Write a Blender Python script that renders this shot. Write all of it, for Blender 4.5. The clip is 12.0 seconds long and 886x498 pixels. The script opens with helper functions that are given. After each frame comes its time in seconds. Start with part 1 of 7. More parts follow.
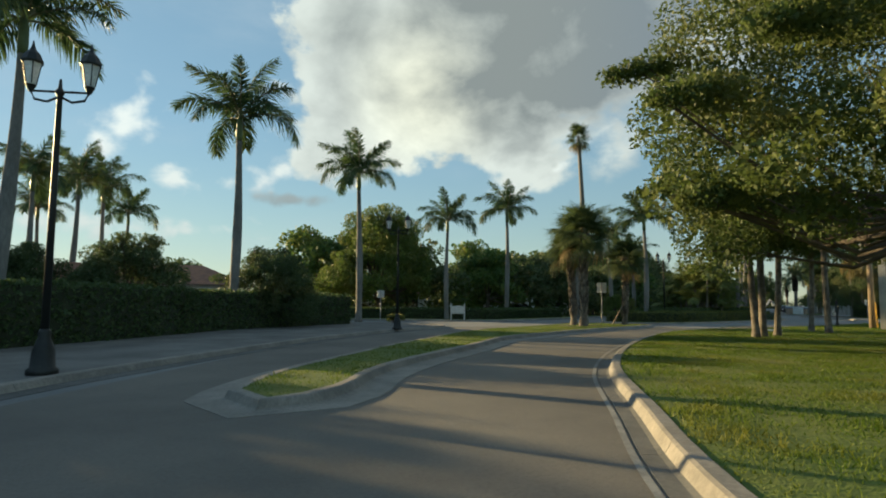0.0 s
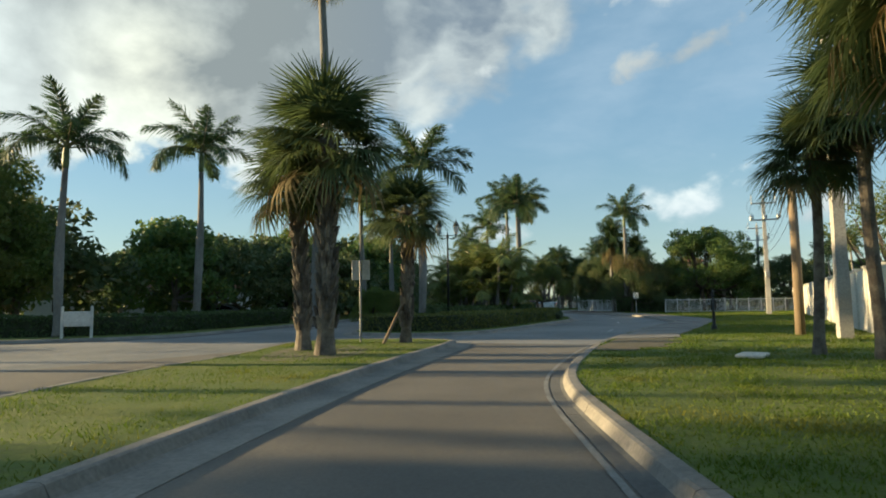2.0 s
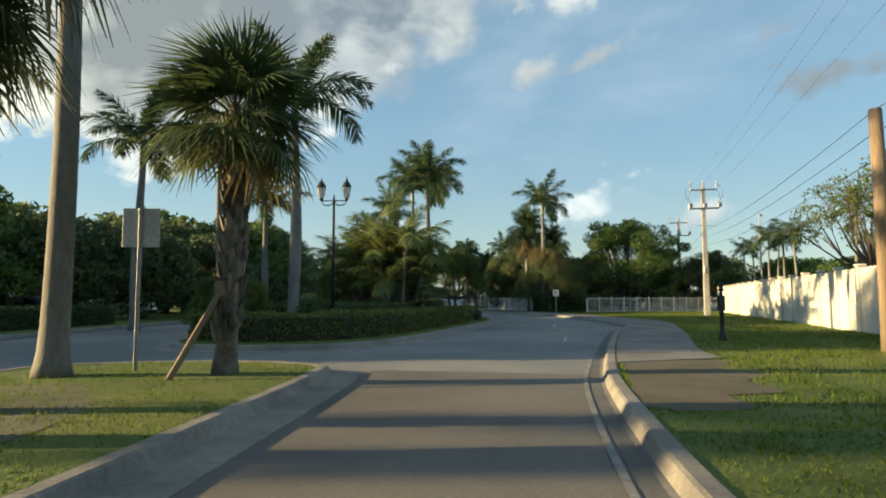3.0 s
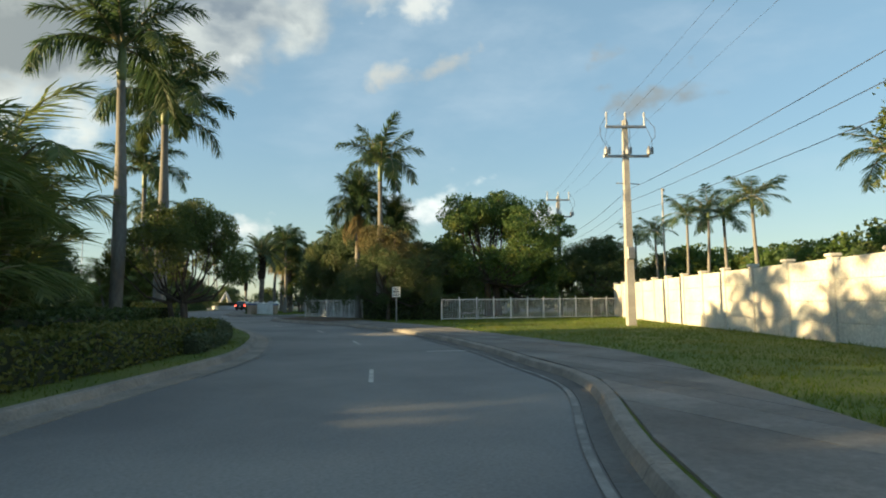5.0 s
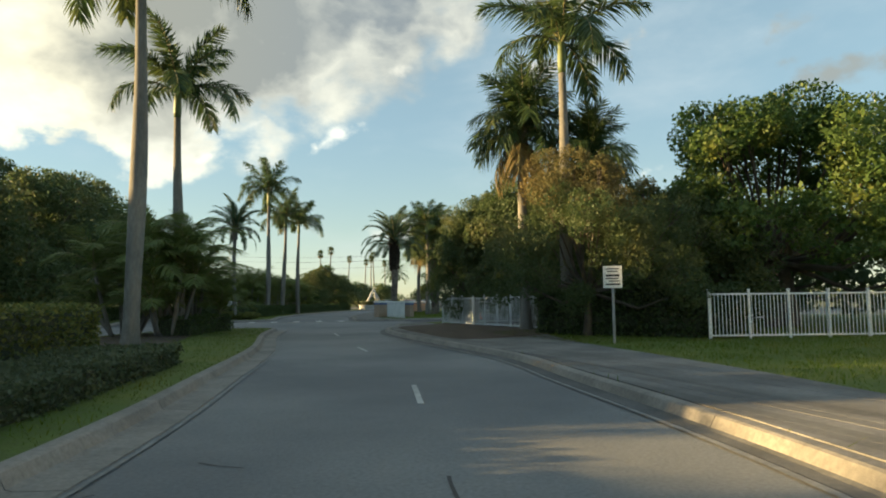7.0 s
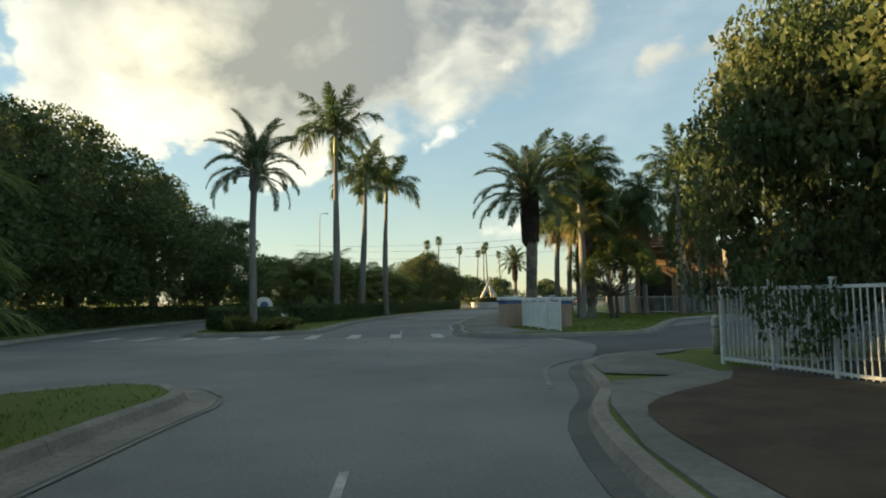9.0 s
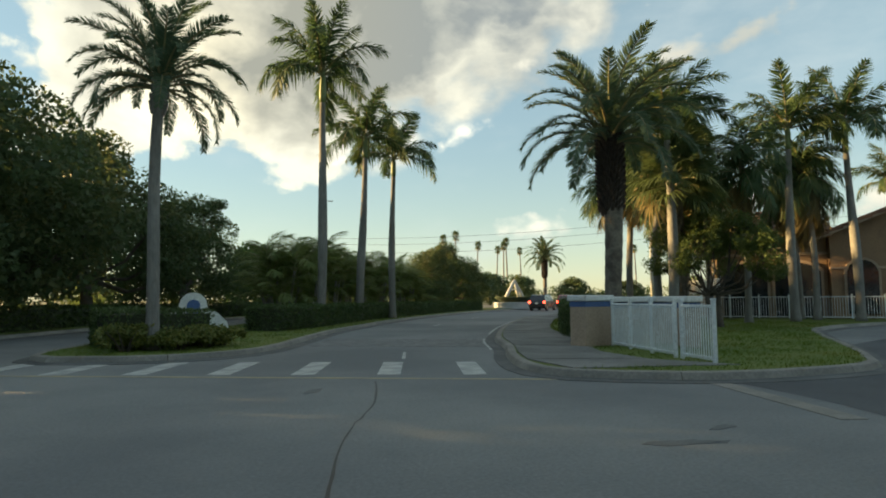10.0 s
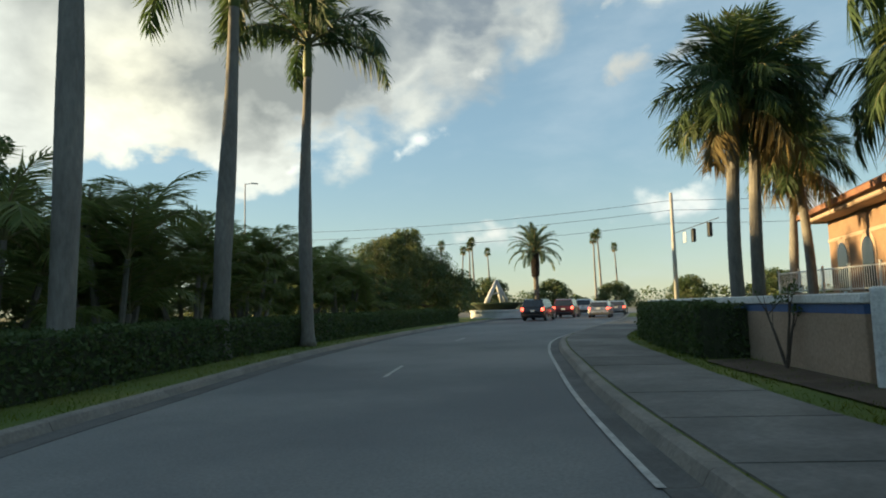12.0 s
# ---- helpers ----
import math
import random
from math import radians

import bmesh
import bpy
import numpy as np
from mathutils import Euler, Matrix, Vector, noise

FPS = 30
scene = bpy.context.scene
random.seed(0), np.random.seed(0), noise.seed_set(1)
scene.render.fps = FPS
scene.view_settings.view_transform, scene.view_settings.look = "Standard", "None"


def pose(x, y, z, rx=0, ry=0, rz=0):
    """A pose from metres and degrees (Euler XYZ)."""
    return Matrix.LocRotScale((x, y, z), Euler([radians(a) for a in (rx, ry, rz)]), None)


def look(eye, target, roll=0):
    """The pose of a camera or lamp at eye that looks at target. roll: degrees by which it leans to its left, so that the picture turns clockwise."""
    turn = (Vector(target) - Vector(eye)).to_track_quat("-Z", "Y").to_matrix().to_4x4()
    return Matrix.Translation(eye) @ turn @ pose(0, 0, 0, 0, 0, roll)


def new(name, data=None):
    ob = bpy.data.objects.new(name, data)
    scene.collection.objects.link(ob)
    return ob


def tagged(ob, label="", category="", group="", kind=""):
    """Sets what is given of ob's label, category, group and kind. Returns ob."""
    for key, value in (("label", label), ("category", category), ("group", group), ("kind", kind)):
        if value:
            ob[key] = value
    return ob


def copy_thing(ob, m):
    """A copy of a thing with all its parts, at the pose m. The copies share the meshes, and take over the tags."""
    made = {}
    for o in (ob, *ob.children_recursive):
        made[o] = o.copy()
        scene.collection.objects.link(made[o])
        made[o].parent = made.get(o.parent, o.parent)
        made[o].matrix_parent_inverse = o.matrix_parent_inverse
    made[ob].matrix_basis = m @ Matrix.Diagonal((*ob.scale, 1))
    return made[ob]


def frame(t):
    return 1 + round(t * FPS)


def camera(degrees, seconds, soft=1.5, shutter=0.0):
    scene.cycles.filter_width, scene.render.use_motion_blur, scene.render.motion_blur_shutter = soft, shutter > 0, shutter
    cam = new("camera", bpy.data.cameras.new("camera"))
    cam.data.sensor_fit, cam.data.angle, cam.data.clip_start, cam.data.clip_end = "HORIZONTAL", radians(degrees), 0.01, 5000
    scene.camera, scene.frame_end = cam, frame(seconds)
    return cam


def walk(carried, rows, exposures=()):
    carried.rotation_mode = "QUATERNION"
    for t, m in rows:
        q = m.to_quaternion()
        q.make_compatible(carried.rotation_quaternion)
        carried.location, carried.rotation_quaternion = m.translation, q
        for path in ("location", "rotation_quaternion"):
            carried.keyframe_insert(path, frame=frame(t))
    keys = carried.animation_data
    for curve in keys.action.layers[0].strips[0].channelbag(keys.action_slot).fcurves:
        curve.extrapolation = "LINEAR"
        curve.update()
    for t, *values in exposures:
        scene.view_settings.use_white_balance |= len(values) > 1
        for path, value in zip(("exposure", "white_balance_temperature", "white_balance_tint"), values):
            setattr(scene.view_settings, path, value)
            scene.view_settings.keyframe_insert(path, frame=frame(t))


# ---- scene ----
EXPOSURES = ((0.0, 1.26, 5650, 1), (1.0, 1.22, 4950, -2), (1.5, 1.34, 5250, 1), (3.5, 1.54, 5650, 4), (5.5, 1.66, 5800, 4), (6.0, 1.75, 5950, 4), (6.5, 1.76, 6350, 4), (7.5, 1.76, 6350, 4), (10.0, 1.8, 6700, 4), (12.0, 1.57, 5950, 4))
cam = camera(71.41, 12.0, soft=1.9)
PATH = [
    (0.0, 0.000, -0.000, 1.320, 5.182, -0.372, 0.000),
    (0.5, 0.335, 5.474, 1.349, 5.061, -0.602, -6.626),
    (1.0, 1.345, 10.741, 1.383, 5.317, -0.300, -13.044),
    (1.5, 2.718, 15.985, 1.415, 4.915, 0.051, -19.398),
    (2.0, 4.606, 20.875, 1.377, 5.025, 0.721, -23.975),
    (2.5, 6.684, 25.288, 1.348, 5.060, 0.466, -28.226),
    (3.0, 9.090, 29.468, 1.285, 4.755, 0.152, -33.263),
    (3.5, 11.935, 33.289, 1.284, 4.775, 0.438, -38.262),
    (4.0, 15.282, 36.925, 1.296, 4.805, 0.473, -42.860),
    (4.5, 19.273, 40.332, 1.307, 4.836, 0.508, -46.098),
    (5.0, 23.373, 43.725, 1.319, 4.866, 0.543, -47.147),
    (5.5, 27.046, 47.317, 1.331, 4.897, 0.577, -45.175),
    (6.0, 30.327, 51.080, 1.362, 5.186, 0.454, -41.416),
    (6.5, 33.277, 55.069, 1.338, 5.064, 0.708, -36.340),
    (7.0, 35.953, 59.419, 1.305, 4.888, 0.664, -32.215),
    (7.5, 38.403, 63.942, 1.282, 4.891, 0.581, -28.872),
    (8.0, 40.782, 68.776, 1.306, 4.818, 0.628, -25.859),
    (8.5, 43.010, 74.044, 1.331, 4.745, 0.675, -23.526),
    (9.0, 45.075, 79.461, 1.355, 4.672, 0.722, -21.900),
    (9.5, 46.965, 84.743, 1.380, 4.599, 0.769, -21.012),
    (10.0, 48.763, 89.863, 1.357, 4.597, 0.290, -20.502),
    (10.5, 50.417, 94.616, 1.349, 4.933, -0.567, -20.472),
    (11.0, 51.998, 98.987, 1.271, 4.928, -0.161, -20.967),
    (11.5, 53.619, 103.468, 1.275, 4.597, 1.002, -22.610),
    (12.0, 55.219, 107.467, 1.345, 5.292, 1.454, -24.350),
]
walk(cam, [(t, pose(x, y, z, 90 + pitch, roll, yaw)) for t, x, y, z, pitch, roll, yaw in PATH], EXPOSURES)

# ---- world, sun ----
SUN_AZ, SUN_EL = 58.0, 10.5      # degrees left of +y, degrees above the horizon
to_sun = Vector((-math.sin(radians(SUN_AZ)) * math.cos(radians(SUN_EL)), math.cos(radians(SUN_AZ)) * math.cos(radians(SUN_EL)), math.sin(radians(SUN_EL))))
sun = new("sun", bpy.data.lights.new("sun", "SUN"))
sun.data.energy, sun.data.angle, sun.data.color = 5.0, radians(0.6), (1.0, 0.66, 0.29)
sun.matrix_world = look(to_sun * 200, (0, 0, 0))


def node(tree, kind, inputs=None, **attrs):
    """A shader node with its settings; inputs maps socket index or name to a value or an output socket."""
    n = tree.nodes.new(kind)
    for key, value in attrs.items():
        setattr(n, key, value)
    for key, value in (inputs or {}).items():
        if isinstance(value, bpy.types.NodeSocket):
            tree.links.new(value, n.inputs[key])
        else:
            n.inputs[key].default_value = value
    return n


def calc(tree, op, a, b=0.0, clamp=False):
    return node(tree, "ShaderNodeMath", {0: a, 1: b}, operation=op, use_clamp=clamp).outputs[0]


def smooth(tree, value, low, high):
    n = node(tree, "ShaderNodeMapRange", {0: value, 1: low, 2: high, 3: 0.0, 4: 1.0}, interpolation_type="SMOOTHSTEP")
    return n.outputs[0]


def blend(tree, fac, a, b, mode="MIX"):
    n = node(tree, "ShaderNodeMix", {0: fac}, data_type="RGBA", blend_type=mode)
    for key, value in ((6, a), (7, b)):
        if isinstance(value, bpy.types.NodeSocket):
            tree.links.new(value, n.inputs[key])
        else:
            n.inputs[key].default_value = (*value, 1.0) if len(value) == 3 else value
    return n.outputs[2]


# fair-weather clouds: bearing, height, half width, half height (degrees), slant, brightness
CLOUDS = (
    (-28.0, 14.2, 3.4, 3.2, 0.5, 1.35), (-23.0, 10.4, 4.2, 1.5, 0.0, 1.25), (-15.2, 11.6, 3.2, 1.7, 0.3, 1.25), (-14.0, 9.4, 4.6, 0.8, 0.0, 0.50),
    (-27.0, 6.2, 11.0, 1.7, 0.0, 1.10), (27.8, 21.0, 2.3, 1.4, 0.2, 1.15), (21.4, 14.6, 3.3, 1.4, 0.7, 1.30), (15.4, 16.0, 2.0, 1.0, 0.5, 1.20), (10.6, 12.4, 2.4, 0.9, 0.6, 1.30),
    (44.0, 26.2, 4.6, 2.4, 0.1, 1.00), (41.6, 20.6, 2.4, 1.3, 0.4, 0.78), (47.6, 21.3, 4.4, 1.2, 0.4, 0.66), (46.0, 9.2, 6.4, 2.7, 0.1, 1.25),
    (56.5, 7.6, 3.0, 1.2, 0.1, 0.95), (66.0, 17.4, 6.0, 1.9, 0.1, 0.40), (61.5, 21.2, 2.8, 1.3, 0.1, 0.46), (28.0, 6.4, 4.8, 1.5, 0.1, 1.10))


def build_world():
    world = bpy.data.worlds.new("evening_sky")
    scene.world = world
    world.use_nodes = True
    nt = world.node_tree
    nt.nodes.clear()
    sky = node(nt, "ShaderNodeTexSky", sky_type="NISHITA", sun_disc=False, sun_elevation=radians(SUN_EL), sun_rotation=radians(-SUN_AZ), air_density=1.0, dust_density=0.15, ozone_density=2.5)
    way = node(nt, "ShaderNodeTexCoord").outputs["Generated"]
    sep = node(nt, "ShaderNodeSeparateXYZ", {0: way}).outputs
    el = calc(nt, "ARCSINE", sep[2])
    az = calc(nt, "ARCTAN2", sep[0], sep[1])

    def grain(scale, detail, z, stretch=1.35, shift=(0.0, 0.0)):
        at = node(nt, "ShaderNodeCombineXYZ", {0: calc(nt, "ADD", az, shift[0]), 1: calc(nt, "MULTIPLY", calc(nt, "ADD", el, shift[1]), stretch), 2: z}).outputs[0]
        return calc(nt, "SUBTRACT", node(nt, "ShaderNodeTexNoise", {"Vector": at, "Scale": scale, "Detail": detail, "Roughness": 0.56, "Distortion": 0.2}).outputs[0], 0.5)

    def billow(scale, z):
        """Rounded heads: the distance to scattered points, smoothed."""
        at = node(nt, "ShaderNodeCombineXYZ", {0: calc(nt, "ADD", az, calc(nt, "MULTIPLY", wobble, 0.10)), 1: calc(nt, "ADD", calc(nt, "MULTIPLY", el, 1.2), calc(nt, "MULTIPLY", wobble, 0.08)), 2: z}).outputs[0]
        v = node(nt, "ShaderNodeTexVoronoi", {"Vector": at, "Scale": scale, "Smoothness": 0.35}, feature="SMOOTH_F1").outputs["Distance"]
        return calc(nt, "SUBTRACT", 0.42, v)

    wobble = grain(9.0, 6.0, 1.7)
    big, toward = grain(4.2, 9.0, 0.37), grain(4.2, 9.0, 0.37, shift=(-0.05, 0.03))
    fine = grain(13.0, 8.0, 0.9)
    heads = calc(nt, "ADD", calc(nt, "MULTIPLY", billow(10.0, 0.2), 0.10), calc(nt, "MULTIPLY", billow(24.0, 0.6), 0.045))
    lump = calc(nt, "ADD", calc(nt, "ADD", calc(nt, "MULTIPLY", big, 0.20), calc(nt, "MULTIPLY", fine, 0.13)), heads)
    # the great cloud: its lower edge rises towards the right
    low = calc(nt, "ADD", calc(nt, "ADD", 0.185, calc(nt, "MULTIPLY", az, 0.085)), calc(nt, "MULTIPLY", calc(nt, "MAXIMUM", calc(nt, "SUBTRACT", az, 0.36), 0.0), 0.43))
    inside = calc(nt, "MINIMUM", calc(nt, "MINIMUM", calc(nt, "SUBTRACT", el, low), calc(nt, "ADD", az, 0.29)), calc(nt, "SUBTRACT", 1.2, az))
    depth = calc(nt, "ADD", inside, lump)
    soft_edge = calc(nt, "ADD", 0.032, calc(nt, "MULTIPLY", smooth(nt, az, 0.05, 0.5), 0.075))
    great = smooth(nt, depth, 0.0, soft_edge)
    # lit rims and heads towards the sun, grey bellies
    relief = calc(nt, "ADD", calc(nt, "MULTIPLY", calc(nt, "SUBTRACT", big, toward), 1.9), calc(nt, "MULTIPLY", calc(nt, "SUBTRACT", heads, 0.01), 3.0))
    thick = smooth(nt, calc(nt, "ADD", depth, calc(nt, "MULTIPLY", grain(3.1, 3.0, 0.37), 0.30)), 0.02, 0.17)
    thick = calc(nt, "MULTIPLY", thick, calc(nt, "ADD", 0.48, calc(nt, "MULTIPLY", smooth(nt, az, -0.06, 0.14), 0.52)))
    rim = calc(nt, "MULTIPLY", smooth(nt, az, 0.22, 0.50), 0.55)
    thick = calc(nt, "SUBTRACT", calc(nt, "MAXIMUM", thick, rim), relief, True)
    # the brightest part, where the low sun shines through
    far = calc(nt, "SQRT", calc(nt, "ADD", calc(nt, "POWER", calc(nt, "ADD", az, 0.03), 2.0), calc(nt, "POWER", calc(nt, "SUBTRACT", el, 0.34), 2.0)))
    glow = calc(nt, "SUBTRACT", 1.0, smooth(nt, far, 0.0, 0.17))
    bright = blend(nt, glow, (1.16, 1.11, 0.94), (2.0, 1.78, 1.28))
    dull = blend(nt, smooth(nt, az, 0.1, 0.5), (0.43, 0.43, 0.385), (0.34, 0.375, 0.40))
    cloud = blend(nt, thick, bright, dull)
    air = node(nt, "ShaderNodeGamma", {0: sky.outputs[0], 1: 0.55}).outputs[0]
    air = node(nt, "ShaderNodeVectorMath", {0: air, 3: SKY_GAIN}, operation="SCALE").outputs[0]
    haze = blend(nt, calc(nt, "SUBTRACT", 1.0, smooth(nt, el, 0.0, 0.30)), (0.86, 0.98, 0.96), (1.08, 1.05, 0.84))
    colour = blend(nt, 1.0, air, haze, "MULTIPLY")
    # a thin uneven veil of high cloud
    veil = calc(nt, "ADD", calc(nt, "MULTIPLY", grain(2.6, 7.0, 4.1, 2.2), 1.5), calc(nt, "MULTIPLY", grain(7.0, 6.0, 5.3, 2.4), 0.7))
    colour = blend(nt, calc(nt, "ADD", 0.14, calc(nt, "MULTIPLY", smooth(nt, veil, -0.1, 0.55), 0.34)), colour, (0.80, 0.86, 0.88))
    colour = blend(nt, great, colour, cloud)
    # the smaller clouds
    rag = calc(nt, "ADD", calc(nt, "MULTIPLY", grain(13.0, 8.0, 2.2), 3.2), calc(nt, "MULTIPLY", billow(30.0, 1.1), 0.9))
    for a, e, w, h, slant, shine in CLOUDS:
        da = calc(nt, "SUBTRACT", az, radians(a))
        de = calc(nt, "SUBTRACT", calc(nt, "SUBTRACT", el, radians(e)), calc(nt, "MULTIPLY", da, slant))
        d = calc(nt, "SQRT", calc(nt, "ADD", calc(nt, "POWER", calc(nt, "MULTIPLY", da, 1 / radians(w)), 2.0), calc(nt, "POWER", calc(nt, "MULTIPLY", de, 1 / radians(h)), 2.0)))
        body = calc(nt, "SUBTRACT", calc(nt, "ADD", 0.85, rag), d)
        shade = calc(nt, "MULTIPLY", smooth(nt, calc(nt, "MULTIPLY", de, -1 / radians(h)), -0.2, 1.0), 0.42)
        c = blend(nt, shade, tuple(shine * k for k in (1.06, 1.0, 0.86)), tuple(shine * k for k in (0.62, 0.64, 0.64)))
        colour = blend(nt, calc(nt, "MULTIPLY", smooth(nt, body, -0.1, 0.95), 0.92 if shine > 0.7 else 0.72), colour, c)
    back = node(nt, "ShaderNodeBackground", {0: colour, 1: SKY_STRENGTH})
    out = node(nt, "ShaderNodeOutputWorld")
    nt.links.new(back.outputs[0], out.inputs[0])


SKY_GAIN, SKY_STRENGTH = 0.35, 0.30
build_world()


# ---- materials ----
def mat(name, c1, c2, scale=1.5, fine=30.0, rough=0.85, bump=0.25, bump_scale=50.0, metal=0.0, spec=0.5, rand=0.0, island=0.0, world=True, stretch=(1, 1, 1), glow=None):
    """Two colours mixed by coarse noise, mottled by fine noise, with fine relief; rand: spread of brightness between objects."""
    m = bpy.data.materials.new(name)
    m.use_nodes = True
    nt = m.node_tree
    p = nt.nodes["Principled BSDF"]
    at = node(nt, "ShaderNodeNewGeometry").outputs["Position"] if world else node(nt, "ShaderNodeTexCoord").outputs["Object"]
    at = node(nt, "ShaderNodeMapping", {0: at, 3: stretch}).outputs[0]
    n1 = node(nt, "ShaderNodeTexNoise", {"Vector": at, "Scale": scale, "Detail": 5.0, "Roughness": 0.6}).outputs[0]
    n2 = node(nt, "ShaderNodeTexNoise", {"Vector": at, "Scale": fine, "Detail": 4.0, "Roughness": 0.65}).outputs[0]
    col = blend(nt, smooth(nt, n1, 0.32, 0.68), c1, c2)
    grain = node(nt, "ShaderNodeMapRange", {0: n2, 1: 0.25, 2: 0.75, 3: 0.72, 4: 1.28}).outputs[0]
    if rand:
        r = node(nt, "ShaderNodeObjectInfo").outputs["Random"]
        grain = calc(nt, "MULTIPLY", grain, node(nt, "ShaderNodeMapRange", {0: r, 3: 1 - rand, 4: 1 + rand}).outputs[0])
    if island:
        r = node(nt, "ShaderNodeNewGeometry").outputs["Random Per Island"]
        grain = calc(nt, "MULTIPLY", grain, node(nt, "ShaderNodeMapRange", {0: r, 3: 1 - island, 4: 1 + island}).outputs[0])
    col = node(nt, "ShaderNodeVectorMath", {0: col, 3: grain}, operation="SCALE").outputs[0]
    nt.links.new(col, p.inputs["Base Color"])
    nt.links.new(node(nt, "ShaderNodeMapRange", {0: n2, 1: 0.2, 2: 0.8, 3: max(rough - 0.12, 0.02), 4: min(rough + 0.1, 1.0)}).outputs[0], p.inputs["Roughness"])
    p.inputs["Metallic"].default_value = metal
    p.inputs["Specular IOR Level"].default_value = spec
    if bump:
        n3 = node(nt, "ShaderNodeTexNoise", {"Vector": at, "Scale": bump_scale, "Detail": 3.0}).outputs[0]
        nt.links.new(node(nt, "ShaderNodeBump", {"Strength": bump, "Distance": 0.02, "Height": n3}).outputs[0], p.inputs["Normal"])
    if glow:
        p.inputs["Emission Color"].default_value = (*glow[:3], 1)
        p.inputs["Emission Strength"].default_value = glow[3]
    return m


def leaf_mat(name, c1, c2, c3=None, rough=0.55, shine=0.42):
    """Leaves: colours spread leaf by leaf, with light shining through."""
    m = bpy.data.materials.new(name)
    m.use_nodes = True
    nt = m.node_tree
    p = nt.nodes["Principled BSDF"]
    r = node(nt, "ShaderNodeNewGeometry").outputs["Random Per Island"]
    col = blend(nt, r, c1, c2)
    pos = node(nt, "ShaderNodeNewGeometry").outputs["Position"]
    n1 = node(nt, "ShaderNodeTexNoise", {"Vector": pos, "Scale": 0.55, "Detail": 3.0}).outputs[0]
    if c3:
        col = blend(nt, smooth(nt, n1, 0.5, 0.68), col, c3)
    nt.links.new(col, p.inputs["Base Color"])
    p.inputs["Roughness"].default_value = rough
    p.inputs["Specular IOR Level"].default_value = 0.35
    tr = node(nt, "ShaderNodeBsdfTranslucent", {0: col})
    mix = node(nt, "ShaderNodeMixShader", {0: shine})
    nt.links.new(p.outputs[0], mix.inputs[1])
    nt.links.new(tr.outputs[0], mix.inputs[2])
    nt.links.new(mix.outputs[0], nt.nodes["Material Output"].inputs[0])
    return m


M_ASPHALT = mat("asphalt", (0.135, 0.142, 0.147), (0.222, 0.226, 0.220), 0.16, 26, 0.88, 0.35, 140)
M_LANE = mat("brown_tinted_asphalt", (0.105, 0.098, 0.086), (0.165, 0.152, 0.130), 0.22, 24, 0.88, 0.35, 140)
M_DIRT = mat("trodden_brown_dirt", (0.118, 0.100, 0.068), (0.076, 0.074, 0.040), 1.3, 22, 0.97, 0.8, 40)
M_DRIVE = mat("dark_asphalt", (0.056, 0.059, 0.064), (0.088, 0.092, 0.098), 0.3, 22, 0.85, 0.35, 140)
M_CONCRETE = mat("kerb_concrete", (0.27, 0.25, 0.22), (0.175, 0.165, 0.148), 0.9, 18, 0.9, 0.3, 90)
M_GUTTER = mat("stained_gutter", (0.085, 0.087, 0.085), (0.13, 0.13, 0.125), 0.9, 18, 0.9, 0.3, 90)
M_RUST = mat("stained_kerb", (0.16, 0.055, 0.035), (0.055, 0.035, 0.025), 3.0, 18, 0.9, 0.5, 60)
M_PAVER = mat("grey_pavers", (0.155, 0.155, 0.155), (0.195, 0.192, 0.188), 1.2, 22, 0.9, 0.3, 90, rand=0.14)
M_WALK = mat("sidewalk_concrete", (0.195, 0.19, 0.178), (0.115, 0.113, 0.106), 0.6, 16, 0.92, 0.3, 90, rand=0.16)
M_YELLOW = mat("worn_yellow_kerb_paint", (0.40, 0.34, 0.20), (0.26, 0.24, 0.19), 2.0, 22, 0.85, 0.3, 90)
M_PAINT = mat("white_road_paint", (0.50, 0.50, 0.47), (0.30, 0.30, 0.29), 2.5, 30, 0.8, 0.2, 120)
M_WORN = mat("worn_pale_line", (0.26, 0.26, 0.245), (0.16, 0.16, 0.155), 2.5, 30, 0.85, 0.2, 120)
M_TURF = mat("turf_soil", (0.070, 0.112, 0.010), (0.118, 0.140, 0.016), 0.35, 9, 0.95, 0.9, 24)
M_GROUND = mat("far_ground", (0.06, 0.08, 0.03), (0.10, 0.10, 0.05), 0.08, 2, 0.95, 0.4, 8)
M_MULCH = mat("mulch", (0.055, 0.040, 0.028), (0.095, 0.070, 0.048), 1.5, 25, 0.97, 0.9, 45)
M_OILED = mat("oil_darkened_asphalt", (0.098, 0.102, 0.104), (0.150, 0.154, 0.152), 0.9, 26, 0.8, 0.35, 140)
M_SAND = mat("bare_sandy_soil", (0.150, 0.140, 0.085), (0.095, 0.100, 0.045), 1.2, 25, 0.97, 0.8, 40)
M_BARK_R = mat("grey_palm_trunk", (0.215, 0.205, 0.185), (0.135, 0.13, 0.118), 1.2, 14, 0.9, 0.4, 30, world=False, stretch=(1, 1, 0.35))
M_BARK_S = mat("sabal_trunk", (0.19, 0.165, 0.13), (0.075, 0.062, 0.05), 3.0, 18, 0.95, 0.8, 25, island=0.55, world=False)
M_BARK_D = mat("date_palm_trunk", (0.060, 0.043, 0.031), (0.030, 0.023, 0.018), 2.5, 14, 0.95, 0.9, 22, world=False)
M_BARK_T = mat("tree_bark", (0.11, 0.092, 0.072), (0.06, 0.05, 0.04), 2.0, 20, 0.95, 0.8, 30, world=False)
M_SHAFT = mat("green_crownshaft", (0.16, 0.20, 0.07), (0.10, 0.14, 0.05), 1.0, 8, 0.5, 0.1, 20, world=False)
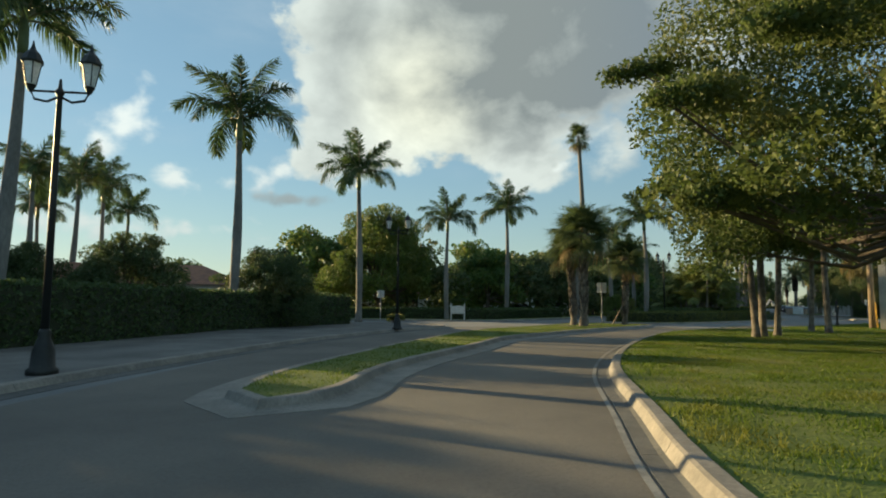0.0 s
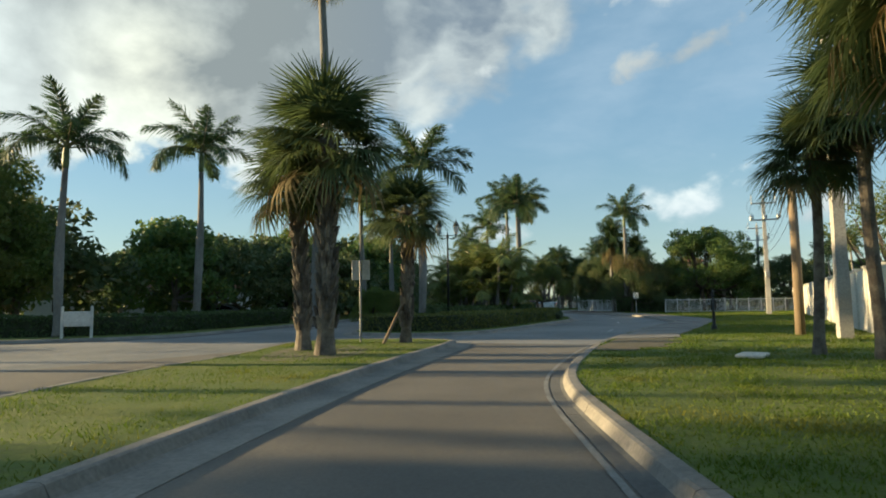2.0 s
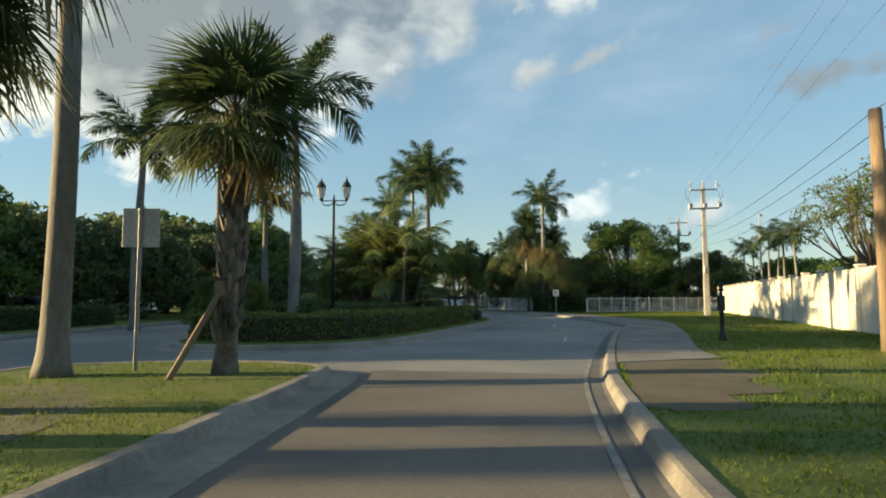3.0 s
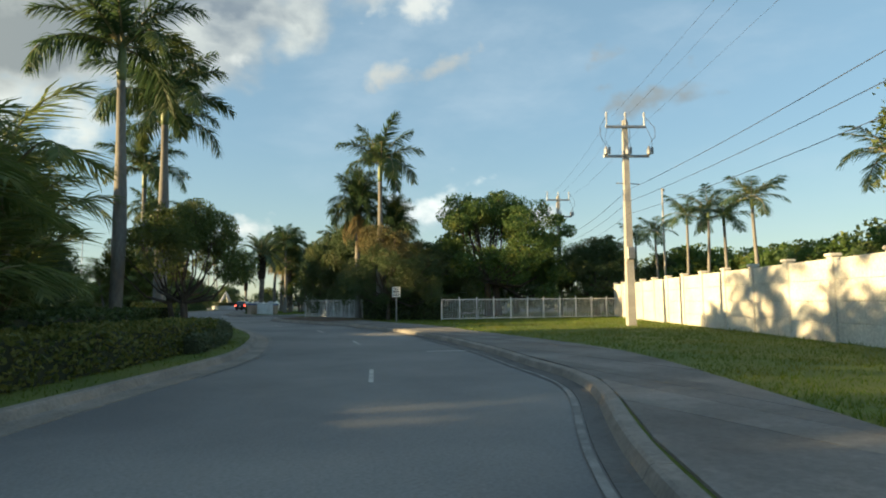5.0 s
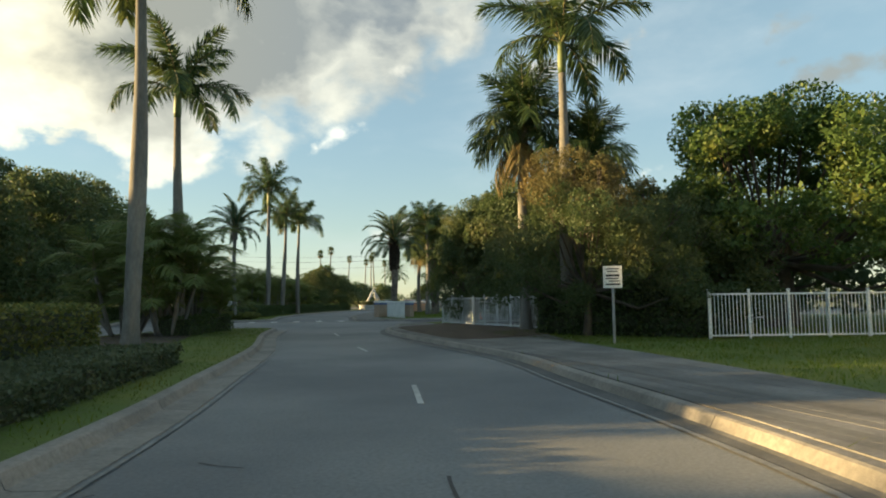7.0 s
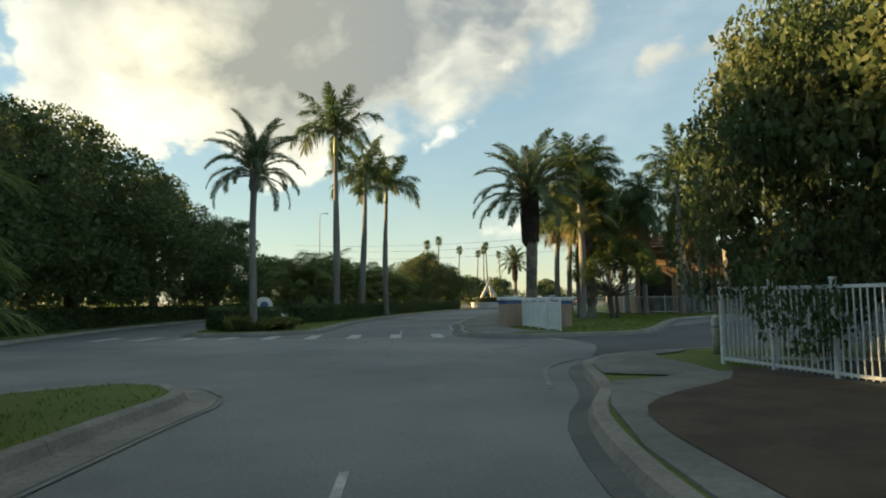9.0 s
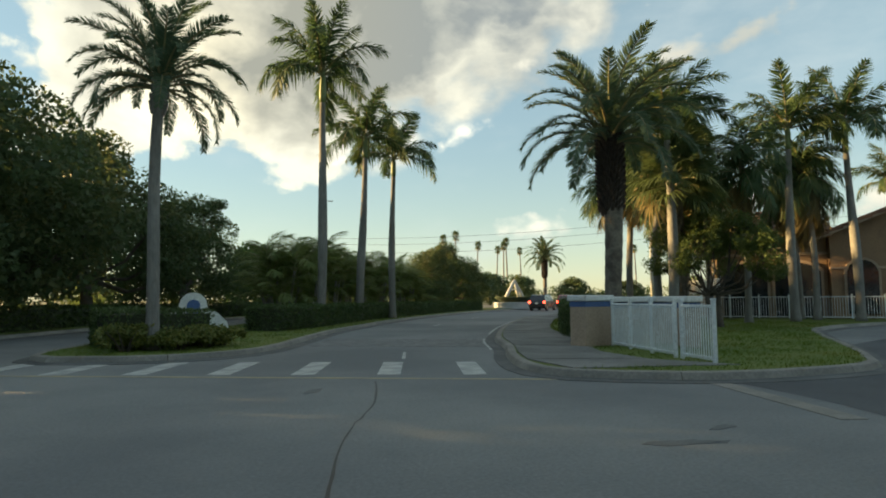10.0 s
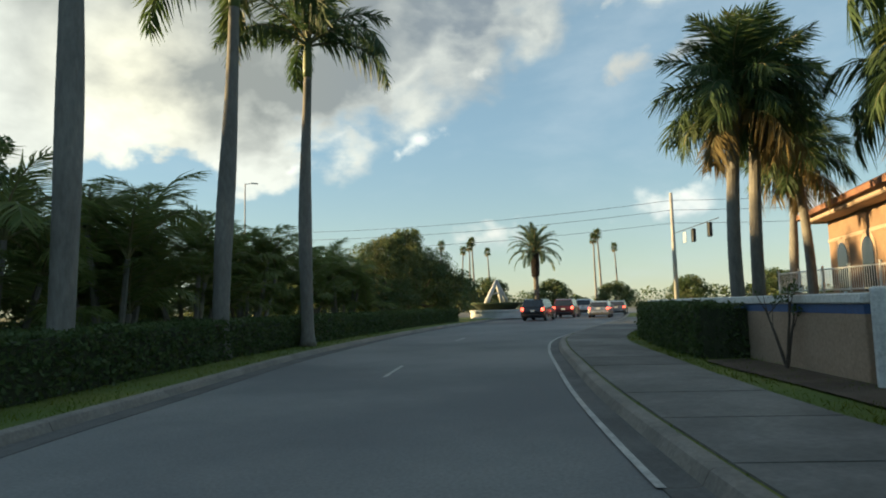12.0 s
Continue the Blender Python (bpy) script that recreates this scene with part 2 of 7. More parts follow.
M_RACHIS = mat("frond_stalk", (0.16, 0.17, 0.07), (0.20, 0.17, 0.08), 2.0, 20, 0.6, 0.1, 40, world=False)
L_ROYAL = leaf_mat("royal_palm_leaflets", (0.046, 0.085, 0.035), (0.080, 0.126, 0.045), (0.104, 0.132, 0.042))
L_SABAL = leaf_mat("fan_palm_leaves", (0.064, 0.098, 0.036), (0.108, 0.138, 0.052))
L_DATE = leaf_mat("date_palm_leaflets", (0.077, 0.119, 0.070), (0.112, 0.161, 0.084))
L_DRY = leaf_mat("dry_palm_leaves", (0.200, 0.150, 0.060), (0.130, 0.105, 0.045), None, 0.8, 0.25)
L_OAK = leaf_mat("oak_leaves", (0.068, 0.104, 0.026), (0.122, 0.158, 0.040), (0.148, 0.166, 0.048))
L_FICUS = leaf_mat("ficus_leaves", (0.063, 0.119, 0.031), (0.119, 0.182, 0.045), (0.168, 0.196, 0.042))
L_CLUMP = leaf_mat("clump_palm_leaflets", (0.120, 0.172, 0.050), (0.200, 0.232, 0.072))
L_LIME = leaf_mat("light_tree_leaves", (0.082, 0.134, 0.028), (0.148, 0.190, 0.042), (0.180, 0.196, 0.050))
L_DARK = leaf_mat("dark_tree_leaves", (0.056, 0.092, 0.036), (0.098, 0.134, 0.052), (0.120, 0.134, 0.050))
L_BROWN = leaf_mat("brown_blossom", (0.150, 0.122, 0.046), (0.085, 0.092, 0.034), (0.210, 0.160, 0.056), 0.7, 0.3)
L_HEDGE = leaf_mat("hedge_leaves", (0.058, 0.096, 0.034), (0.104, 0.146, 0.050))
L_CROTON = leaf_mat("mixed_shrub_leaves", (0.085, 0.120, 0.030), (0.215, 0.215, 0.055))
L_BORDER = leaf_mat("border_plant_leaves", (0.080, 0.112, 0.058), (0.128, 0.150, 0.080))
L_GRASS = leaf_mat("grass_blades", (0.078, 0.140, 0.010), (0.135, 0.178, 0.016), (0.160, 0.172, 0.022), 0.6, 0.45)
M_CORE = mat("dark_hedge_core", (0.030, 0.040, 0.018), (0.046, 0.054, 0.026), 3, 20, 1.0, 0.8, 20)
M_WHITE = mat("white_painted_metal", (0.74, 0.76, 0.76), (0.62, 0.65, 0.66), 1.0, 18, 0.5, 0.1, 60)
M_WALLC = mat("cream_precast_wall", (0.66, 0.64, 0.57), (0.52, 0.50, 0.44), 0.5, 14, 0.9, 0.3, 60, rand=0.05)
M_STUCCO = mat("tan_stucco", (0.40, 0.30, 0.22), (0.34, 0.25, 0.18), 0.8, 20, 0.92, 0.35, 70)
M_STUCCO2 = mat("ochre_stucco", (0.27, 0.175, 0.105), (0.21, 0.135, 0.085), 0.8, 20, 0.92, 0.3, 70)
M_WHITE_ST = mat("white_stucco", (0.75, 0.75, 0.72), (0.62, 0.62, 0.60), 0.8, 20, 0.9, 0.3, 70)
M_BLUE = mat("blue_paint_band", (0.07, 0.13, 0.30), (0.05, 0.10, 0.24), 1.5, 20, 0.6, 0.2, 70)
M_ROOF = mat("clay_roof_tiles", (0.27, 0.13, 0.075), (0.17, 0.085, 0.055), 2.0, 14, 0.85, 0.4, 40, rand=0.15)
M_POLE = mat("concrete_pole", (0.42, 0.41, 0.38), (0.30, 0.29, 0.27), 0.8, 16, 0.9, 0.3, 60, world=False)
M_WOODPOLE = mat("weathered_wood_pole", (0.25, 0.19, 0.125), (0.16, 0.12, 0.08), 3, 20, 0.95, 0.6, 40, world=False, stretch=(1, 1, 0.12))
M_IRON = mat("black_iron", (0.018, 0.020, 0.020), (0.030, 0.032, 0.030), 3, 20, 0.5, 0.15, 50, metal=0.4, world=False)
M_STEEL = mat("galvanised_steel", (0.36, 0.37, 0.38), (0.25, 0.26, 0.27), 2, 20, 0.45, 0.1, 50, metal=0.7, world=False)
M_GLASS = mat("frosted_lamp_glass", (0.72, 0.74, 0.72), (0.60, 0.62, 0.60), 4, 20, 0.25, 0.0, 50, world=False)
M_PANE = mat("dark_window_glass", (0.015, 0.018, 0.022), (0.025, 0.028, 0.032), 0.5, 3, 0.06, 0.0, 20, spec=0.8)
M_SIGNBACK = mat("aluminium_sign", (0.55, 0.57, 0.57), (0.45, 0.47, 0.47), 2, 20, 0.45, 0.05, 40, metal=0.3, world=False)
M_SIGNW = mat("white_sign_sheet", (0.80, 0.80, 0.76), (0.70, 0.70, 0.66), 2, 20, 0.5, 0.05, 40, world=False)
M_BLACK = mat("black_print", (0.02, 0.02, 0.02), (0.03, 0.03, 0.03), 4, 30, 0.6, 0.0, 40)
M_RUBBER = mat("tyre_rubber", (0.018, 0.018, 0.018), (0.03, 0.03, 0.03), 6, 40, 0.85, 0.3, 60, world=False)
M_ORANGE = mat("orange_plastic", (0.75, 0.20, 0.03), (0.62, 0.16, 0.03), 4, 30, 0.5, 0.1, 60, world=False)
M_GUARD = mat("yellow_plastic_guard", (0.70, 0.42, 0.04), (0.58, 0.34, 0.04), 4, 30, 0.5, 0.1, 60, world=False)
M_WOODW = mat("white_painted_wood", (0.62, 0.62, 0.58), (0.48, 0.48, 0.45), 2, 20, 0.8, 0.3, 40)
M_WIRE = mat("overhead_cable", (0.02, 0.02, 0.02), (0.03, 0.03, 0.03), 2, 20, 0.7, 0.0, 40)
M_STONE = mat("pale_stone", (0.55, 0.56, 0.56), (0.42, 0.43, 0.44), 1.2, 20, 0.9, 0.4, 50)
M_MASS = mat("distant_tree_mass", (0.030, 0.050, 0.022), (0.055, 0.075, 0.030), 0.4, 4, 0.95, 0.9, 5)


import mathutils.geometry
# ---- mesh helpers ----
rng = np.random.default_rng(7)


class Geo:
    """Collects vertices and faces for one mesh."""

    def __init__(self):
        self.v, self.f = [], []

    def add(self, verts, faces):
        k = len(self.v)
        self.v += [tuple(p) for p in verts]
        self.f += [tuple(k + i for i in q) for q in faces]
        return self

    def box(self, c, size, b=0.0, turn=0.0, m=None):
        """A box with chamfered edges, centred on c, turned about z (degrees) or placed by m."""
        hx, hy, hz = (s / 2 for s in size)
        b = min(b, hx * 0.9, hy * 0.9, hz * 0.9)
        m = m or pose(*c, 0, 0, turn)
        if b <= 0:
            vs = [(x, y, z) for x in (-hx, hx) for y in (-hy, hy) for z in (-hz, hz)]
            fs = [(0, 1, 3, 2), (4, 6, 7, 5), (0, 4, 5, 1), (2, 3, 7, 6), (0, 2, 6, 4), (1, 5, 7, 3)]
        else:
            vs, fs, idx = [], [], {}
            for sx in (-1, 1):
                for sy in (-1, 1):
                    for sz in (-1, 1):
                        for a, p in enumerate(((sx * hx, sy * (hy - b), sz * (hz - b)), (sx * (hx - b), sy * hy, sz * (hz - b)), (sx * (hx - b), sy * (hy - b), sz * hz))):
                            idx[sx, sy, sz, a] = len(vs)
                            vs.append(p)
            for s in (-1, 1):
                fs.append(tuple(idx[s, y, z, 0] for y, z in ((-1, -1), (1, -1), (1, 1), (-1, 1))[::s]))
                fs.append(tuple(idx[x, s, z, 1] for x, z in ((-1, -1), (-1, 1), (1, 1), (1, -1))[::s]))
                fs.append(tuple(idx[x, y, s, 2] for x, y in ((-1, -1), (1, -1), (1, 1), (-1, 1))[::s]))
            for s in (-1, 1):
                for t in (-1, 1):
                    fs.append((idx[s, t, -1, 0], idx[s, t, 1, 0], idx[s, t, 1, 1], idx[s, t, -1, 1]))
                    fs.append((idx[s, -1, t, 0], idx[s, 1, t, 0], idx[s, 1, t, 2], idx[s, -1, t, 2]))
                    fs.append((idx[-1, s, t, 1], idx[1, s, t, 1], idx[1, s, t, 2], idx[-1, s, t, 2]))
                    for u in (-1, 1):
                        fs.append((idx[s, t, u, 0], idx[s, t, u, 1], idx[s, t, u, 2]))
        return self.add([m @ Vector(p) for p in vs], fs)

    def tube(self, pts, radii, n=8, cap=True):
        """A round tube along points with a radius at each."""
        pts = [Vector(p) for p in pts]
        k0, vs, fs = 0, [], []
        for i, p in enumerate(pts):
            d = (pts[min(i + 1, len(pts) - 1)] - pts[max(i - 1, 0)]).normalized()
            a = d.orthogonal().normalized() if abs(d.z) < 0.95 else Vector((1, 0, 0))
            a = (a - d * a.dot(d)).normalized()
            b = d.cross(a)
            r = radii[i] if hasattr(radii, "__len__") else radii
            vs += [p + (a * math.cos(2 * math.pi * j / n) + b * math.sin(2 * math.pi * j / n)) * r for j in range(n)]
        for i in range(len(pts) - 1):
            fs += [(i * n + j, i * n + (j + 1) % n, (i + 1) * n + (j + 1) % n, (i + 1) * n + j) for j in range(n)]
        if cap:
            fs += [tuple(range(n))[::-1], tuple(range((len(pts) - 1) * n, len(pts) * n))]
        return self.add(vs, fs)

    def lathe(self, profile, c=(0, 0, 0), n=12):
        """Turned about z: (radius, height) from below to above."""
        return self.tube_profile(profile, c, n)

    def tube_profile(self, profile, c, n):
        vs = [(c[0] + r * math.cos(2 * math.pi * j / n), c[1] + r * math.sin(2 * math.pi * j / n), c[2] + z) for r, z in profile for j in range(n)]
        fs = [(i * n + j, i * n + (j + 1) % n, (i + 1) * n + (j + 1) % n, (i + 1) * n + j) for i in range(len(profile) - 1) for j in range(n)]
        fs += [tuple(range(n))[::-1], tuple(range((len(profile) - 1) * n, len(profile) * n))]
        return self.add(vs, fs)

    def prism(self, outline, lo, hi, m=None):
        """An upright prism on a plan outline."""
        n = len(outline)
        vs = [Vector((x, y, lo)) for x, y in outline] + [Vector((x, y, hi)) for x, y in outline]
        if m:
            vs = [m @ p for p in vs]
        return self.add(vs, [tuple(range(n))[::-1], tuple(range(n, 2 * n))] + [(i, (i + 1) % n, n + (i + 1) % n, n + i) for i in range(n)])

    def mesh(self, name, material, soft=False):
        me = bpy.data.meshes.new(name)
        me.from_pydata([tuple(p) for p in self.v], [], self.f)
        me.materials.append(material)
        if soft:
            me.polygons.foreach_set("use_smooth", [True] * len(me.polygons))
        me.update()
        return me

    def make(self, name, material, parent=None, label="", soft=False):
        return part(name, self.mesh(name, material, soft), None, parent, label)


def part(name, me, material, parent, label=""):
    """Links a mesh as one object under a thing or a part."""
    ob = new(name, me)
    if parent is not None:
        ob.parent = parent
    if label:
        ob["label"] = label
    return ob


def thing(name, label, category, group="", at=None, kind=""):
    ob = tagged(new(name), label, category, group, kind)
    ob.empty_display_size = 0.3
    if at is not None:
        ob.matrix_basis = at
    return ob


def raw(name, verts, faces, material, soft=False):
    """A mesh from arrays of quads or triangles."""
    me = bpy.data.meshes.new(name)
    verts, faces = np.asarray(verts, np.float32).reshape(-1, 3), np.asarray(faces, np.int32)
    me.vertices.add(len(verts))
    me.vertices.foreach_set("co", verts.ravel())
    k = faces.shape[1]
    me.loops.add(faces.size)
    me.loops.foreach_set("vertex_index", faces.ravel())
    me.polygons.add(len(faces))
    me.polygons.foreach_set("loop_start", np.arange(len(faces), dtype=np.int32) * k)
    me.polygons.foreach_set("loop_total", np.full(len(faces), k, dtype=np.int32))
    me.materials.append(material)
    me.update(calc_edges=True)
    me.validate()
    return me


def curve(points, step=0.6, closed=False):
    """A smooth line through plan points, sampled at about step metres."""
    p = np.array(points, float)
    n = len(p)
    out = []
    for i in range(n if closed else n - 1):
        a, b, c, d = (p[(i + k) % n] if closed else p[min(max(i + k, 0), n - 1)] for k in (-1, 0, 1, 2))
        m = max(1, int(np.hypot(*(c - b)) / step))
        for u in np.arange(m) / m:
            out.append(0.5 * (2 * b + (c - a) * u + (2 * a - 5 * b + 4 * c - d) * u * u + (3 * b - a - 3 * c + d) * u ** 3))
    if not closed:
        out.append(p[-1])
    return np.array(out)


def offset(line, d, closed=False):
    """The line moved d metres to its left."""
    if closed:
        t = np.roll(line, -1, 0) - np.roll(line, 1, 0)
    else:
        t = np.gradient(line, axis=0)
    t = t / np.linalg.norm(t, axis=1, keepdims=True)
    return line + np.stack([-t[:, 1], t[:, 0]], 1) * d


def within(poly, pts):
    """Which of the points lie inside the plan outline."""
    x, y = pts[:, 0], pts[:, 1]
    hit = np.zeros(len(pts), bool)
    a, b = poly, np.roll(poly, -1, 0)
    for (x0, y0), (x1, y1) in zip(a, b):
        if y0 != y1:
            c = (y0 > y) != (y1 > y)
            hit ^= c & (x < (x1 - x0) * (y - y0) / (y1 - y0) + x0)
    return hit


def patch(name, outline, z, material, step=2.0, bumps=0.0, label="", kind="structure", category="", area=None):
    """A flat piece of ground inside an outline, with gentle bumps."""
    delaunay_2d_cdt = mathutils.geometry.delaunay_2d_cdt
    o = np.array(outline, float)
    lo, hi = o.min(0), o.max(0)
    if area:
        lo, hi = np.maximum(lo, area[0]), np.minimum(hi, area[1])
    gx, gy = np.meshgrid(np.arange(lo[0], hi[0], step), np.arange(lo[1], hi[1], step))
    g = np.stack([gx.ravel(), gy.ravel()], 1) + rng.uniform(-0.2, 0.2, (gx.size, 2)) * step
    g = g[within(o, g)]
    n = len(o)
    vs, _, fs, *_ = delaunay_2d_cdt([Vector(p) for p in np.vstack([o, g])], [(i, (i + 1) % n) for i in range(n)], [], 1, 1e-4)
    co = [(p.x, p.y, z + (noise.noise((p.x * 0.35, p.y * 0.35, 2.0)) * bumps if i >= n else 0.0)) for i, p in enumerate(vs)]
    me = bpy.data.meshes.new(name)
    me.from_pydata(co, [], [tuple(q) for q in fs])
    me.materials.append(material)
    me.update()
    flip = [q for q in me.polygons if q.normal.z < 0]
    if flip:
        me.flip_normals()
    return tagged(new(name, me), label, category, "", kind)


# ---- plan: kerb lines ----
KERB_RIGHT = curve([(1.2, -14), (1.4, -4), (1.9, 3.5), (2.6, 7.7), (3.4, 11.9), (4.7, 16.2), (6.5, 20.8), (8.5, 25.1), (10.4, 28.8), (12.5, 31.6), (16.1, 35.5), (18.9, 38.1),
                    (22.6, 41.3), (27.8, 45.6), (31.8, 48.4), (34.1, 51.2), (36.1, 53.8), (38.8, 57.9), (41.2, 62.1), (43.2, 66.6), (44.8, 70.3), (45.9, 74.8), (46.8, 78.6), (47.9, 82.3),
                    (49.13, 84.92), (50.32, 86.43), (51.11, 87.73), (51.84, 89.04), (52.69, 89.95), (54.08, 90.56), (57.78, 90.49), (65.80, 88.65), (79.83, 84.77)])
KERB_FAR = curve([(111.57, 117.03), (79.62, 110.37), (71.64, 107.90), (67.67, 104.87), (64.19, 101.44), (61.32, 98.82), (59.92, 97.91), (57.42, 97.79), (56.02, 98.17), (54.61, 99.16), (54.50, 100.36), (55.19, 102.37), (56.17, 104.48),
                  (57.54, 107.99), (60.49, 113.61), (63.26, 118.23), (66.12, 122.76), (69.09, 126.68), (74.44, 132.13), (80.40, 137.78), (87.34, 144.83), (99.23, 157.93)])
MEDIAN = curve([(-2.2, 7.9), (-1.6, 9.2), (-1.4, 11.4), (-0.8, 14.0), (0.9, 19.2), (2.2, 23.5), (3.7, 26.2), (6.4, 30.4), (8.7, 33.6), (12.7, 38.9), (13.2, 40.2), (12.2, 41.6), (9.8, 42.6), (8.4, 41.8),
                (6.7, 38.3), (5.2, 36.0), (4.2, 34.6), (2.2, 30.8), (0.8, 27.6), (-0.4, 22.4), (-1.4, 18.6), (-2.0, 15.6), (-2.5, 13), (-2.8, 11), (-2.8, 8.7)], 0.6, True)
KERB_LEFT = curve([(-6.8, -14), (-6.6, 2), (-6.4, 9.1), (-6.2, 11.7), (-5.6, 16.5), (-4.6, 22.5), (-2.8, 28.8), (-1.6, 32.0), (-0.2, 35.2), (-0.2, 37.2), (-1.6, 39.2), (-6, 41.6), (-30, 48), (-60, 56)])
ISLAND = curve([(12.4, 47.8), (13.2, 46.0), (14.9, 45.0), (17.3, 45.5), (21.3, 48.7), (24.6, 51.8), (28.1, 55.0), (30.1, 56.9), (31.6, 58.7), (34.5, 63.1), (36.4, 66.7), (38.2, 70.9), (39.4, 73.7), (40.8, 77.3),
                (42.7, 83.3), (44.13, 87.01), (44.80, 88.78), (44.09, 90.08), (42.00, 89.30), (38.5, 87.6), (35.0, 82.5), (31.2, 76.0), (25.5, 67.0), (19.5, 58.5), (14.0, 51.5)], 0.6, True)
ISLAND_FAR = curve([(45.15, 106.19), (46.26, 105.30), (47.86, 105.01), (49.46, 105.82), (50.44, 107.53), (51.13, 109.34), (53.09, 114.35), (55.35, 118.77), (58.01, 123.89), (60.97, 128.72), (64.23, 133.64), (70.36, 141.89), (76.11, 148.74), (83.64, 157.40), (91.17, 165.86),
                    (89.14, 168.85), (81.20, 161.78), (69.29, 150.68), (61.37, 141.62), (54.95, 131.57), (50.03, 122.03), (47.09, 114.50), (45.63, 109.49)], 0.6, True)
KERB_BACK = curve([(-60, 63), (-30, 56.5), (-10, 51.8), (0, 49.9), (3.5, 50.4), (6.0, 52.4), (12, 61.5), (18, 71), (24, 81), (29, 89.5), (33.75, 94.39), (38.19, 101.43), (39.64, 107.44), (42.07, 116.46), (46.48, 127.50), (53.38, 140.05), (63.28, 152.64), (75.17, 165.73), (89.05, 179.85)])


def kerb(name, line, side, closed=False, z0=0.0, label="", paint=None, gutter=0.50, dark=True):
    """A poured kerb with its gutter along a line, in bays of about three metres; side +1: the road lies to the left."""
    root = thing(name, label or "weathered grey concrete kerb and gutter along the road", "kerb", kind="structure")
    prof = [(-0.02, -0.06), (-0.02, 0.135), (0.0, 0.15), (0.13, 0.15), (0.165, 0.135), (0.22, 0.03), (0.27, 0.014), (gutter, 0.012), (gutter + 0.01, -0.06)]
    rows = [offset(line, side * d, closed) for d, _ in prof]
    n, k = len(line), len(prof)
    seg = np.linalg.norm(np.diff(np.vstack([line, line[:1]]) if closed else line, axis=0), axis=1)
    i, last = 0, n if closed else n - 1
    while i < last:
        j, run = i, 0.0
        while j < last and run < (1.5 if 87.8 < line[i % n][1] < 91 and line[i % n][0] < 53 else 3.0):
            run += seg[j]
            j += 1
        g = Geo()
        ids = [q % n for q in range(i, j + 1)]
        vs = []
        for c, q in enumerate(ids):
            for r, (_, h) in enumerate(prof):
                p = rows[r][q]
                if c in (0, len(ids) - 1):
                    o = rows[r][ids[1] if c == 0 else ids[-2]]
                    p = p + (o - p) / max(np.hypot(*(o - p)), 1e-3) * 0.006
                vs.append((p[0], p[1], h + z0))
        fs = []
        for c in range(len(ids) - 1):
            for r in range(k - 1):
                q = (c * k + r, c * k + r + 1, (c + 1) * k + r + 1, (c + 1) * k + r)
                fs.append(q if side < 0 else q[::-1])
        fs += [tuple(range(k)), tuple(range((len(ids) - 1) * k, len(ids) * k))]
        g.add(vs, fs)
        mid = line[ids[len(ids) // 2]]
        bay = g.make("kerb_bay", paint(mid) if paint else M_CONCRETE, root)
        if dark:
            bay.data.materials.append(M_GUTTER)
            bay.data.polygons.foreach_set("material_index", [1 if q < (len(ids) - 1) * (k - 1) and q % (k - 1) >= 5 else 0 for q in range(len(fs))])
        i = j
    return root


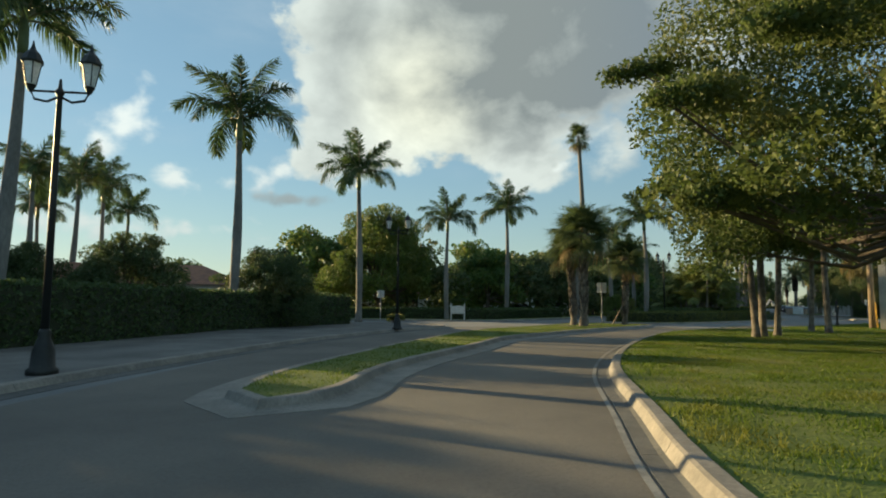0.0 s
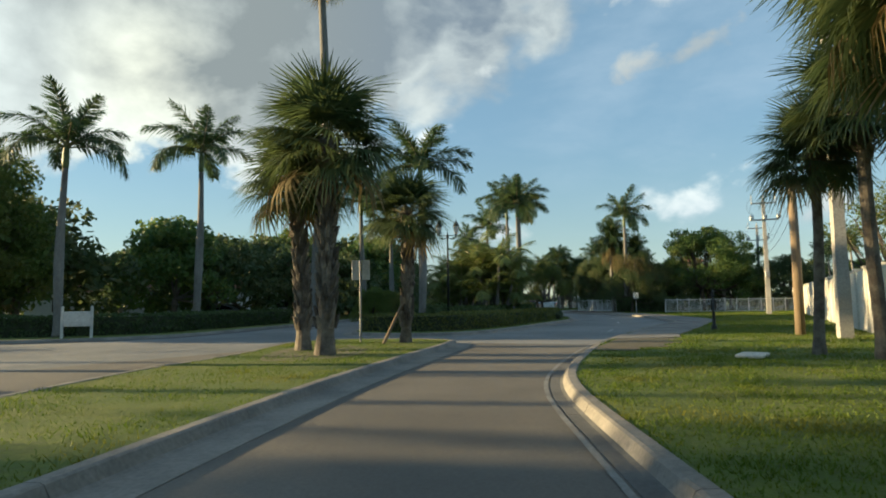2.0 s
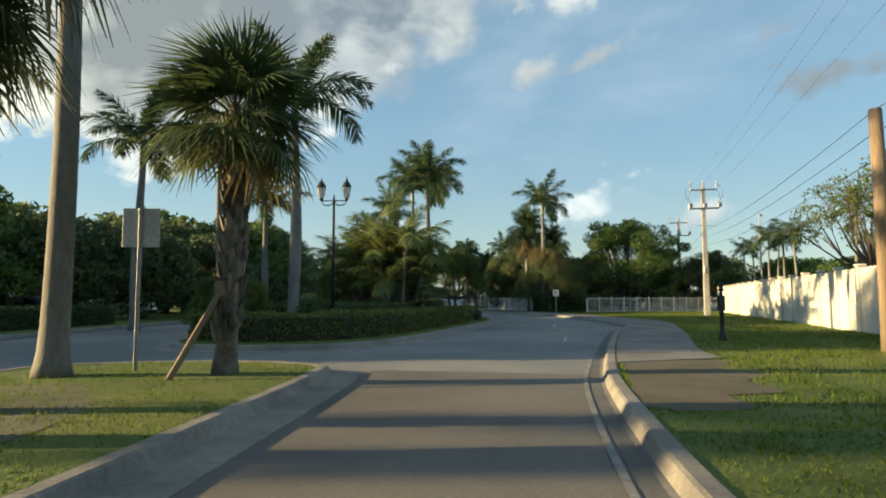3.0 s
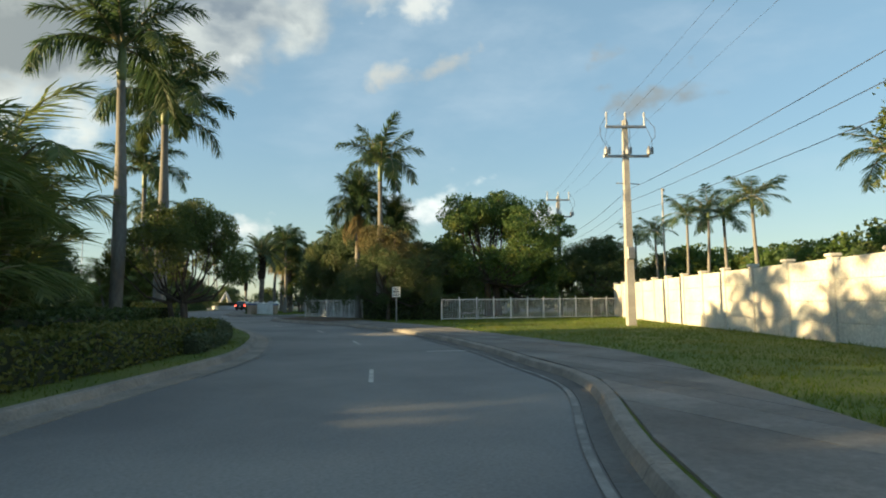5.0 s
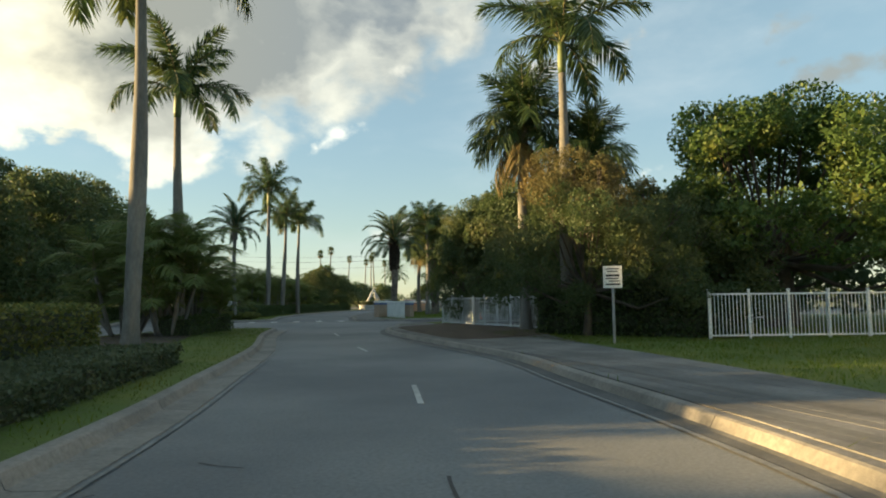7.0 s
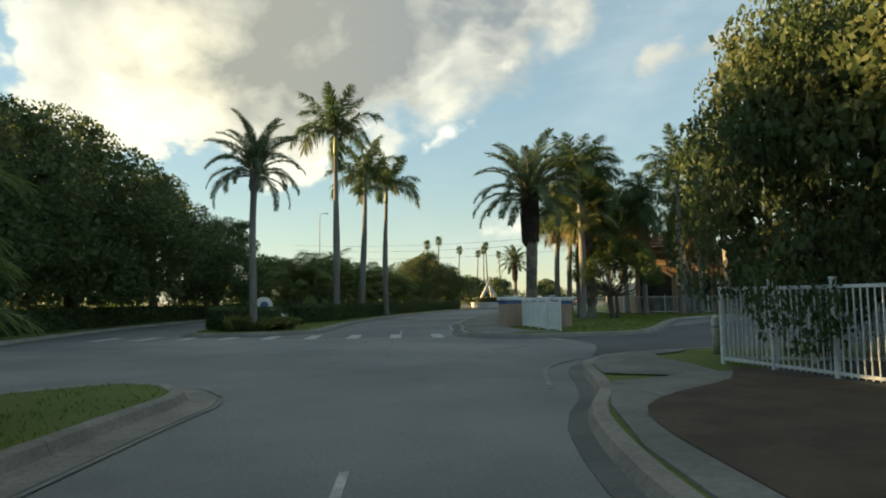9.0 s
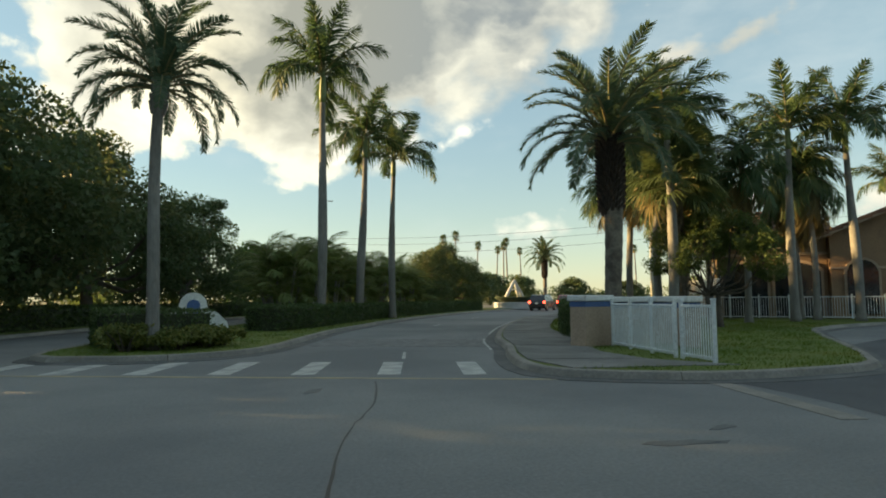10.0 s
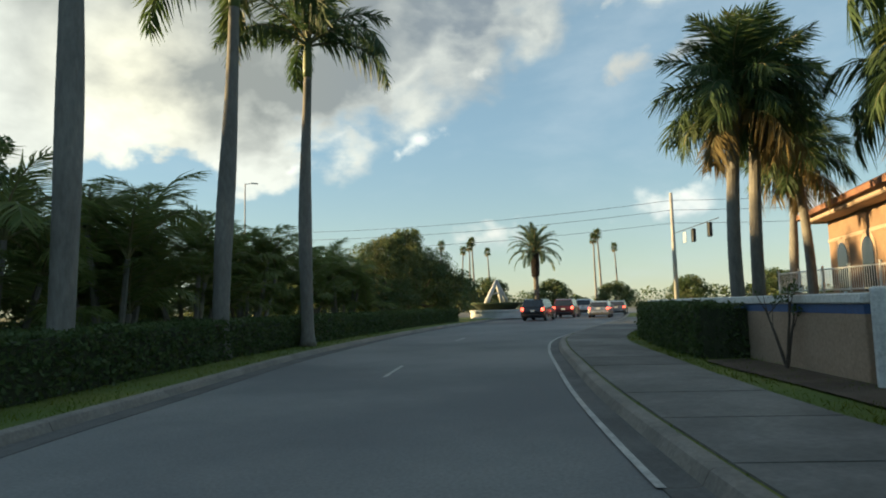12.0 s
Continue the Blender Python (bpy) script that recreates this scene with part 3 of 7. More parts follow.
def build_ground():
    g = Geo()
    g.add([(-2500, -2500, -0.05), (2500, -2500, -0.05), (2500, 2500, -0.05), (-2500, 2500, -0.05)], [(0, 1, 2, 3)])
    tagged(g.make("ground", M_GROUND), "flat green and brown ground out to the horizon", "ground", "", "structure")
    road = [(-62, -15), (12, -15), (30, 30), (62, 60), (61.84, 83.62), (119.84, 84.10), (119.11, 173.09), (148.91, 198.34), (138.58, 238.25), (78.99, 187.77), (29.73, 97.36), (-62, 66)]
    patch("road", road, 0.0, M_ASPHALT, 8.0, 0.0, "worn grey asphalt road with faint cracks", category="road")
    # lane colour is darker and browner: warm sun and shade put into the asphalt
    lane = [(-6.9, -14.4), (6, -14.4), (6, 20), (14.0, 31.0), (18.6, 35.6), (14.6, 39.6), (9.6, 42.2), (0.0, 36.5), (-4.8, 22)]
    patch("entrance_lane", lane, 0.003, M_LANE, 8.0, 0.0, "entrance lane asphalt, tinted darker and browner for low sun and shade", category="road")
    drive = np.vstack([curve([(53.28, 91.15), (55.95, 94.77), (56.72, 98.78)]), [(119.52, 123.09), (119.84, 84.10), (65.80, 88.95), (57.78, 90.79)]])
    patch("driveway", drive, 0.004, M_DRIVE, 8.0, 0.0, "dark asphalt car park entrance", category="driveway")
    # grass verges and islands
    right = np.vstack([KERB_RIGHT, [(90, 60), (60, -15)]])
    patch("verge_right", right, 0.133, M_TURF, 1.6, 0.018, "mown grass verge with long evening shadows", category="lawn", area=((0, -14), (65.77, 91.65)))
    far = np.vstack([KERB_FAR, [(139.11, 173.26), (149.48, 128.34)]])
    patch("verge_far", far, 0.135, M_TURF, 2.0, 0.03, "grass and planting strip beside the car park", category="lawn", area=((49.74, 95.52), (99.23, 157.93)))
    patch("median_lawn", MEDIAN, 0.14, M_TURF, 0.9, 0.025, "narrow raised grass median between the lanes", category="lawn")
    patch("island_lawn", ISLAND, 0.14, M_TURF, 1.5, 0.025, "raised grass island with planting beds", category="lawn")
    patch("island_far_lawn", ISLAND_FAR, 0.14, M_TURF, 1.5, 0.025, "raised grass island behind the crossing", category="lawn")
    left = np.vstack([KERB_LEFT, [(-62, 40), (-62, -14)]])
    patch("verge_left", left, 0.135, M_WALK, 3.0, 0.0, "pale concrete pavement beside the entrance lane", category="pavement", area=((-14, -14), (0, 44)))
    back = np.vstack([KERB_BACK, [(38.66, 227.44), (-150, 200), (-150, 63)]])
    patch("verge_back", back, 0.135, M_TURF, 4.0, 0.03, "shaded grass under the trees", category="lawn", area=((-60, 48), (89.07, 177.85)))
    kerb("kerb_right", KERB_RIGHT, 1, gutter=0.43, paint=lambda p: M_RUST if np.hypot(p[0] - 51.4, p[1] - 88.8) < 0.9 else M_CONCRETE)
    kerb("kerb_far", KERB_FAR, 1)
    kerb("kerb_median", MEDIAN, -1, True, gutter=0.74, dark=False)
    kerb("kerb_left", KERB_LEFT, -1)
    kerb("kerb_island", ISLAND, -1, True, gutter=0.62, dark=False)
    kerb("kerb_island_far", ISLAND_FAR, -1, True)
    kerb("kerb_back", KERB_BACK, -1)


build_ground()


# ---- palms ----
def blades(base, way, side, up, length, width, droop, bend=3):
    """Narrow tapering leaflets as strips: arrays of starts, directions, widthwise and upward axes."""
    n = len(base)
    s = np.linspace(0, 1, bend)
    vs = np.zeros((n, bend, 2, 3))
    for i, u in enumerate(s):
        c = base + way * (length * u)[:, None] - np.array([0, 0, 1.0]) * (droop * length * u * u)[:, None]
        w = (width * (1 - u) ** 0.7 * (0.55 + 1.6 * u * (1 - u) + 0.45 * (u > 0)))[:, None] * 0.5 + 0.002
        vs[:, i, 0], vs[:, i, 1] = c - side * w, c + side * w
    fs = []
    k = np.arange(n)[:, None] * bend * 2
    for i in range(bend - 1):
        fs.append(k + np.array([[2 * i, 2 * i + 1, 2 * i + 3, 2 * i + 2]]))
    return vs.reshape(-1, 3), np.vstack(fs)


def pinnate(name, length, droop, leaflet, width, n, material, lift=0.35, ranks=0.5, seed=1, hang=0.35, stiff=0.0):
    """A feather frond along +x from the origin: a bowed stalk with leaflets on both sides."""
    r = np.random.default_rng(seed)
    u = np.linspace(0, 1, 14)
    ang = lift - droop * u ** 1.4
    dx = length / 13
    x = np.concatenate([[0], np.cumsum(np.cos(ang[:-1]) * dx)])
    z = np.concatenate([[0], np.cumsum(np.sin(ang[:-1]) * dx)])
    g = Geo()
    rad = 0.045 * (1 - u) ** 0.8 + 0.006
    g.tube(list(zip(x, np.zeros(14), z)), list(rad * length / 3.2), 5)
    rv, rf = np.array(g.v), g.f
    t = np.linspace(0.13, 0.985, n) + r.uniform(-0.006, 0.006, n)
    vs, fs, off = [], [], 0
    for sgn in (-1, 1):
        px, pz = np.interp(t, u, x), np.interp(t, u, z)
        a = np.interp(t, u, ang)
        fwd = np.stack([np.cos(a), 0 * a, np.sin(a)], 1)
        upw = np.stack([-np.sin(a), 0 * a, np.cos(a)], 1)
        sd = np.stack([0 * a, 0 * a + sgn, 0 * a], 1)
        rise = r.uniform(-ranks, ranks, n) + stiff
        sweep = 0.45 + 0.5 * t
        way = sd * np.cos(rise)[:, None] + upw * np.sin(rise)[:, None] + fwd * sweep[:, None]
        way /= np.linalg.norm(way, axis=1, keepdims=True)
        ln = leaflet * (0.35 + 1.5 * np.sin(np.pi * np.clip(t * 0.93 + 0.03, 0, 1)) ** 0.8) / 1.6 * r.uniform(0.85, 1.12, n)
        side = np.cross(way, upw + 0.3 * r.normal(size=(n, 3)))
        side /= np.linalg.norm(side, axis=1, keepdims=True)
        v, f = blades(np.stack([px, 0 * px, pz], 1), way, side, upw, ln, np.full(n, width), np.full(n, hang) * r.uniform(0.6, 1.4, n))
        vs.append(v)
        fs.append(f + off)
        off += len(v)
    leaf = raw(name, np.vstack(vs), np.vstack(fs), material)
    # stalk joins the same mesh
    me = bpy.data.meshes.new(name)
    lv = np.vstack(vs)
    me.from_pydata([tuple(p) for p in np.vstack([rv, lv])], [], [tuple(q) for q in rf] + [tuple(int(i) + len(rv) for i in q) for q in np.vstack(fs)])
    me.materials.append(M_RACHIS)
    me.materials.append(material)
    me.polygons.foreach_set("material_index", [0] * len(rf) + [1] * sum(len(f) for f in fs))
    me.update()
    bpy.data.meshes.remove(leaf)
    return me


def fan(name, stalk, radius, n, material, seed=1, droop=0.5, split=0.45):
    """A fan frond along +x: a stalk, then a folded blade split into drooping tips."""
    r = np.random.default_rng(seed)
    g = Geo()
    us = np.linspace(0, 1, 6)
    pts = [(stalk * u, 0, 0.18 * stalk * u - 0.22 * stalk * u * u) for u in us]
    g.tube(pts, [0.022 - 0.010 * u for u in us], 4)
    hub = np.array(pts[-1])
    a = np.linspace(-2.25, 2.25, n) + r.uniform(-0.03, 0.03, n)
    ln = radius * (0.72 + 0.28 * np.cos(a * 0.7)) * r.uniform(0.88, 1.1, n)
    vs, fs = [], []
    for i in range(n):
        d = np.array([math.cos(a[i]), math.sin(a[i]), 0.0])
        q = np.array([-d[1], d[0], 0.0])
        k = len(vs)
        zc = 0.10 * abs(math.sin(a[i]))
        for j, u in enumerate((0.02, 0.35, 0.62, 1.0)):
            w = ln[i] * u * (4.5 / n) * 0.62 if u < 0.5 else ln[i] * 0.35 * (4.5 / n) * 0.60 * (1.06 - u) * 2.0
            c = hub + d * ln[i] * u + np.array([0, 0, zc * u - droop * ln[i] * max(0, u - 0.25) ** 1.8 * r.uniform(0.8, 1.3)])
            vs += [c - q * w + np.array([0, 0, -0.18 * w]), c + q * w + np.array([0, 0, 0.18 * w])]
        fs += [(k + 2 * j, k + 2 * j + 1, k + 2 * j + 3, k + 2 * j + 2) for j in range(3)]
    me = bpy.data.meshes.new(name)
    m0 = len(g.v)
    me.from_pydata([tuple(p) for p in g.v] + [tuple(p) for p in vs], [], g.f + [tuple(m0 + i for i in q) for q in fs])
    me.materials.append(M_RACHIS)
    me.materials.append(material)
    me.polygons.foreach_set("material_index", [0] * len(g.f) + [1] * len(fs))
    me.update()
    return me


def trunk_mesh(name, h, r0, r1, material, bulge=0.0, rings=0.0, lean=0.0, n=14, seed=0, boots=0, boot_from=0.3):
    """A palm trunk with ring scars, a swollen middle, a lean, and old leaf bases standing off it."""
    g = Geo()
    k = max(10, int(h * 5))
    pts, rad = [], []
    for i in range(k + 1):
        u = i / k
        flare = 0.45 * math.exp(-u * h / 0.3)
        r = (r0 + (r1 - r0) * u + bulge * math.exp(-((u - 0.45) / 0.25) ** 2)) * (1 + flare) * (1 + rings * (i % 2))
        pts.append((lean * u * u + 0.04 * math.sin(u * 5 + seed), 0.05 * math.sin(u * 4 + seed * 2), u * h))
        rad.append(r)
    g.tube(pts, rad, n)
    rr = random.Random(seed + 5)
    for b in range(boots):
        u = boot_from + (1 - boot_from) * b / boots
        a = b * 2.4 + rr.uniform(-0.2, 0.2)
        i = min(k, int(u * k))
        p = Vector(pts[i]) + Vector((math.cos(a), math.sin(a), 0)) * rad[i] * 0.9
        q = p + Vector((math.cos(a) * 0.10, math.sin(a) * 0.10, 0.16 + rr.uniform(0, 0.12)))
        g.tube([p - Vector((0, 0, 0.06)), (p + q) / 2 + Vector((0, 0, -0.02)), q], [0.06, 0.05, 0.025], 5)
    return g.mesh(name, material, soft=boots == 0), Vector(pts[-1])


def palm(name, label, h, r0, r1, kind, seed, group):
    """A palm standing at the origin: trunk, crown and every frond a part of its own."""
    rr = random.Random(seed)
    root = thing(name, label, "palm tree", group)
    if kind == "royal":
        me, top = trunk_mesh("trunk", h - 1.2, r0, r1, M_BARK_R, 0.05, 0.012, rr.uniform(-0.25, 0.25), seed=seed)
        part("trunk", me, None, root)
        g = Geo()
        g.lathe([(r1 * 1.05, -0.02), (r1 * 1.22, 0.25), (r1 * 1.1, 0.8), (r1 * 0.75, 1.2), (r1 * 0.45, 1.5)], top, 12)
        g.make("crownshaft", M_SHAFT, root, "smooth green crownshaft", True)
        top = top + Vector((0, 0, 1.25))
        for i in range(15):
            u = i / 15
            tilt = 64 - 76 * u ** 0.85 + rr.uniform(-7, 7)
            me = FROND["royal"][0 if u < 0.3 else 1 if u < 0.7 else 2]
            f = part("frond", me, None, root)
            s = rr.uniform(0.88, 1.1)
            f.matrix_basis = Matrix.Translation(top + Vector((0, 0, -0.22 * u))) @ pose(0, 0, 0, rr.uniform(-20, 20), -tilt, i * 137.5 + rr.uniform(-12, 12)) @ Matrix.Scale(s, 4)
    elif kind == "sabal":
        me, top = trunk_mesh("trunk", h, r0, r1, M_BARK_S, 0.0, 0.05, rr.uniform(-0.3, 0.3), seed=seed, boots=int(h * 22) if h < 5 else 26, boot_from=0.14 if h < 5 else 0.8)
        part("trunk", me, None, root)
        for i in range(44):
            u = i / 44
            f = part("frond", FROND["fan"][i % 3] if u < 0.94 else FROND["fandry"][0], None, root, "" if u < 0.94 else "dead brown frond")
            tilt = 72 - 108 * u + rr.uniform(-8, 8)
            f.matrix_basis = Matrix.Translation(top + Vector((0, 0, 0.05 - 0.4 * u))) @ pose(0, 0, 0, rr.uniform(-25, 25), -tilt, i * 137.5 + rr.uniform(-14, 14)) @ Matrix.Scale(rr.uniform(0.85, 1.1), 4)
    elif kind == "washingtonia":
        me, top = trunk_mesh("trunk", h, r0, r1, M_BARK_R, 0.0, 0.02, 0.25, seed=seed)
        part("trunk", me, None, root)
        for i in range(30):
            u = i / 30
            f = part("frond", FROND["fan"][i % 3] if u < 0.86 else FROND["fandry"][0], None, root)
            tilt = 80 - 125 * u + rr.uniform(-6, 6)
            f.matrix_basis = Matrix.Translation(top + Vector((0, 0, 0.05 - 0.5 * u))) @ pose(0, 0, 0, rr.uniform(-20, 20), -tilt, i * 137.5) @ Matrix.Scale(rr.uniform(0.52, 0.64), 4)
    elif kind == "slim_date":
        me, top = trunk_mesh("trunk", h, r0, r1, M_BARK_R, 0.0, 0.02, rr.uniform(-0.1, 0.1), seed=seed, boots=60, boot_from=0.88)
        part("trunk", me, None, root)
        for i in range(36):
            u = i / 36
            f = part("frond", FROND["date"][0 if u < 0.4 else 1], None, root)
            f.matrix_basis = Matrix.Translation(top + Vector((0, 0, 0.1 - 0.4 * u))) @ pose(0, 0, 0, rr.uniform(-15, 15), -(74 - 88 * u + rr.uniform(-6, 6)), i * 137.5 + rr.uniform(-8, 8)) @ Matrix.Scale(rr.uniform(0.74, 0.88), 4)
    elif kind in ("date", "bulb_date"):
        bulb = kind == "bulb_date"
        me, top = trunk_mesh("trunk", h, r0, r1, M_BARK_S if bulb else M_BARK_D, 0.0, 0.05, rr.uniform(-0.1, 0.1), seed=seed, boots=0 if bulb else int(h * 16), boot_from=0.45)
        part("trunk", me, None, root)
        if bulb:
            # the pineapple-like head of cut leaf bases
            g = Geo()
            for b in range(230):
                v = b / 230
                a = b * 2.399
                rr0 = 0.25 + 0.10 * math.sin(math.pi * min(1.0, v * 0.8 + 0.12))
                c = Vector((math.cos(a) * rr0 * 0.75, math.sin(a) * rr0 * 0.75, h * 0.60 + h * 0.42 * v))
                d = Vector((math.cos(a) * 0.16, math.sin(a) * 0.16, 0.17))
                g.tube([c - d * 0.5, c, c + d], [0.075, 0.07, 0.03], 5)
            g.lathe([(0.18, h * 0.57), (0.28, h * 0.66), (0.30, h * 0.85), (0.24, h * 1.03)], n=12)
            g.make("head", M_BARK_D, root, "dark pineapple-shaped head of cut leaf bases")
        for i in range(38):
            u = i / 38
            f = part("frond", FROND["date"][0 if u < 0.4 else 1], None, root)
            tilt = 76 - 84 * u + rr.uniform(-6, 6)
            f.matrix_basis = Matrix.Translation(top + Vector((0, 0, 0.1 - 0.5 * u))) @ pose(0, 0, 0, rr.uniform(-15, 15), -tilt, i * 137.5 + rr.uniform(-8, 8)) @ Matrix.Scale(rr.uniform(0.9, 1.08), 4)
    elif kind == "coconut":
        me, top = trunk_mesh("trunk", h, r0, r1, M_BARK_R, 0.0, 0.03, rr.uniform(-0.5, 0.5), seed=seed, n=9)
        part("trunk", me, None, root)
        g = Geo()
        g.lathe([(r1 * 1.1, -0.05), (r1 * 1.3, 0.2), (r1 * 0.8, 0.7)], top, 8)
        g.make("crownshaft", M_SHAFT, root, "", True)
        top = top + Vector((0, 0, 0.6))
        for i in range(13):
            u = i / 13
            f = part("frond", FROND["small"][0 if u < 0.5 else 1], None, root)
            f.matrix_basis = Matrix.Translation(top) @ pose(0, 0, 0, rr.uniform(-20, 20), -(60 - 85 * u + rr.uniform(-8, 8)), i * 137.5 + rr.uniform(-15, 15)) @ Matrix.Scale(rr.uniform(0.85, 1.1), 4)
    elif kind == "shaggy":
        me, top = trunk_mesh("trunk", h, r0, r1, M_BARK_R, 0.0, 0.03, rr.uniform(-0.4, 0.4), seed=seed, n=9)
        part("trunk", me, None, root)
        for i in range(30):
            u = i / 30
            old = u > 0.80
            f = part("frond", FROND["hang"][1 if old else 0], None, root, "hanging yellow-brown frond" if old else "")
            f.matrix_basis = Matrix.Translation(top + Vector((0, 0, -0.5 * u))) @ pose(0, 0, 0, rr.uniform(-20, 20), -(70 - 110 * u + rr.uniform(-8, 8)), i * 137.5 + rr.uniform(-15, 15)) @ Matrix.Scale(rr.uniform(0.85, 1.1), 4)
    elif kind == "queen":
        me, top = trunk_mesh("trunk", h, r0, r1, M_BARK_R, 0.0, 0.02, rr.uniform(-0.2, 0.2), seed=seed, n=12, boots=24, boot_from=0.9)
        part("trunk", me, None, root)
        for i in range(42):
            u = i / 42
            old = u > 0.90
            f = part("frond", FROND["queen"][0 if u < 0.45 else 1] if not old else FROND["hang"][1], None, root, "hanging yellow-brown frond" if old else "")
            f.matrix_basis = Matrix.Translation(top + Vector((0, 0, 0.15 - 0.6 * u))) @ pose(0, 0, 0, rr.uniform(-25, 25), -(90 - 112 * u + rr.uniform(-8, 8)), i * 137.5 + rr.uniform(-15, 15)) @ Matrix.Scale(rr.uniform(0.85, 1.1), 4)
    elif kind == "clump":
        for j in range(8):
            a = j * 0.785 + rr.uniform(-0.3, 0.3)
            d = rr.uniform(0.35, 1.1)
            hh = h * (0.28 + 0.75 * (j * 5 % 8) / 7) * rr.uniform(0.9, 1.1)
            foot = Vector((math.cos(a) * d * 0.45, math.sin(a) * d * 0.45, 0))
            top = foot + Vector((math.cos(a) * d * 0.6, math.sin(a) * d * 0.6, hh))
            g = Geo()
            g.tube([foot, foot.lerp(top, 0.5) + Vector((0, 0, -0.1)), top], [r0, r0 * 0.85, r1], 7)
            g.make("stem", M_BARK_R, root)
            for i in range(9):
                f = part("frond", FROND["areca"][i % 2], None, root)
                f.matrix_basis = Matrix.Translation(top) @ pose(0, 0, 0, rr.uniform(-20, 20), -(84 - 62 * i / 9 + rr.uniform(-8, 8)), i * 137.5 + rr.uniform(-15, 15)) @ Matrix.Scale(rr.uniform(0.75, 1.05), 4)
    return root


FROND = {
    "royal": [pinnate("frond", 3.2, 0.85, 0.60, 0.062, 80, L_ROYAL, 0.25, 0.95, 1, 0.40), pinnate("frond", 3.4, 1.45, 0.64, 0.062, 82, L_ROYAL, 0.35, 0.9, 2, 0.45), pinnate("frond", 3.3, 2.0, 0.64, 0.062, 78, L_ROYAL, 0.40, 0.8, 3, 0.5)],
    "date": [pinnate("frond", 3.0, 1.2, 0.36, 0.036, 92, L_DATE, 0.15, 0.30, 4, 0.12, 0.3), pinnate("frond", 3.0, 1.9, 0.36, 0.036, 90, L_DATE, 0.28, 0.30, 5, 0.2, 0.3)],
    "small": [pinnate("frond", 1.9, 0.9, 0.50, 0.040, 40, L_ROYAL, 0.25, 0.35, 6, 0.3), pinnate("frond", 2.0, 1.35, 0.50, 0.040, 40, L_ROYAL, 0.3, 0.35, 7, 0.4)],
    "hang": [pinnate("frond", 2.1, 1.7, 0.6, 0.05, 40, L_ROYAL, 0.3, 0.5, 8, 0.7), pinnate("frond", 1.9, 1.5, 0.6, 0.05, 36, L_DRY, 0.0, 0.5, 9, 0.9)],
    "queen": [pinnate("frond", 2.4, 1.3, 0.56, 0.044, 62, L_ROYAL, 0.2, 0.8, 18, 0.45), pinnate("frond", 2.4, 2.0, 0.60, 0.044, 62, L_ROYAL, 0.3, 0.8, 19, 0.6)],
    "areca": [pinnate("frond", 1.9, 1.5, 0.46, 0.036, 40, L_CLUMP, 0.2, 0.4, 16, 0.45), pinnate("frond", 1.8, 2.1, 0.46, 0.036, 40, L_CLUMP, 0.3, 0.4, 17, 0.55)],
    "fan": [fan("frond", 0.72, 0.98, 42, L_SABAL, 1, 0.75), fan("frond", 0.80, 0.94, 40, L_SABAL, 2, 0.95), fan("frond", 0.65, 1.0, 42, L_SABAL, 3, 0.6)],
    "fandry": [fan("frond", 0.8, 0.9, 24, L_DRY, 4, 1.1)],
}

ROYAL = [palm("royal_palm", "tall royal palm with a smooth grey trunk and green crownshaft", 10.0, 0.195, 0.13, "royal", s, "royal palms along the road") for s in (11, 23)]
SABAL = [palm("sabal_palm", "sabal palm with a rough booted trunk and fan leaves", 4.4, 0.155, 0.14, "sabal", s, "sabal palms") for s in (31, 47)]
SABAL.append(palm("sabal_palm", "slim tall sabal palm under the oak", 5.3, 0.125, 0.115, "sabal", 59, "sabal palms"))
TALL_FAN = palm("washingtonia_palm", "very tall slender fan palm with a thin trunk", 12.6, 0.21, 0.11, "washingtonia", 53, "tall fan palms")
SLIM_DATE = palm("date_palm", "slender date palm with a feathery rounded crown", 6.4, 0.16, 0.13, "slim_date", 67, "date palms")
DATE = palm("date_palm", "date palm with a thick dark trunk and stiff arching fronds", 5.7, 0.21, 0.27, "bulb_date", 61, "date palms")
SLIM = palm("slim_palm", "slim palm with a thin pale trunk", 6.2, 0.11, 0.07, "coconut", 71, "slim palms behind the wall")
CLUMP = [palm("clump_palm", "clump of small palms with leaning pale stems", 2.6, 0.075, 0.055, "clump", s, "clumping palms in the beds") for s in (83, 97)]
QUEEN = palm("queen_palm", "palm with a dense drooping feathery crown on a grey trunk", 6.4, 0.19, 0.15, "queen", 113, "drooping feather palms")
DROOP = palm("shaggy_palm", "shaggy palm with drooping old yellow-brown fronds", 5.4, 0.14, 0.12, "shaggy", 103, "shaggy palms by the building")

MADE = {}


def plant(model, x, y, turn=0.0, size=1.0, z=0.13, label="", tall=1.0):
    """Stands a copy of a plant at x, y; the first call moves the model itself."""
    m = pose(x, y, z, 0, 0, turn) @ Matrix.Diagonal((size, size, size * tall, 1))
    if model.name not in MADE:
        MADE[model.name] = True
        model.matrix_basis = m
        ob = model
    else:
        model_scale = model.scale.copy()
        model.scale = (1, 1, 1)
        ob = copy_thing(model, m)
        model.scale = model_scale
    if label:
        ob["label"] = label
    return ob


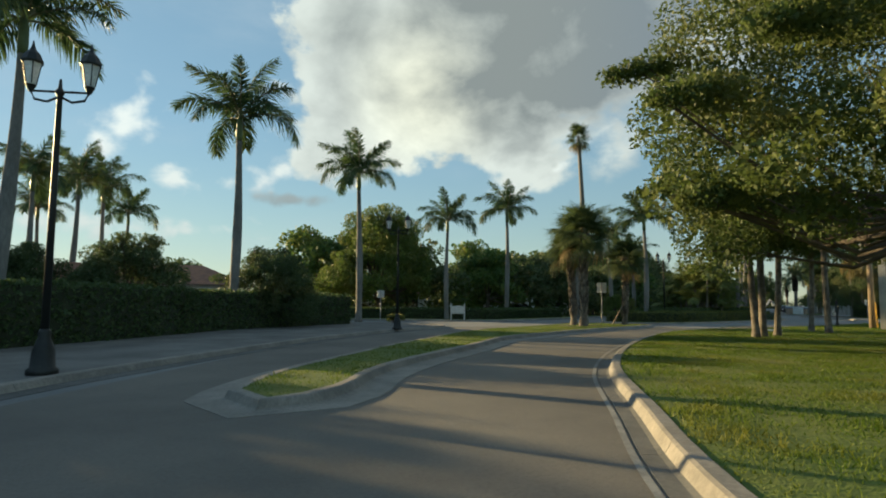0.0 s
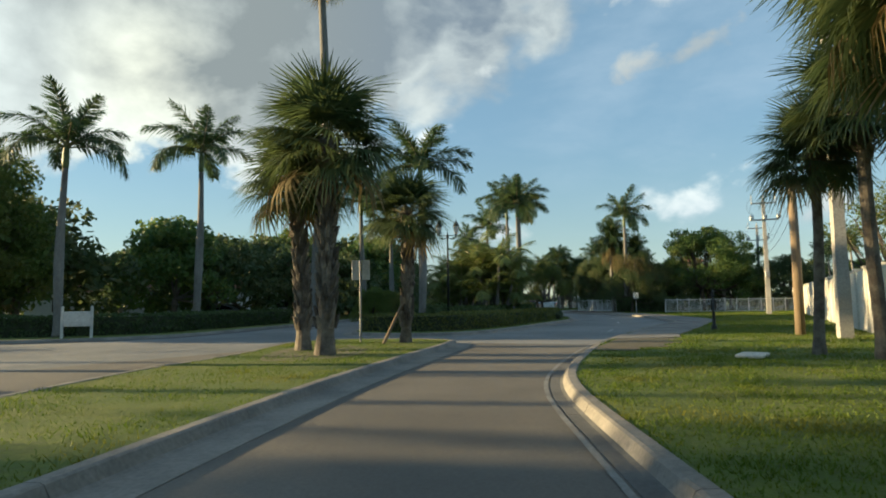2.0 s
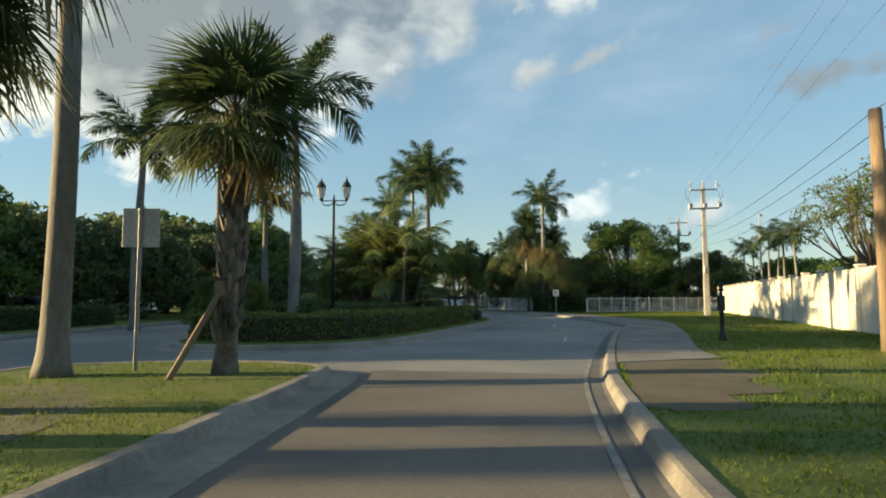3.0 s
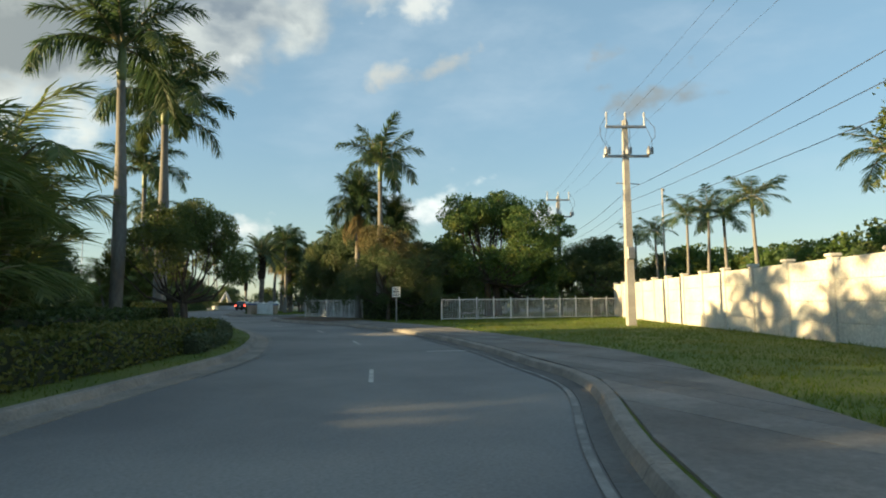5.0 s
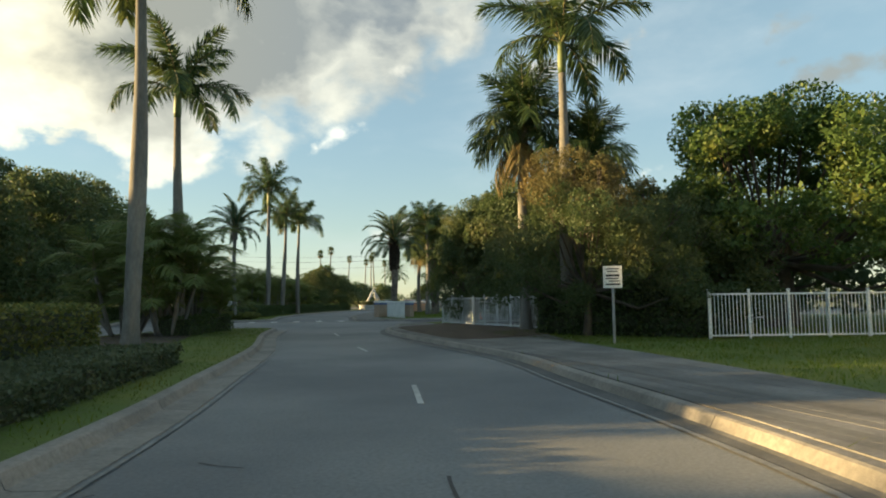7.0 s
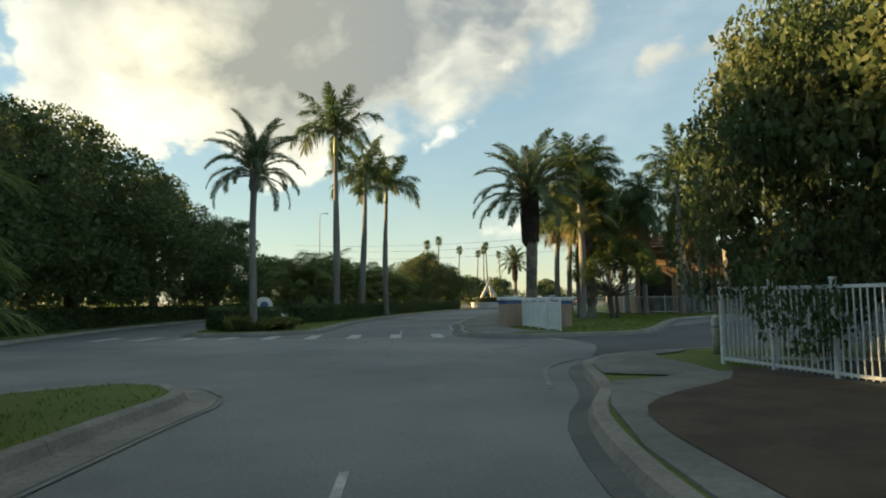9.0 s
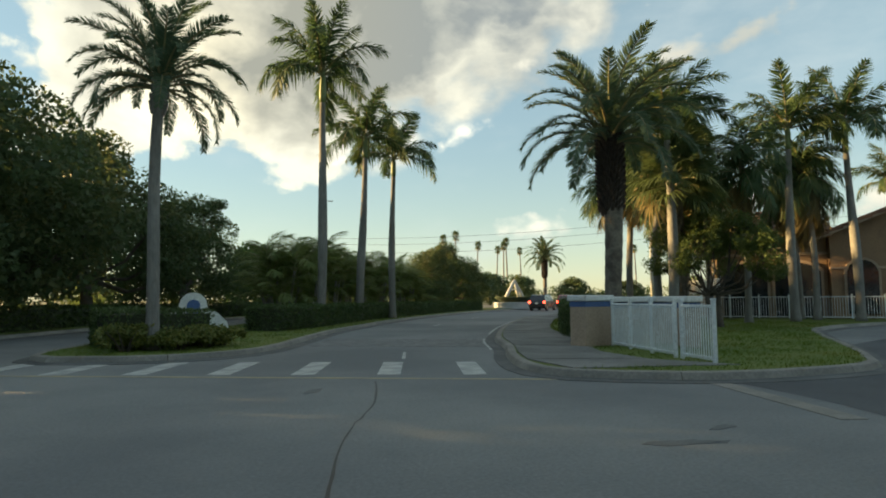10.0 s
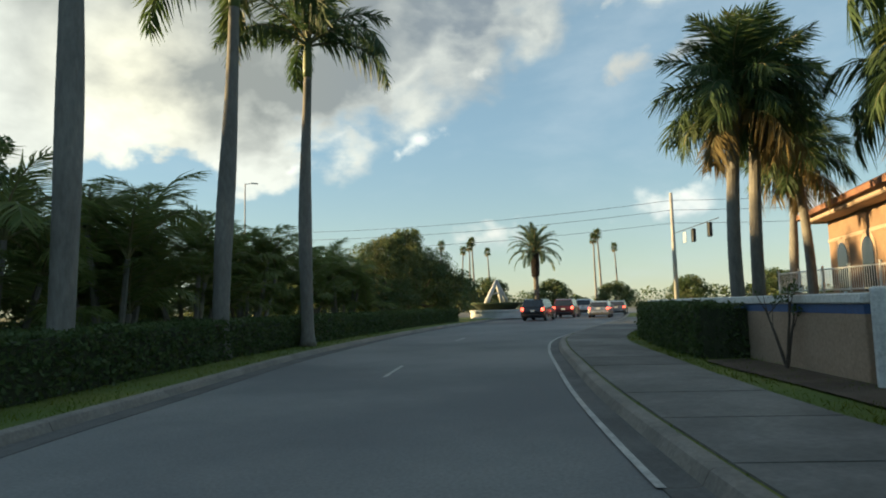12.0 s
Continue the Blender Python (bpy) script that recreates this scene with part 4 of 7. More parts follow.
# ---- broad-leaved trees and hedges ----
def leaf_cloud(blobs, count, size, seed, flat=0.35, shell=0.55, gap=1.6):
    """Leaves spread through the outer part of ragged blobs (x, y, z, radius, height ratio)."""
    r = np.random.default_rng(seed)
    w = np.array([b[3] ** 2 for b in blobs])
    pick = r.choice(len(blobs), int(count * gap), p=w / w.sum())
    b = np.array([(*q[:3], q[3], q[4]) for q in blobs])[pick]
    d = r.normal(size=(len(pick), 3))
    d /= np.linalg.norm(d, axis=1, keepdims=True)
    rad = (shell + (1 - shell) * r.random(len(pick)) ** 0.6)
    p = b[:, :3] + d * (b[:, 3] * rad)[:, None] * np.stack([np.ones(len(pick)), np.ones(len(pick)), b[:, 4]], 1)
    # ragged: leaves gather in twigs
    keep = np.array([noise.noise((q[0] * 1.15, q[1] * 1.15, q[2] * 1.15 + seed)) + 0.45 * noise.noise((q[0] * 3.1, q[1] * 3.1, q[2] * 3.1)) for q in p])
    p = p[np.argsort(-keep)[:count]]
    n = len(p)
    nor = r.normal(size=(n, 3)) + np.array([0, 0, flat])
    nor /= np.linalg.norm(nor, axis=1, keepdims=True)
    a = np.cross(nor, r.normal(size=(n, 3)))
    a /= np.linalg.norm(a, axis=1, keepdims=True)
    c = np.cross(nor, a)
    ln = (size * r.uniform(0.6, 1.3, n))[:, None]
    wd = ln * r.uniform(0.4, 0.6, n)[:, None]
    vs = np.stack([p - a * ln, p - c * wd, p + a * ln, p + c * wd], 1).reshape(-1, 3)
    fs = np.arange(n * 4).reshape(-1, 4)
    return vs, fs


def tree(name, label, blobs, count, size, leaf, seed, trunk_r=0.22, foot=((0, 0),), fork=1.6, category="tree", group="", knots=160, second=None, gap=1.6, limbs=1):
    """A broad-leaved tree: trunks, limbs reaching into the crown, and a crown of single leaves."""
    root = thing(name, label, category, group)
    rr = random.Random(seed)
    for k, (fx, fy) in enumerate(foot):
        g = Geo()
        split = Vector((fx * 1.3 + rr.uniform(-0.2, 0.2), fy * 1.3 + rr.uniform(-0.2, 0.2), fork))
        g.tube([(fx, fy, -0.1), (fx, fy, 0.15), ((fx + split.x) / 2 + 0.05, (fy + split.y) / 2, fork * 0.55), split], [trunk_r * 1.5, trunk_r * 1.1, trunk_r * 0.9, trunk_r * 0.8], 9)
        g.make("trunk", M_BARK_T, root, "", True)
        g = Geo()
        for i, b in enumerate(blobs):
            if i % len(foot) != k or i % limbs:
                continue
            c = Vector(b[:3])
            mid = split.lerp(c, 0.5) + Vector((rr.uniform(-0.3, 0.3), rr.uniform(-0.3, 0.3), -0.15 * (c - split).length))
            g.tube([split, mid, c], [trunk_r * 0.45, trunk_r * 0.28, trunk_r * 0.1], 6)
            for _ in range(3):
                e = c + Vector((rr.uniform(-1, 1), rr.uniform(-1, 1), rr.uniform(-0.4, 0.8))) * b[3] * 0.8
                g.tube([mid.lerp(c, rr.uniform(0.3, 0.9)), c.lerp(e, 0.5) + Vector((0, 0, 0.1)), e], [trunk_r * 0.12, trunk_r * 0.08, 0.01], 5)
        if g.v:
            g.make("limb", M_BARK_T, root)
    vs, fs = leaf_cloud(blobs, count, size, seed, gap=gap)
    cv, cf, k = [vs], [fs], len(vs)
    r = np.random.default_rng(seed + 1)
    for b in blobs:
        # shaded inner boughs: a ragged knot of overlapping large leaves
        m = knots
        p = np.array(b[:3]) + r.normal(size=(m, 3)) * b[3] * np.array([0.33, 0.33, 0.33 * b[4]])
        a, c = r.normal(size=(m, 3)), r.normal(size=(m, 3))
        a /= np.linalg.norm(a, axis=1, keepdims=True)
        c = np.cross(a, c)
        c /= np.linalg.norm(c, axis=1, keepdims=True)
        q = min(b[3] * 0.18, size * 1.7)
        cv.append(np.stack([p - a * q, p - c * q * 0.6, p + a * q, p + c * q * 0.6], 1).reshape(-1, 3))
        cf.append(np.arange(m * 4).reshape(-1, 4) + k)
        k += m * 4
    vs, fs = np.vstack(cv), np.vstack(cf)
    crown = part("crown", raw("crown", vs, fs, leaf), None, root)
    if second:
        # another growth below a ragged line
        mid = vs[fs[:, 0]]
        low = np.array([q[2] + 1.6 * noise.noise((q[0] * 0.7, q[1] * 0.7, seed)) < second[1] for q in mid])
        crown.data.materials.append(second[0])
        crown.data.polygons.foreach_set("material_index", low.astype(np.int32))
    return root


def blob_ring(r, h0, h1, n, seed, size):
    """Blob centres for a rounded crown of radius r between two heights."""
    q = random.Random(seed)
    out = []
    for i in range(n):
        a, u = i * 2.4 + q.uniform(-0.4, 0.4), (i + 0.5) / n
        d = r * math.sqrt(u) * 0.78
        z = h0 + (h1 - h0) * (0.30 + 0.70 * (1 - u ** 1.5)) * q.uniform(0.72, 1.0) - size * 0.5
        out.append((math.cos(a) * d, math.sin(a) * d, max(z, h0 + size * 0.5), size * q.uniform(0.75, 1.25), q.uniform(0.65, 0.85)))
    return out


def drooping(blobs, r, lo, hi, n, seed, size):
    """Adds hanging boughs and straggling branch ends round a crown, for an uneven outline."""
    q = random.Random(seed)
    out = [(x * q.uniform(0.86, 1.12), y * q.uniform(0.86, 1.12), z, s * q.uniform(0.8, 1.15), e) for x, y, z, s, e in blobs]
    for i in range(n):
        a, d = q.uniform(0, 6.283), r * q.uniform(0.45, 0.88)
        out.append((math.cos(a) * d, math.sin(a) * d, q.uniform(lo, hi), size * q.uniform(0.7, 1.2), q.uniform(0.55, 0.8)))
    for i in range(n // 2 if r > 6 else 0):
        a, d, z = q.uniform(0, 6.283), r * q.uniform(0.80, 0.95), q.uniform(lo + 0.8, hi + 0.115 * r ** 1.5)
        for k in range(3):
            out.append((math.cos(a) * d * (0.86 + 0.07 * k), math.sin(a) * d * (0.86 + 0.07 * k), z - 0.12 * k, size * (0.62 - 0.12 * k), 0.6))
    return out


def boughs(x0, x1, y0, y1, z0, z1, n, seed, size):
    """A loose group of leafy boughs filling a box of space."""
    q = random.Random(seed)
    return [(q.uniform(x0, x1), q.uniform(y0, y1), q.uniform(z0, z1), size * q.uniform(0.6, 1.15), q.uniform(0.5, 0.8)) for _ in range(n)]


def hedge(name, label, line, width, h, leaf, density=420, size=0.045, seed=3, z=0.13, category="hedge", wave=0.05):
    """A clipped hedge along a line: a solid core, dark as inner shade, and a skin of leaves on top and sides."""
    root = thing(name, label, category)
    line = np.asarray(line, float)
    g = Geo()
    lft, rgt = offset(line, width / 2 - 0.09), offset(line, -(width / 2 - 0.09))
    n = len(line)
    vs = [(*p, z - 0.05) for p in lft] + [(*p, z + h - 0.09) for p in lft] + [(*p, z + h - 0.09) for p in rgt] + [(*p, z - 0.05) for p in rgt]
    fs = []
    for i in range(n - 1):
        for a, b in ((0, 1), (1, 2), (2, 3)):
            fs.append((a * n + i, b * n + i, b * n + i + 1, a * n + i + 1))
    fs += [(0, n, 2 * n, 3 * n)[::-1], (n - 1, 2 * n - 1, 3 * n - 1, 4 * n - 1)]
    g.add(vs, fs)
    # solid box; its dark colour stands for the shade between the leaves
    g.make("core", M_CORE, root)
    r = np.random.default_rng(seed)
    seg = np.linalg.norm(np.diff(line, axis=0), axis=1)
    run = np.concatenate([[0], np.cumsum(seg)])
    total = run[-1]
    m = int(density * total * (width + 2 * h))
    s = r.uniform(0, total, m)
    px, py = np.interp(s, run, line[:, 0]), np.interp(s, run, line[:, 1])
    tg = np.gradient(line, axis=0)
    tx, ty = np.interp(s, run, tg[:, 0]), np.interp(s, run, tg[:, 1])
    ln = np.hypot(tx, ty)
    tx, ty = tx / ln, ty / ln
    q = r.uniform(0, width + 2 * h, m)
    lift = np.array([noise.noise((a * 0.9, b * 0.9, seed)) for a, b in zip(px, py)]) * wave * 2
    w, zz = np.zeros(m), np.zeros(m)
    top = q < width
    w[top], zz[top] = q[top] - width / 2, h + lift[top]
    sl = (q >= width) & (q < width + h)
    w[sl], zz[sl] = width / 2, (q[sl] - width)
    sr = q >= width + h
    w[sr], zz[sr] = -width / 2, (q[sr] - width - h)
    w += r.normal(0, 0.035, m) + np.where(top, 0, np.sign(w) * lift * 0.6)
    zz += r.normal(0, 0.03, m)
    ends = r.random(m) < 2 * width / (2 * total + 2 * width) * 0.9
    s2 = np.where(r.random(m) < 0.5, 0.0, total)
    px[ends], py[ends] = np.interp(s2[ends], run, line[:, 0]), np.interp(s2[ends], run, line[:, 1])
    w[ends], zz[ends] = r.uniform(-width / 2, width / 2, ends.sum()), r.uniform(0, h, ends.sum())
    p = np.stack([px - ty * w, py + tx * w, zz + z], 1)
    nor = r.normal(size=(m, 3)) + np.array([0, 0, 0.5])
    nor /= np.linalg.norm(nor, axis=1, keepdims=True)
    a = np.cross(nor, r.normal(size=(m, 3)))
    a /= np.linalg.norm(a, axis=1, keepdims=True)
    c = np.cross(nor, a)
    l2 = (size * r.uniform(0.7, 1.4, m))[:, None]
    vs = np.stack([p - a * l2, p - c * l2 * 0.55, p + a * l2, p + c * l2 * 0.55], 1).reshape(-1, 3)
    part("foliage", raw("foliage", vs, np.arange(m * 4).reshape(-1, 4), leaf), None, root)
    return root


def shrub(name, label, x, y, r, h, leaf, count=1800, size=0.06, seed=1, category="shrub", group=""):
    blobs = [(math.cos(i * 2.1) * r * 0.45, math.sin(i * 2.1) * r * 0.45, h * (0.5 + 0.1 * (i % 2)), r * 0.62, h / r * 0.62) for i in range(4)]
    root = thing(name, label, category, group, pose(x, y, 0.13))
    g = Geo()
    for i in range(7):
        a = i * 0.9
        g.tube([(0.05 * math.cos(a), 0.05 * math.sin(a), -0.05), (r * 0.3 * math.cos(a), r * 0.3 * math.sin(a), h * 0.4), (r * 0.6 * math.cos(a), r * 0.6 * math.sin(a), h * 0.75)], [0.025, 0.018, 0.006], 5)
    g.make("stem", M_BARK_T, root)
    vs, fs = leaf_cloud(blobs, count, size, seed, shell=0.35)
    part("foliage", raw("foliage", vs, fs, leaf), None, root)
    return root


# ---- palms in place ----
BEHIND_WALL = []


def royal(x, y, neck, turn=0.0, k=0, z=0.13, wide=None):
    s = neck / 10.0
    w = wide or min(1.05, max(0.92, s))
    plant(ROYAL[k], x, y, turn, w, z, tall=s / w)


royal(-12.9, 17.9, 9.9, 75, 1)
royal(-10.0, 29.6, 10.4, 20, 0)
royal(-5.7, 41.9, 10.3, 140, 1)
royal(0.3, 52.0, 8.4, 250, 0)
royal(6.2, 60.0, 10.6, 80, 1)
royal(16.6, 60.9, 8.2, 200, 1)
royal(20.4, 66.2, 7.0, 95, 0)
royal(16.5, 50.2, 8.4, 30, 0)
royal(12.3, 56.5, 7.5, 300, 1)
royal(30.3, 63.6, 9.2, 60, 0)
royal(34.1, 69.7, 10.0, 60, 1)
royal(37.8, 78.2, 11.5, 10, 0)
royal(40.40, 87.27, 10.4, 190, 1)
royal(51.6, 75.8, 10.9, 270, 0)
royal(53.65, 119.56, 12.3, 100, 0)
royal(56.61, 124.08, 10.6, 15, 1)
royal(59.58, 128.00, 10.4, 230, 0)
royal(82.48, 127.19, 8.2, 310, 1)
royal(65.9, 109.6, 8.6, 35, 0)
royal(93.2, 118.4, 9.2, 130, 1)
royal(76.0, 112.6, 9.9, 210, 0)
royal(79.2, 111.6, 10.2, 120, 1)
for k, (x, y) in enumerate([(-25, 37), (-26, 43), (-29, 52), (-33, 50), (-31, 60)]):
    royal(x, y, 9.0 + k % 3, 70 * k, k % 2)

plant(QUEEN, 52.2, 78.9, 40, 1.08, tall=1.18)
plant(QUEEN, 53.6, 76.6, 200, 0.9, tall=1.15)
plant(QUEEN, 71.7, 121.3, 90, 1.15, tall=1.04)
plant(QUEEN, 73.0, 121.6, 150, 1.1, tall=1.12)
plant(QUEEN, 78.2, 123.4, 300, 1.0, tall=1.05)
plant(SABAL[0], 8.0, 38.0, 40, 1.08)
plant(SABAL[1], 8.2, 36.2, 150, 1.25)
plant(SABAL[0], 11.65, 39.6, 250, 0.98)
plant(TALL_FAN, 9.35, 40.8, 190, 1.0)
plant(SABAL[2], 12.3, 24.5, 10, 0.99)
plant(SABAL[2], 12.9, 25.1, 100, 1.07)
plant(SABAL[2], 13.9, 25.7, 200, 0.95)
plant(SABAL[2], 17.9, 28.8, 300, 1.03)
plant(SABAL[2], 17.9, 30.1, 170, 0.86)
plant(DATE, 60.36, 105.86, 0, 1.12)
plant(DATE, 87.24, 156.83, 90, 0.98, tall=1.1)
plant(SLIM_DATE, 47.35, 106.80, 200, 0.98, tall=1.1)
for k, (x, y, h) in enumerate([(67.3, 62.9, 6.4), (62.2, 58.8, 6.7), (59.5, 56.5, 6.5), (57.3, 54.7, 5.8), (54.8, 52.6, 6.2), (72.4, 67.1, 6.6), (50.2, 46.8, 6.6), (46.0, 42.5, 6.4)]):
    plant(SLIM, x, y, 90 * k, 1.0, 0.0, tall=h / 6.9)
for k, (x, y, s) in enumerate([(74.5, 61.0, 0.78), (70.5, 57.6, 0.72), (67.0, 54.8, 0.70), (64.0, 52.2, 0.68), (60.5, 49.6, 0.66), (57.0, 47.0, 0.66)]):
    BEHIND_WALL.append((x, y, s, 60 * k))
for k, (x, y) in enumerate([(116.63, 232.07), (119.61, 234.10), (121.60, 236.11), (124.61, 234.14), (98.70, 222.93), (102.68, 225.96), (106.71, 221.99), (138.78, 213.25), (141.77, 215.28), (148.74, 218.34)]):
    plant(TALL_FAN, x, y, 60 * k, 1.1 + 0.1 * (k % 3), 0.0)
for k, (x, y, s) in enumerate([(23.5, 55.5, 1.3), (25.5, 58.0, 1.2), (25.6, 61.6, 1.25), (26.6, 64.6, 1.3), (22.0, 57.5, 1.1), (39.6, 84.6, 1.15), (38.4, 86.6, 1.0), (40.99, 87.44, 1.0),
                               (52.03, 122.04, 1.15), (53.99, 126.56, 1.35), (56.06, 130.58, 1.25), (58.23, 133.59, 1.3), (60.90, 137.12, 1.2), (52.47, 129.05, 1.2), (64.17, 140.64, 1.25)]):
    plant(CLUMP[k % 2], x, y, 50 * k, s * (0.98 if y > 115 else 1.12))

for k, (x, y, s) in enumerate([(77.89, 114.15, 1.0), (78.99, 114.76, 0.9), (78.50, 113.36, 1.08), (72.61, 112.21, 1.0), (70.19, 114.69, 0.85), (68.00, 113.07, 1.2), (74.97, 117.13, 1.05)]):
    plant(DROOP, x, y, 70 * k, s * 1.1, tall=1.25)
plant(SABAL[0], 67.22, 110.67, 30, 1.45)

# ---- trees ----
OAK = tree("oak_tree", "spreading oak with small olive leaves over the verge", drooping(blob_ring(9.2, 2.6, 12.5, 70, 5, 1.6), 9.3, 2.6, 4.6, 44, 6, 1.15) + boughs(-3.4, 0.8, 6.8, 10.0, 3.2, 5.9, 26, 19, 0.95), 250000, 0.060, L_OAK, 5, 0.17, fork=3.4, knots=130, gap=1.25, limbs=4)
OAK.matrix_basis = pose(12.5, 14.0, 0.13)
FICUS = tree("ficus_tree", "broad green ficus tree behind the white fence", drooping(blob_ring(4.6, 0.8, 6.9, 44, 8, 1.0), 4.7, 1.2, 4.8, 22, 8, 0.7) + boughs(-1.9, 1.9, -1.9, 1.9, 5.2, 6.7, 10, 41, 0.65), 70000, 0.058, L_FICUS, 8, 0.2, ((0.3, 0), (-0.3, 0.2)), 1.8, group="dense trees", knots=90, limbs=3)
ROUND = tree("shade_tree", "dense dark green shade tree", drooping(blob_ring(4.4, 0.2, 6.6, 40, 9, 1.15), 4.5, 0.9, 3.6, 14, 9, 0.8) + boughs(-1.8, 1.8, -1.8, 1.8, 5.0, 6.5, 7, 42, 0.65), 42000, 0.070, L_DARK, 9, 0.22, group="dense trees", knots=60, limbs=3)
ROUND_MID = tree("shade_tree", "dense dark green shade tree in the row across the road", drooping(blob_ring(4.4, 0.2, 6.8, 30, 19, 1.4), 4.4, 0.9, 3.4, 8, 19, 1.0) + boughs(-1.8, 1.8, -1.8, 1.8, 5.2, 6.7, 6, 43, 0.8), 30000, 0.078, L_DARK, 19, 0.22, group="dense trees", knots=50, limbs=4)
ROUND_FAR = tree("shade_tree", "distant dark green tree above the hedges", drooping(blob_ring(4.4, 0.2, 7.0, 22, 29, 1.6), 4.4, 0.9, 3.4, 5, 29, 1.0), 5200, 0.19, L_DARK, 29, 0.22, group="distant trees", knots=40, limbs=5)
GREEN_FAR = tree("green_tree", "distant light green tree above the hedges", drooping(blob_ring(4.2, 0.4, 7.2, 22, 39, 1.5), 4.2, 0.9, 3.6, 5, 39, 1.0), 5200, 0.18, L_FICUS, 39, 0.22, group="distant trees", knots=40, limbs=5)
BROWN = tree("blossoming_tree", "tree with withered brown blossom over dark leaves", drooping(blob_ring(4.8, 0.5, 7.0, 46, 10, 1.0), 5.0, 0.8, 4.4, 26, 10, 0.8) + boughs(-1.9, 1.9, -1.9, 1.9, 4.8, 6.2, 12, 44, 0.55), 90000, 0.044, L_BROWN, 10, 0.18, group="dense trees", knots=70, second=(L_DARK, 4.7), limbs=3)
MULTI = tree("spreading_tree", "small spreading tree with several pale leaning trunks", blob_ring(3.6, 1.9, 5.0, 24, 12, 0.95), 36000, 0.050, L_OAK, 12, 0.13, ((0.2, 0.1), (-0.25, 0.1), (0.0, -0.25)), 1.3, knots=40)
GREEN = tree("green_tree", "rounded tree with light green leaves", drooping(blob_ring(4.0, 0.6, 7.4, 26, 14, 1.25), 3.9, 1.2, 4.0, 8, 15, 0.9), 44000, 0.072, L_LIME, 14, 0.22, group="dense trees")

plant(FICUS, 61.0, 73.2, 0, 1.45)
plant(ROUND, 66.5, 67.5, 0, 1.0)
plant(BROWN, 50.9, 74.2, 0, 0.80, tall=1.15)
plant(ROUND, 56.4, 79.6, 300, 0.95)
plant(ROUND, 55.6, 87.2, 20, 0.66, tall=1.75)
plant(ROUND, 57.2, 84.6, 80, 1.0, tall=1.3)
plant(ROUND, 60.5, 86.4, 200, 0.9)
plant(ROUND, 55.5, 74.5, 140, 0.9)
plant(FICUS, 58.86, 82.19, 30, 0.9)
plant(MULTI, 32.2, 63.35, 0, 0.72, tall=1.3)
plant(GREEN, -6.2, 60.0, 0, 1.5)
# several of these stand unseen, added or enlarged to shade road and footpath
for k, (x, y, s) in enumerate([(-12.6, 24.5, 0.64), (-16.0, 23.0, 0.56), (-9.0, 32.5, 0.68), (-26, 30, 0.7), (-26, 62, 0.9), (-14, 66.5, 1.4), (-4, 66, 1.3), (5, 70, 1.12), (-2, 90, 1.05), (9, 74.5, 1.12), (19, 91, 1.35), (5, 96.5, 1.65), (14, 95, 1.5), (18, 100, 1.6), (10, 104, 1.6), (22, 97, 1.5), (3, 82, 1.1), (-10, 78, 1.6),
                               (25.99, 93.88, 1.55), (26.2, 90.6, 1.35), (15.0, 74.5, 0.98), (19.4, 80.4, 1.0), (22.6, 86.2, 1.0), (72.8, 152.6, 1.05), (69.4, 149.4, 0.92), (30.70, 100.37, 1.4), (34.14, 107.40, 1.5), (36.10, 113.41, 1.65), (38.54, 120.43, 1.8), (42.47, 128.47, 1.5), (46.90, 137.00, 1.25), (52.33, 145.55, 0.9), (30.55, 119.37, 1.5), (59.28, 151.60, 0.85), (67.21, 160.67, 0.8), (27.66, 105.34, 1.2),
                               (78, 66, 0.9), (72, 62, 0.8), (80, 74, 1.0), (69.89, 77.72, 1.0), (75.86, 81.74, 0.9), (63.88, 79.81, 0.8), (90, 70, 1.0), (45, 36, 0.9), (52, 42, 0.8), (60, 47, 0.8), (38, 27, 1.0), (46, 24, 1.1)]):
    plant(ROUND if k < 3 else ROUND_MID if 25 < x < 50 and 100 < y < 142 or 69 < x < 73 and y > 149 else (ROUND_FAR, GREEN_FAR)[k % 2] if k % 3 else ROUND_FAR, x, y, 67 * k, s)
for k, (x, y, s) in enumerate([(79.10, 173.77, 1.15), (85.06, 178.81, 1.1), (91.01, 185.86, 0.9), (98.91, 197.93, 1.0), (110.82, 208.03, 1.0), (120.87, 203.11, 0.9), (130.91, 198.19, 0.8), (75.14, 169.73, 0.8), (138.99, 188.26, 0.9), (65.17, 165.65, 0.8), (149.07, 178.34, 1.0)]):
    plant(ROUND_FAR, x, y, 51 * k, s)

# oversized trees added mostly out of view, to shade the clubhouse side
for k, (x, y, s) in enumerate([(26.33, 146.33, 2.3), (21, 141, 2.0), (32.25, 155.38, 2.3), (15, 133, 2.0)]):
    plant(ROUND_FAR, x, y, 93 * k, s)
for x, y, s, turn in BEHIND_WALL:
    plant(GREEN_FAR, x, y, turn, s)
for k, (x, y, s) in enumerate([(14.6, 52.6, 0.30), (16.3, 54.6, 0.28)]):
    plant(GREEN, x, y, 140 * k, s, label="small olive-green bushy tree on the island")
SPARSE = tree("sparse_tree", "sparse thin-leaved tree behind the wall", drooping(blob_ring(2.6, 1.6, 5.6, 22, 31, 0.75), 2.6, 2.4, 4.4, 8, 32, 0.5), 7000, 0.05, L_OAK, 31, 0.12, fork=1.6, knots=4)
plant(SPARSE, 43.3, 43.2, 0, 1.55)
plant(GREEN, 28.2, 31.0, 0, 0.55)
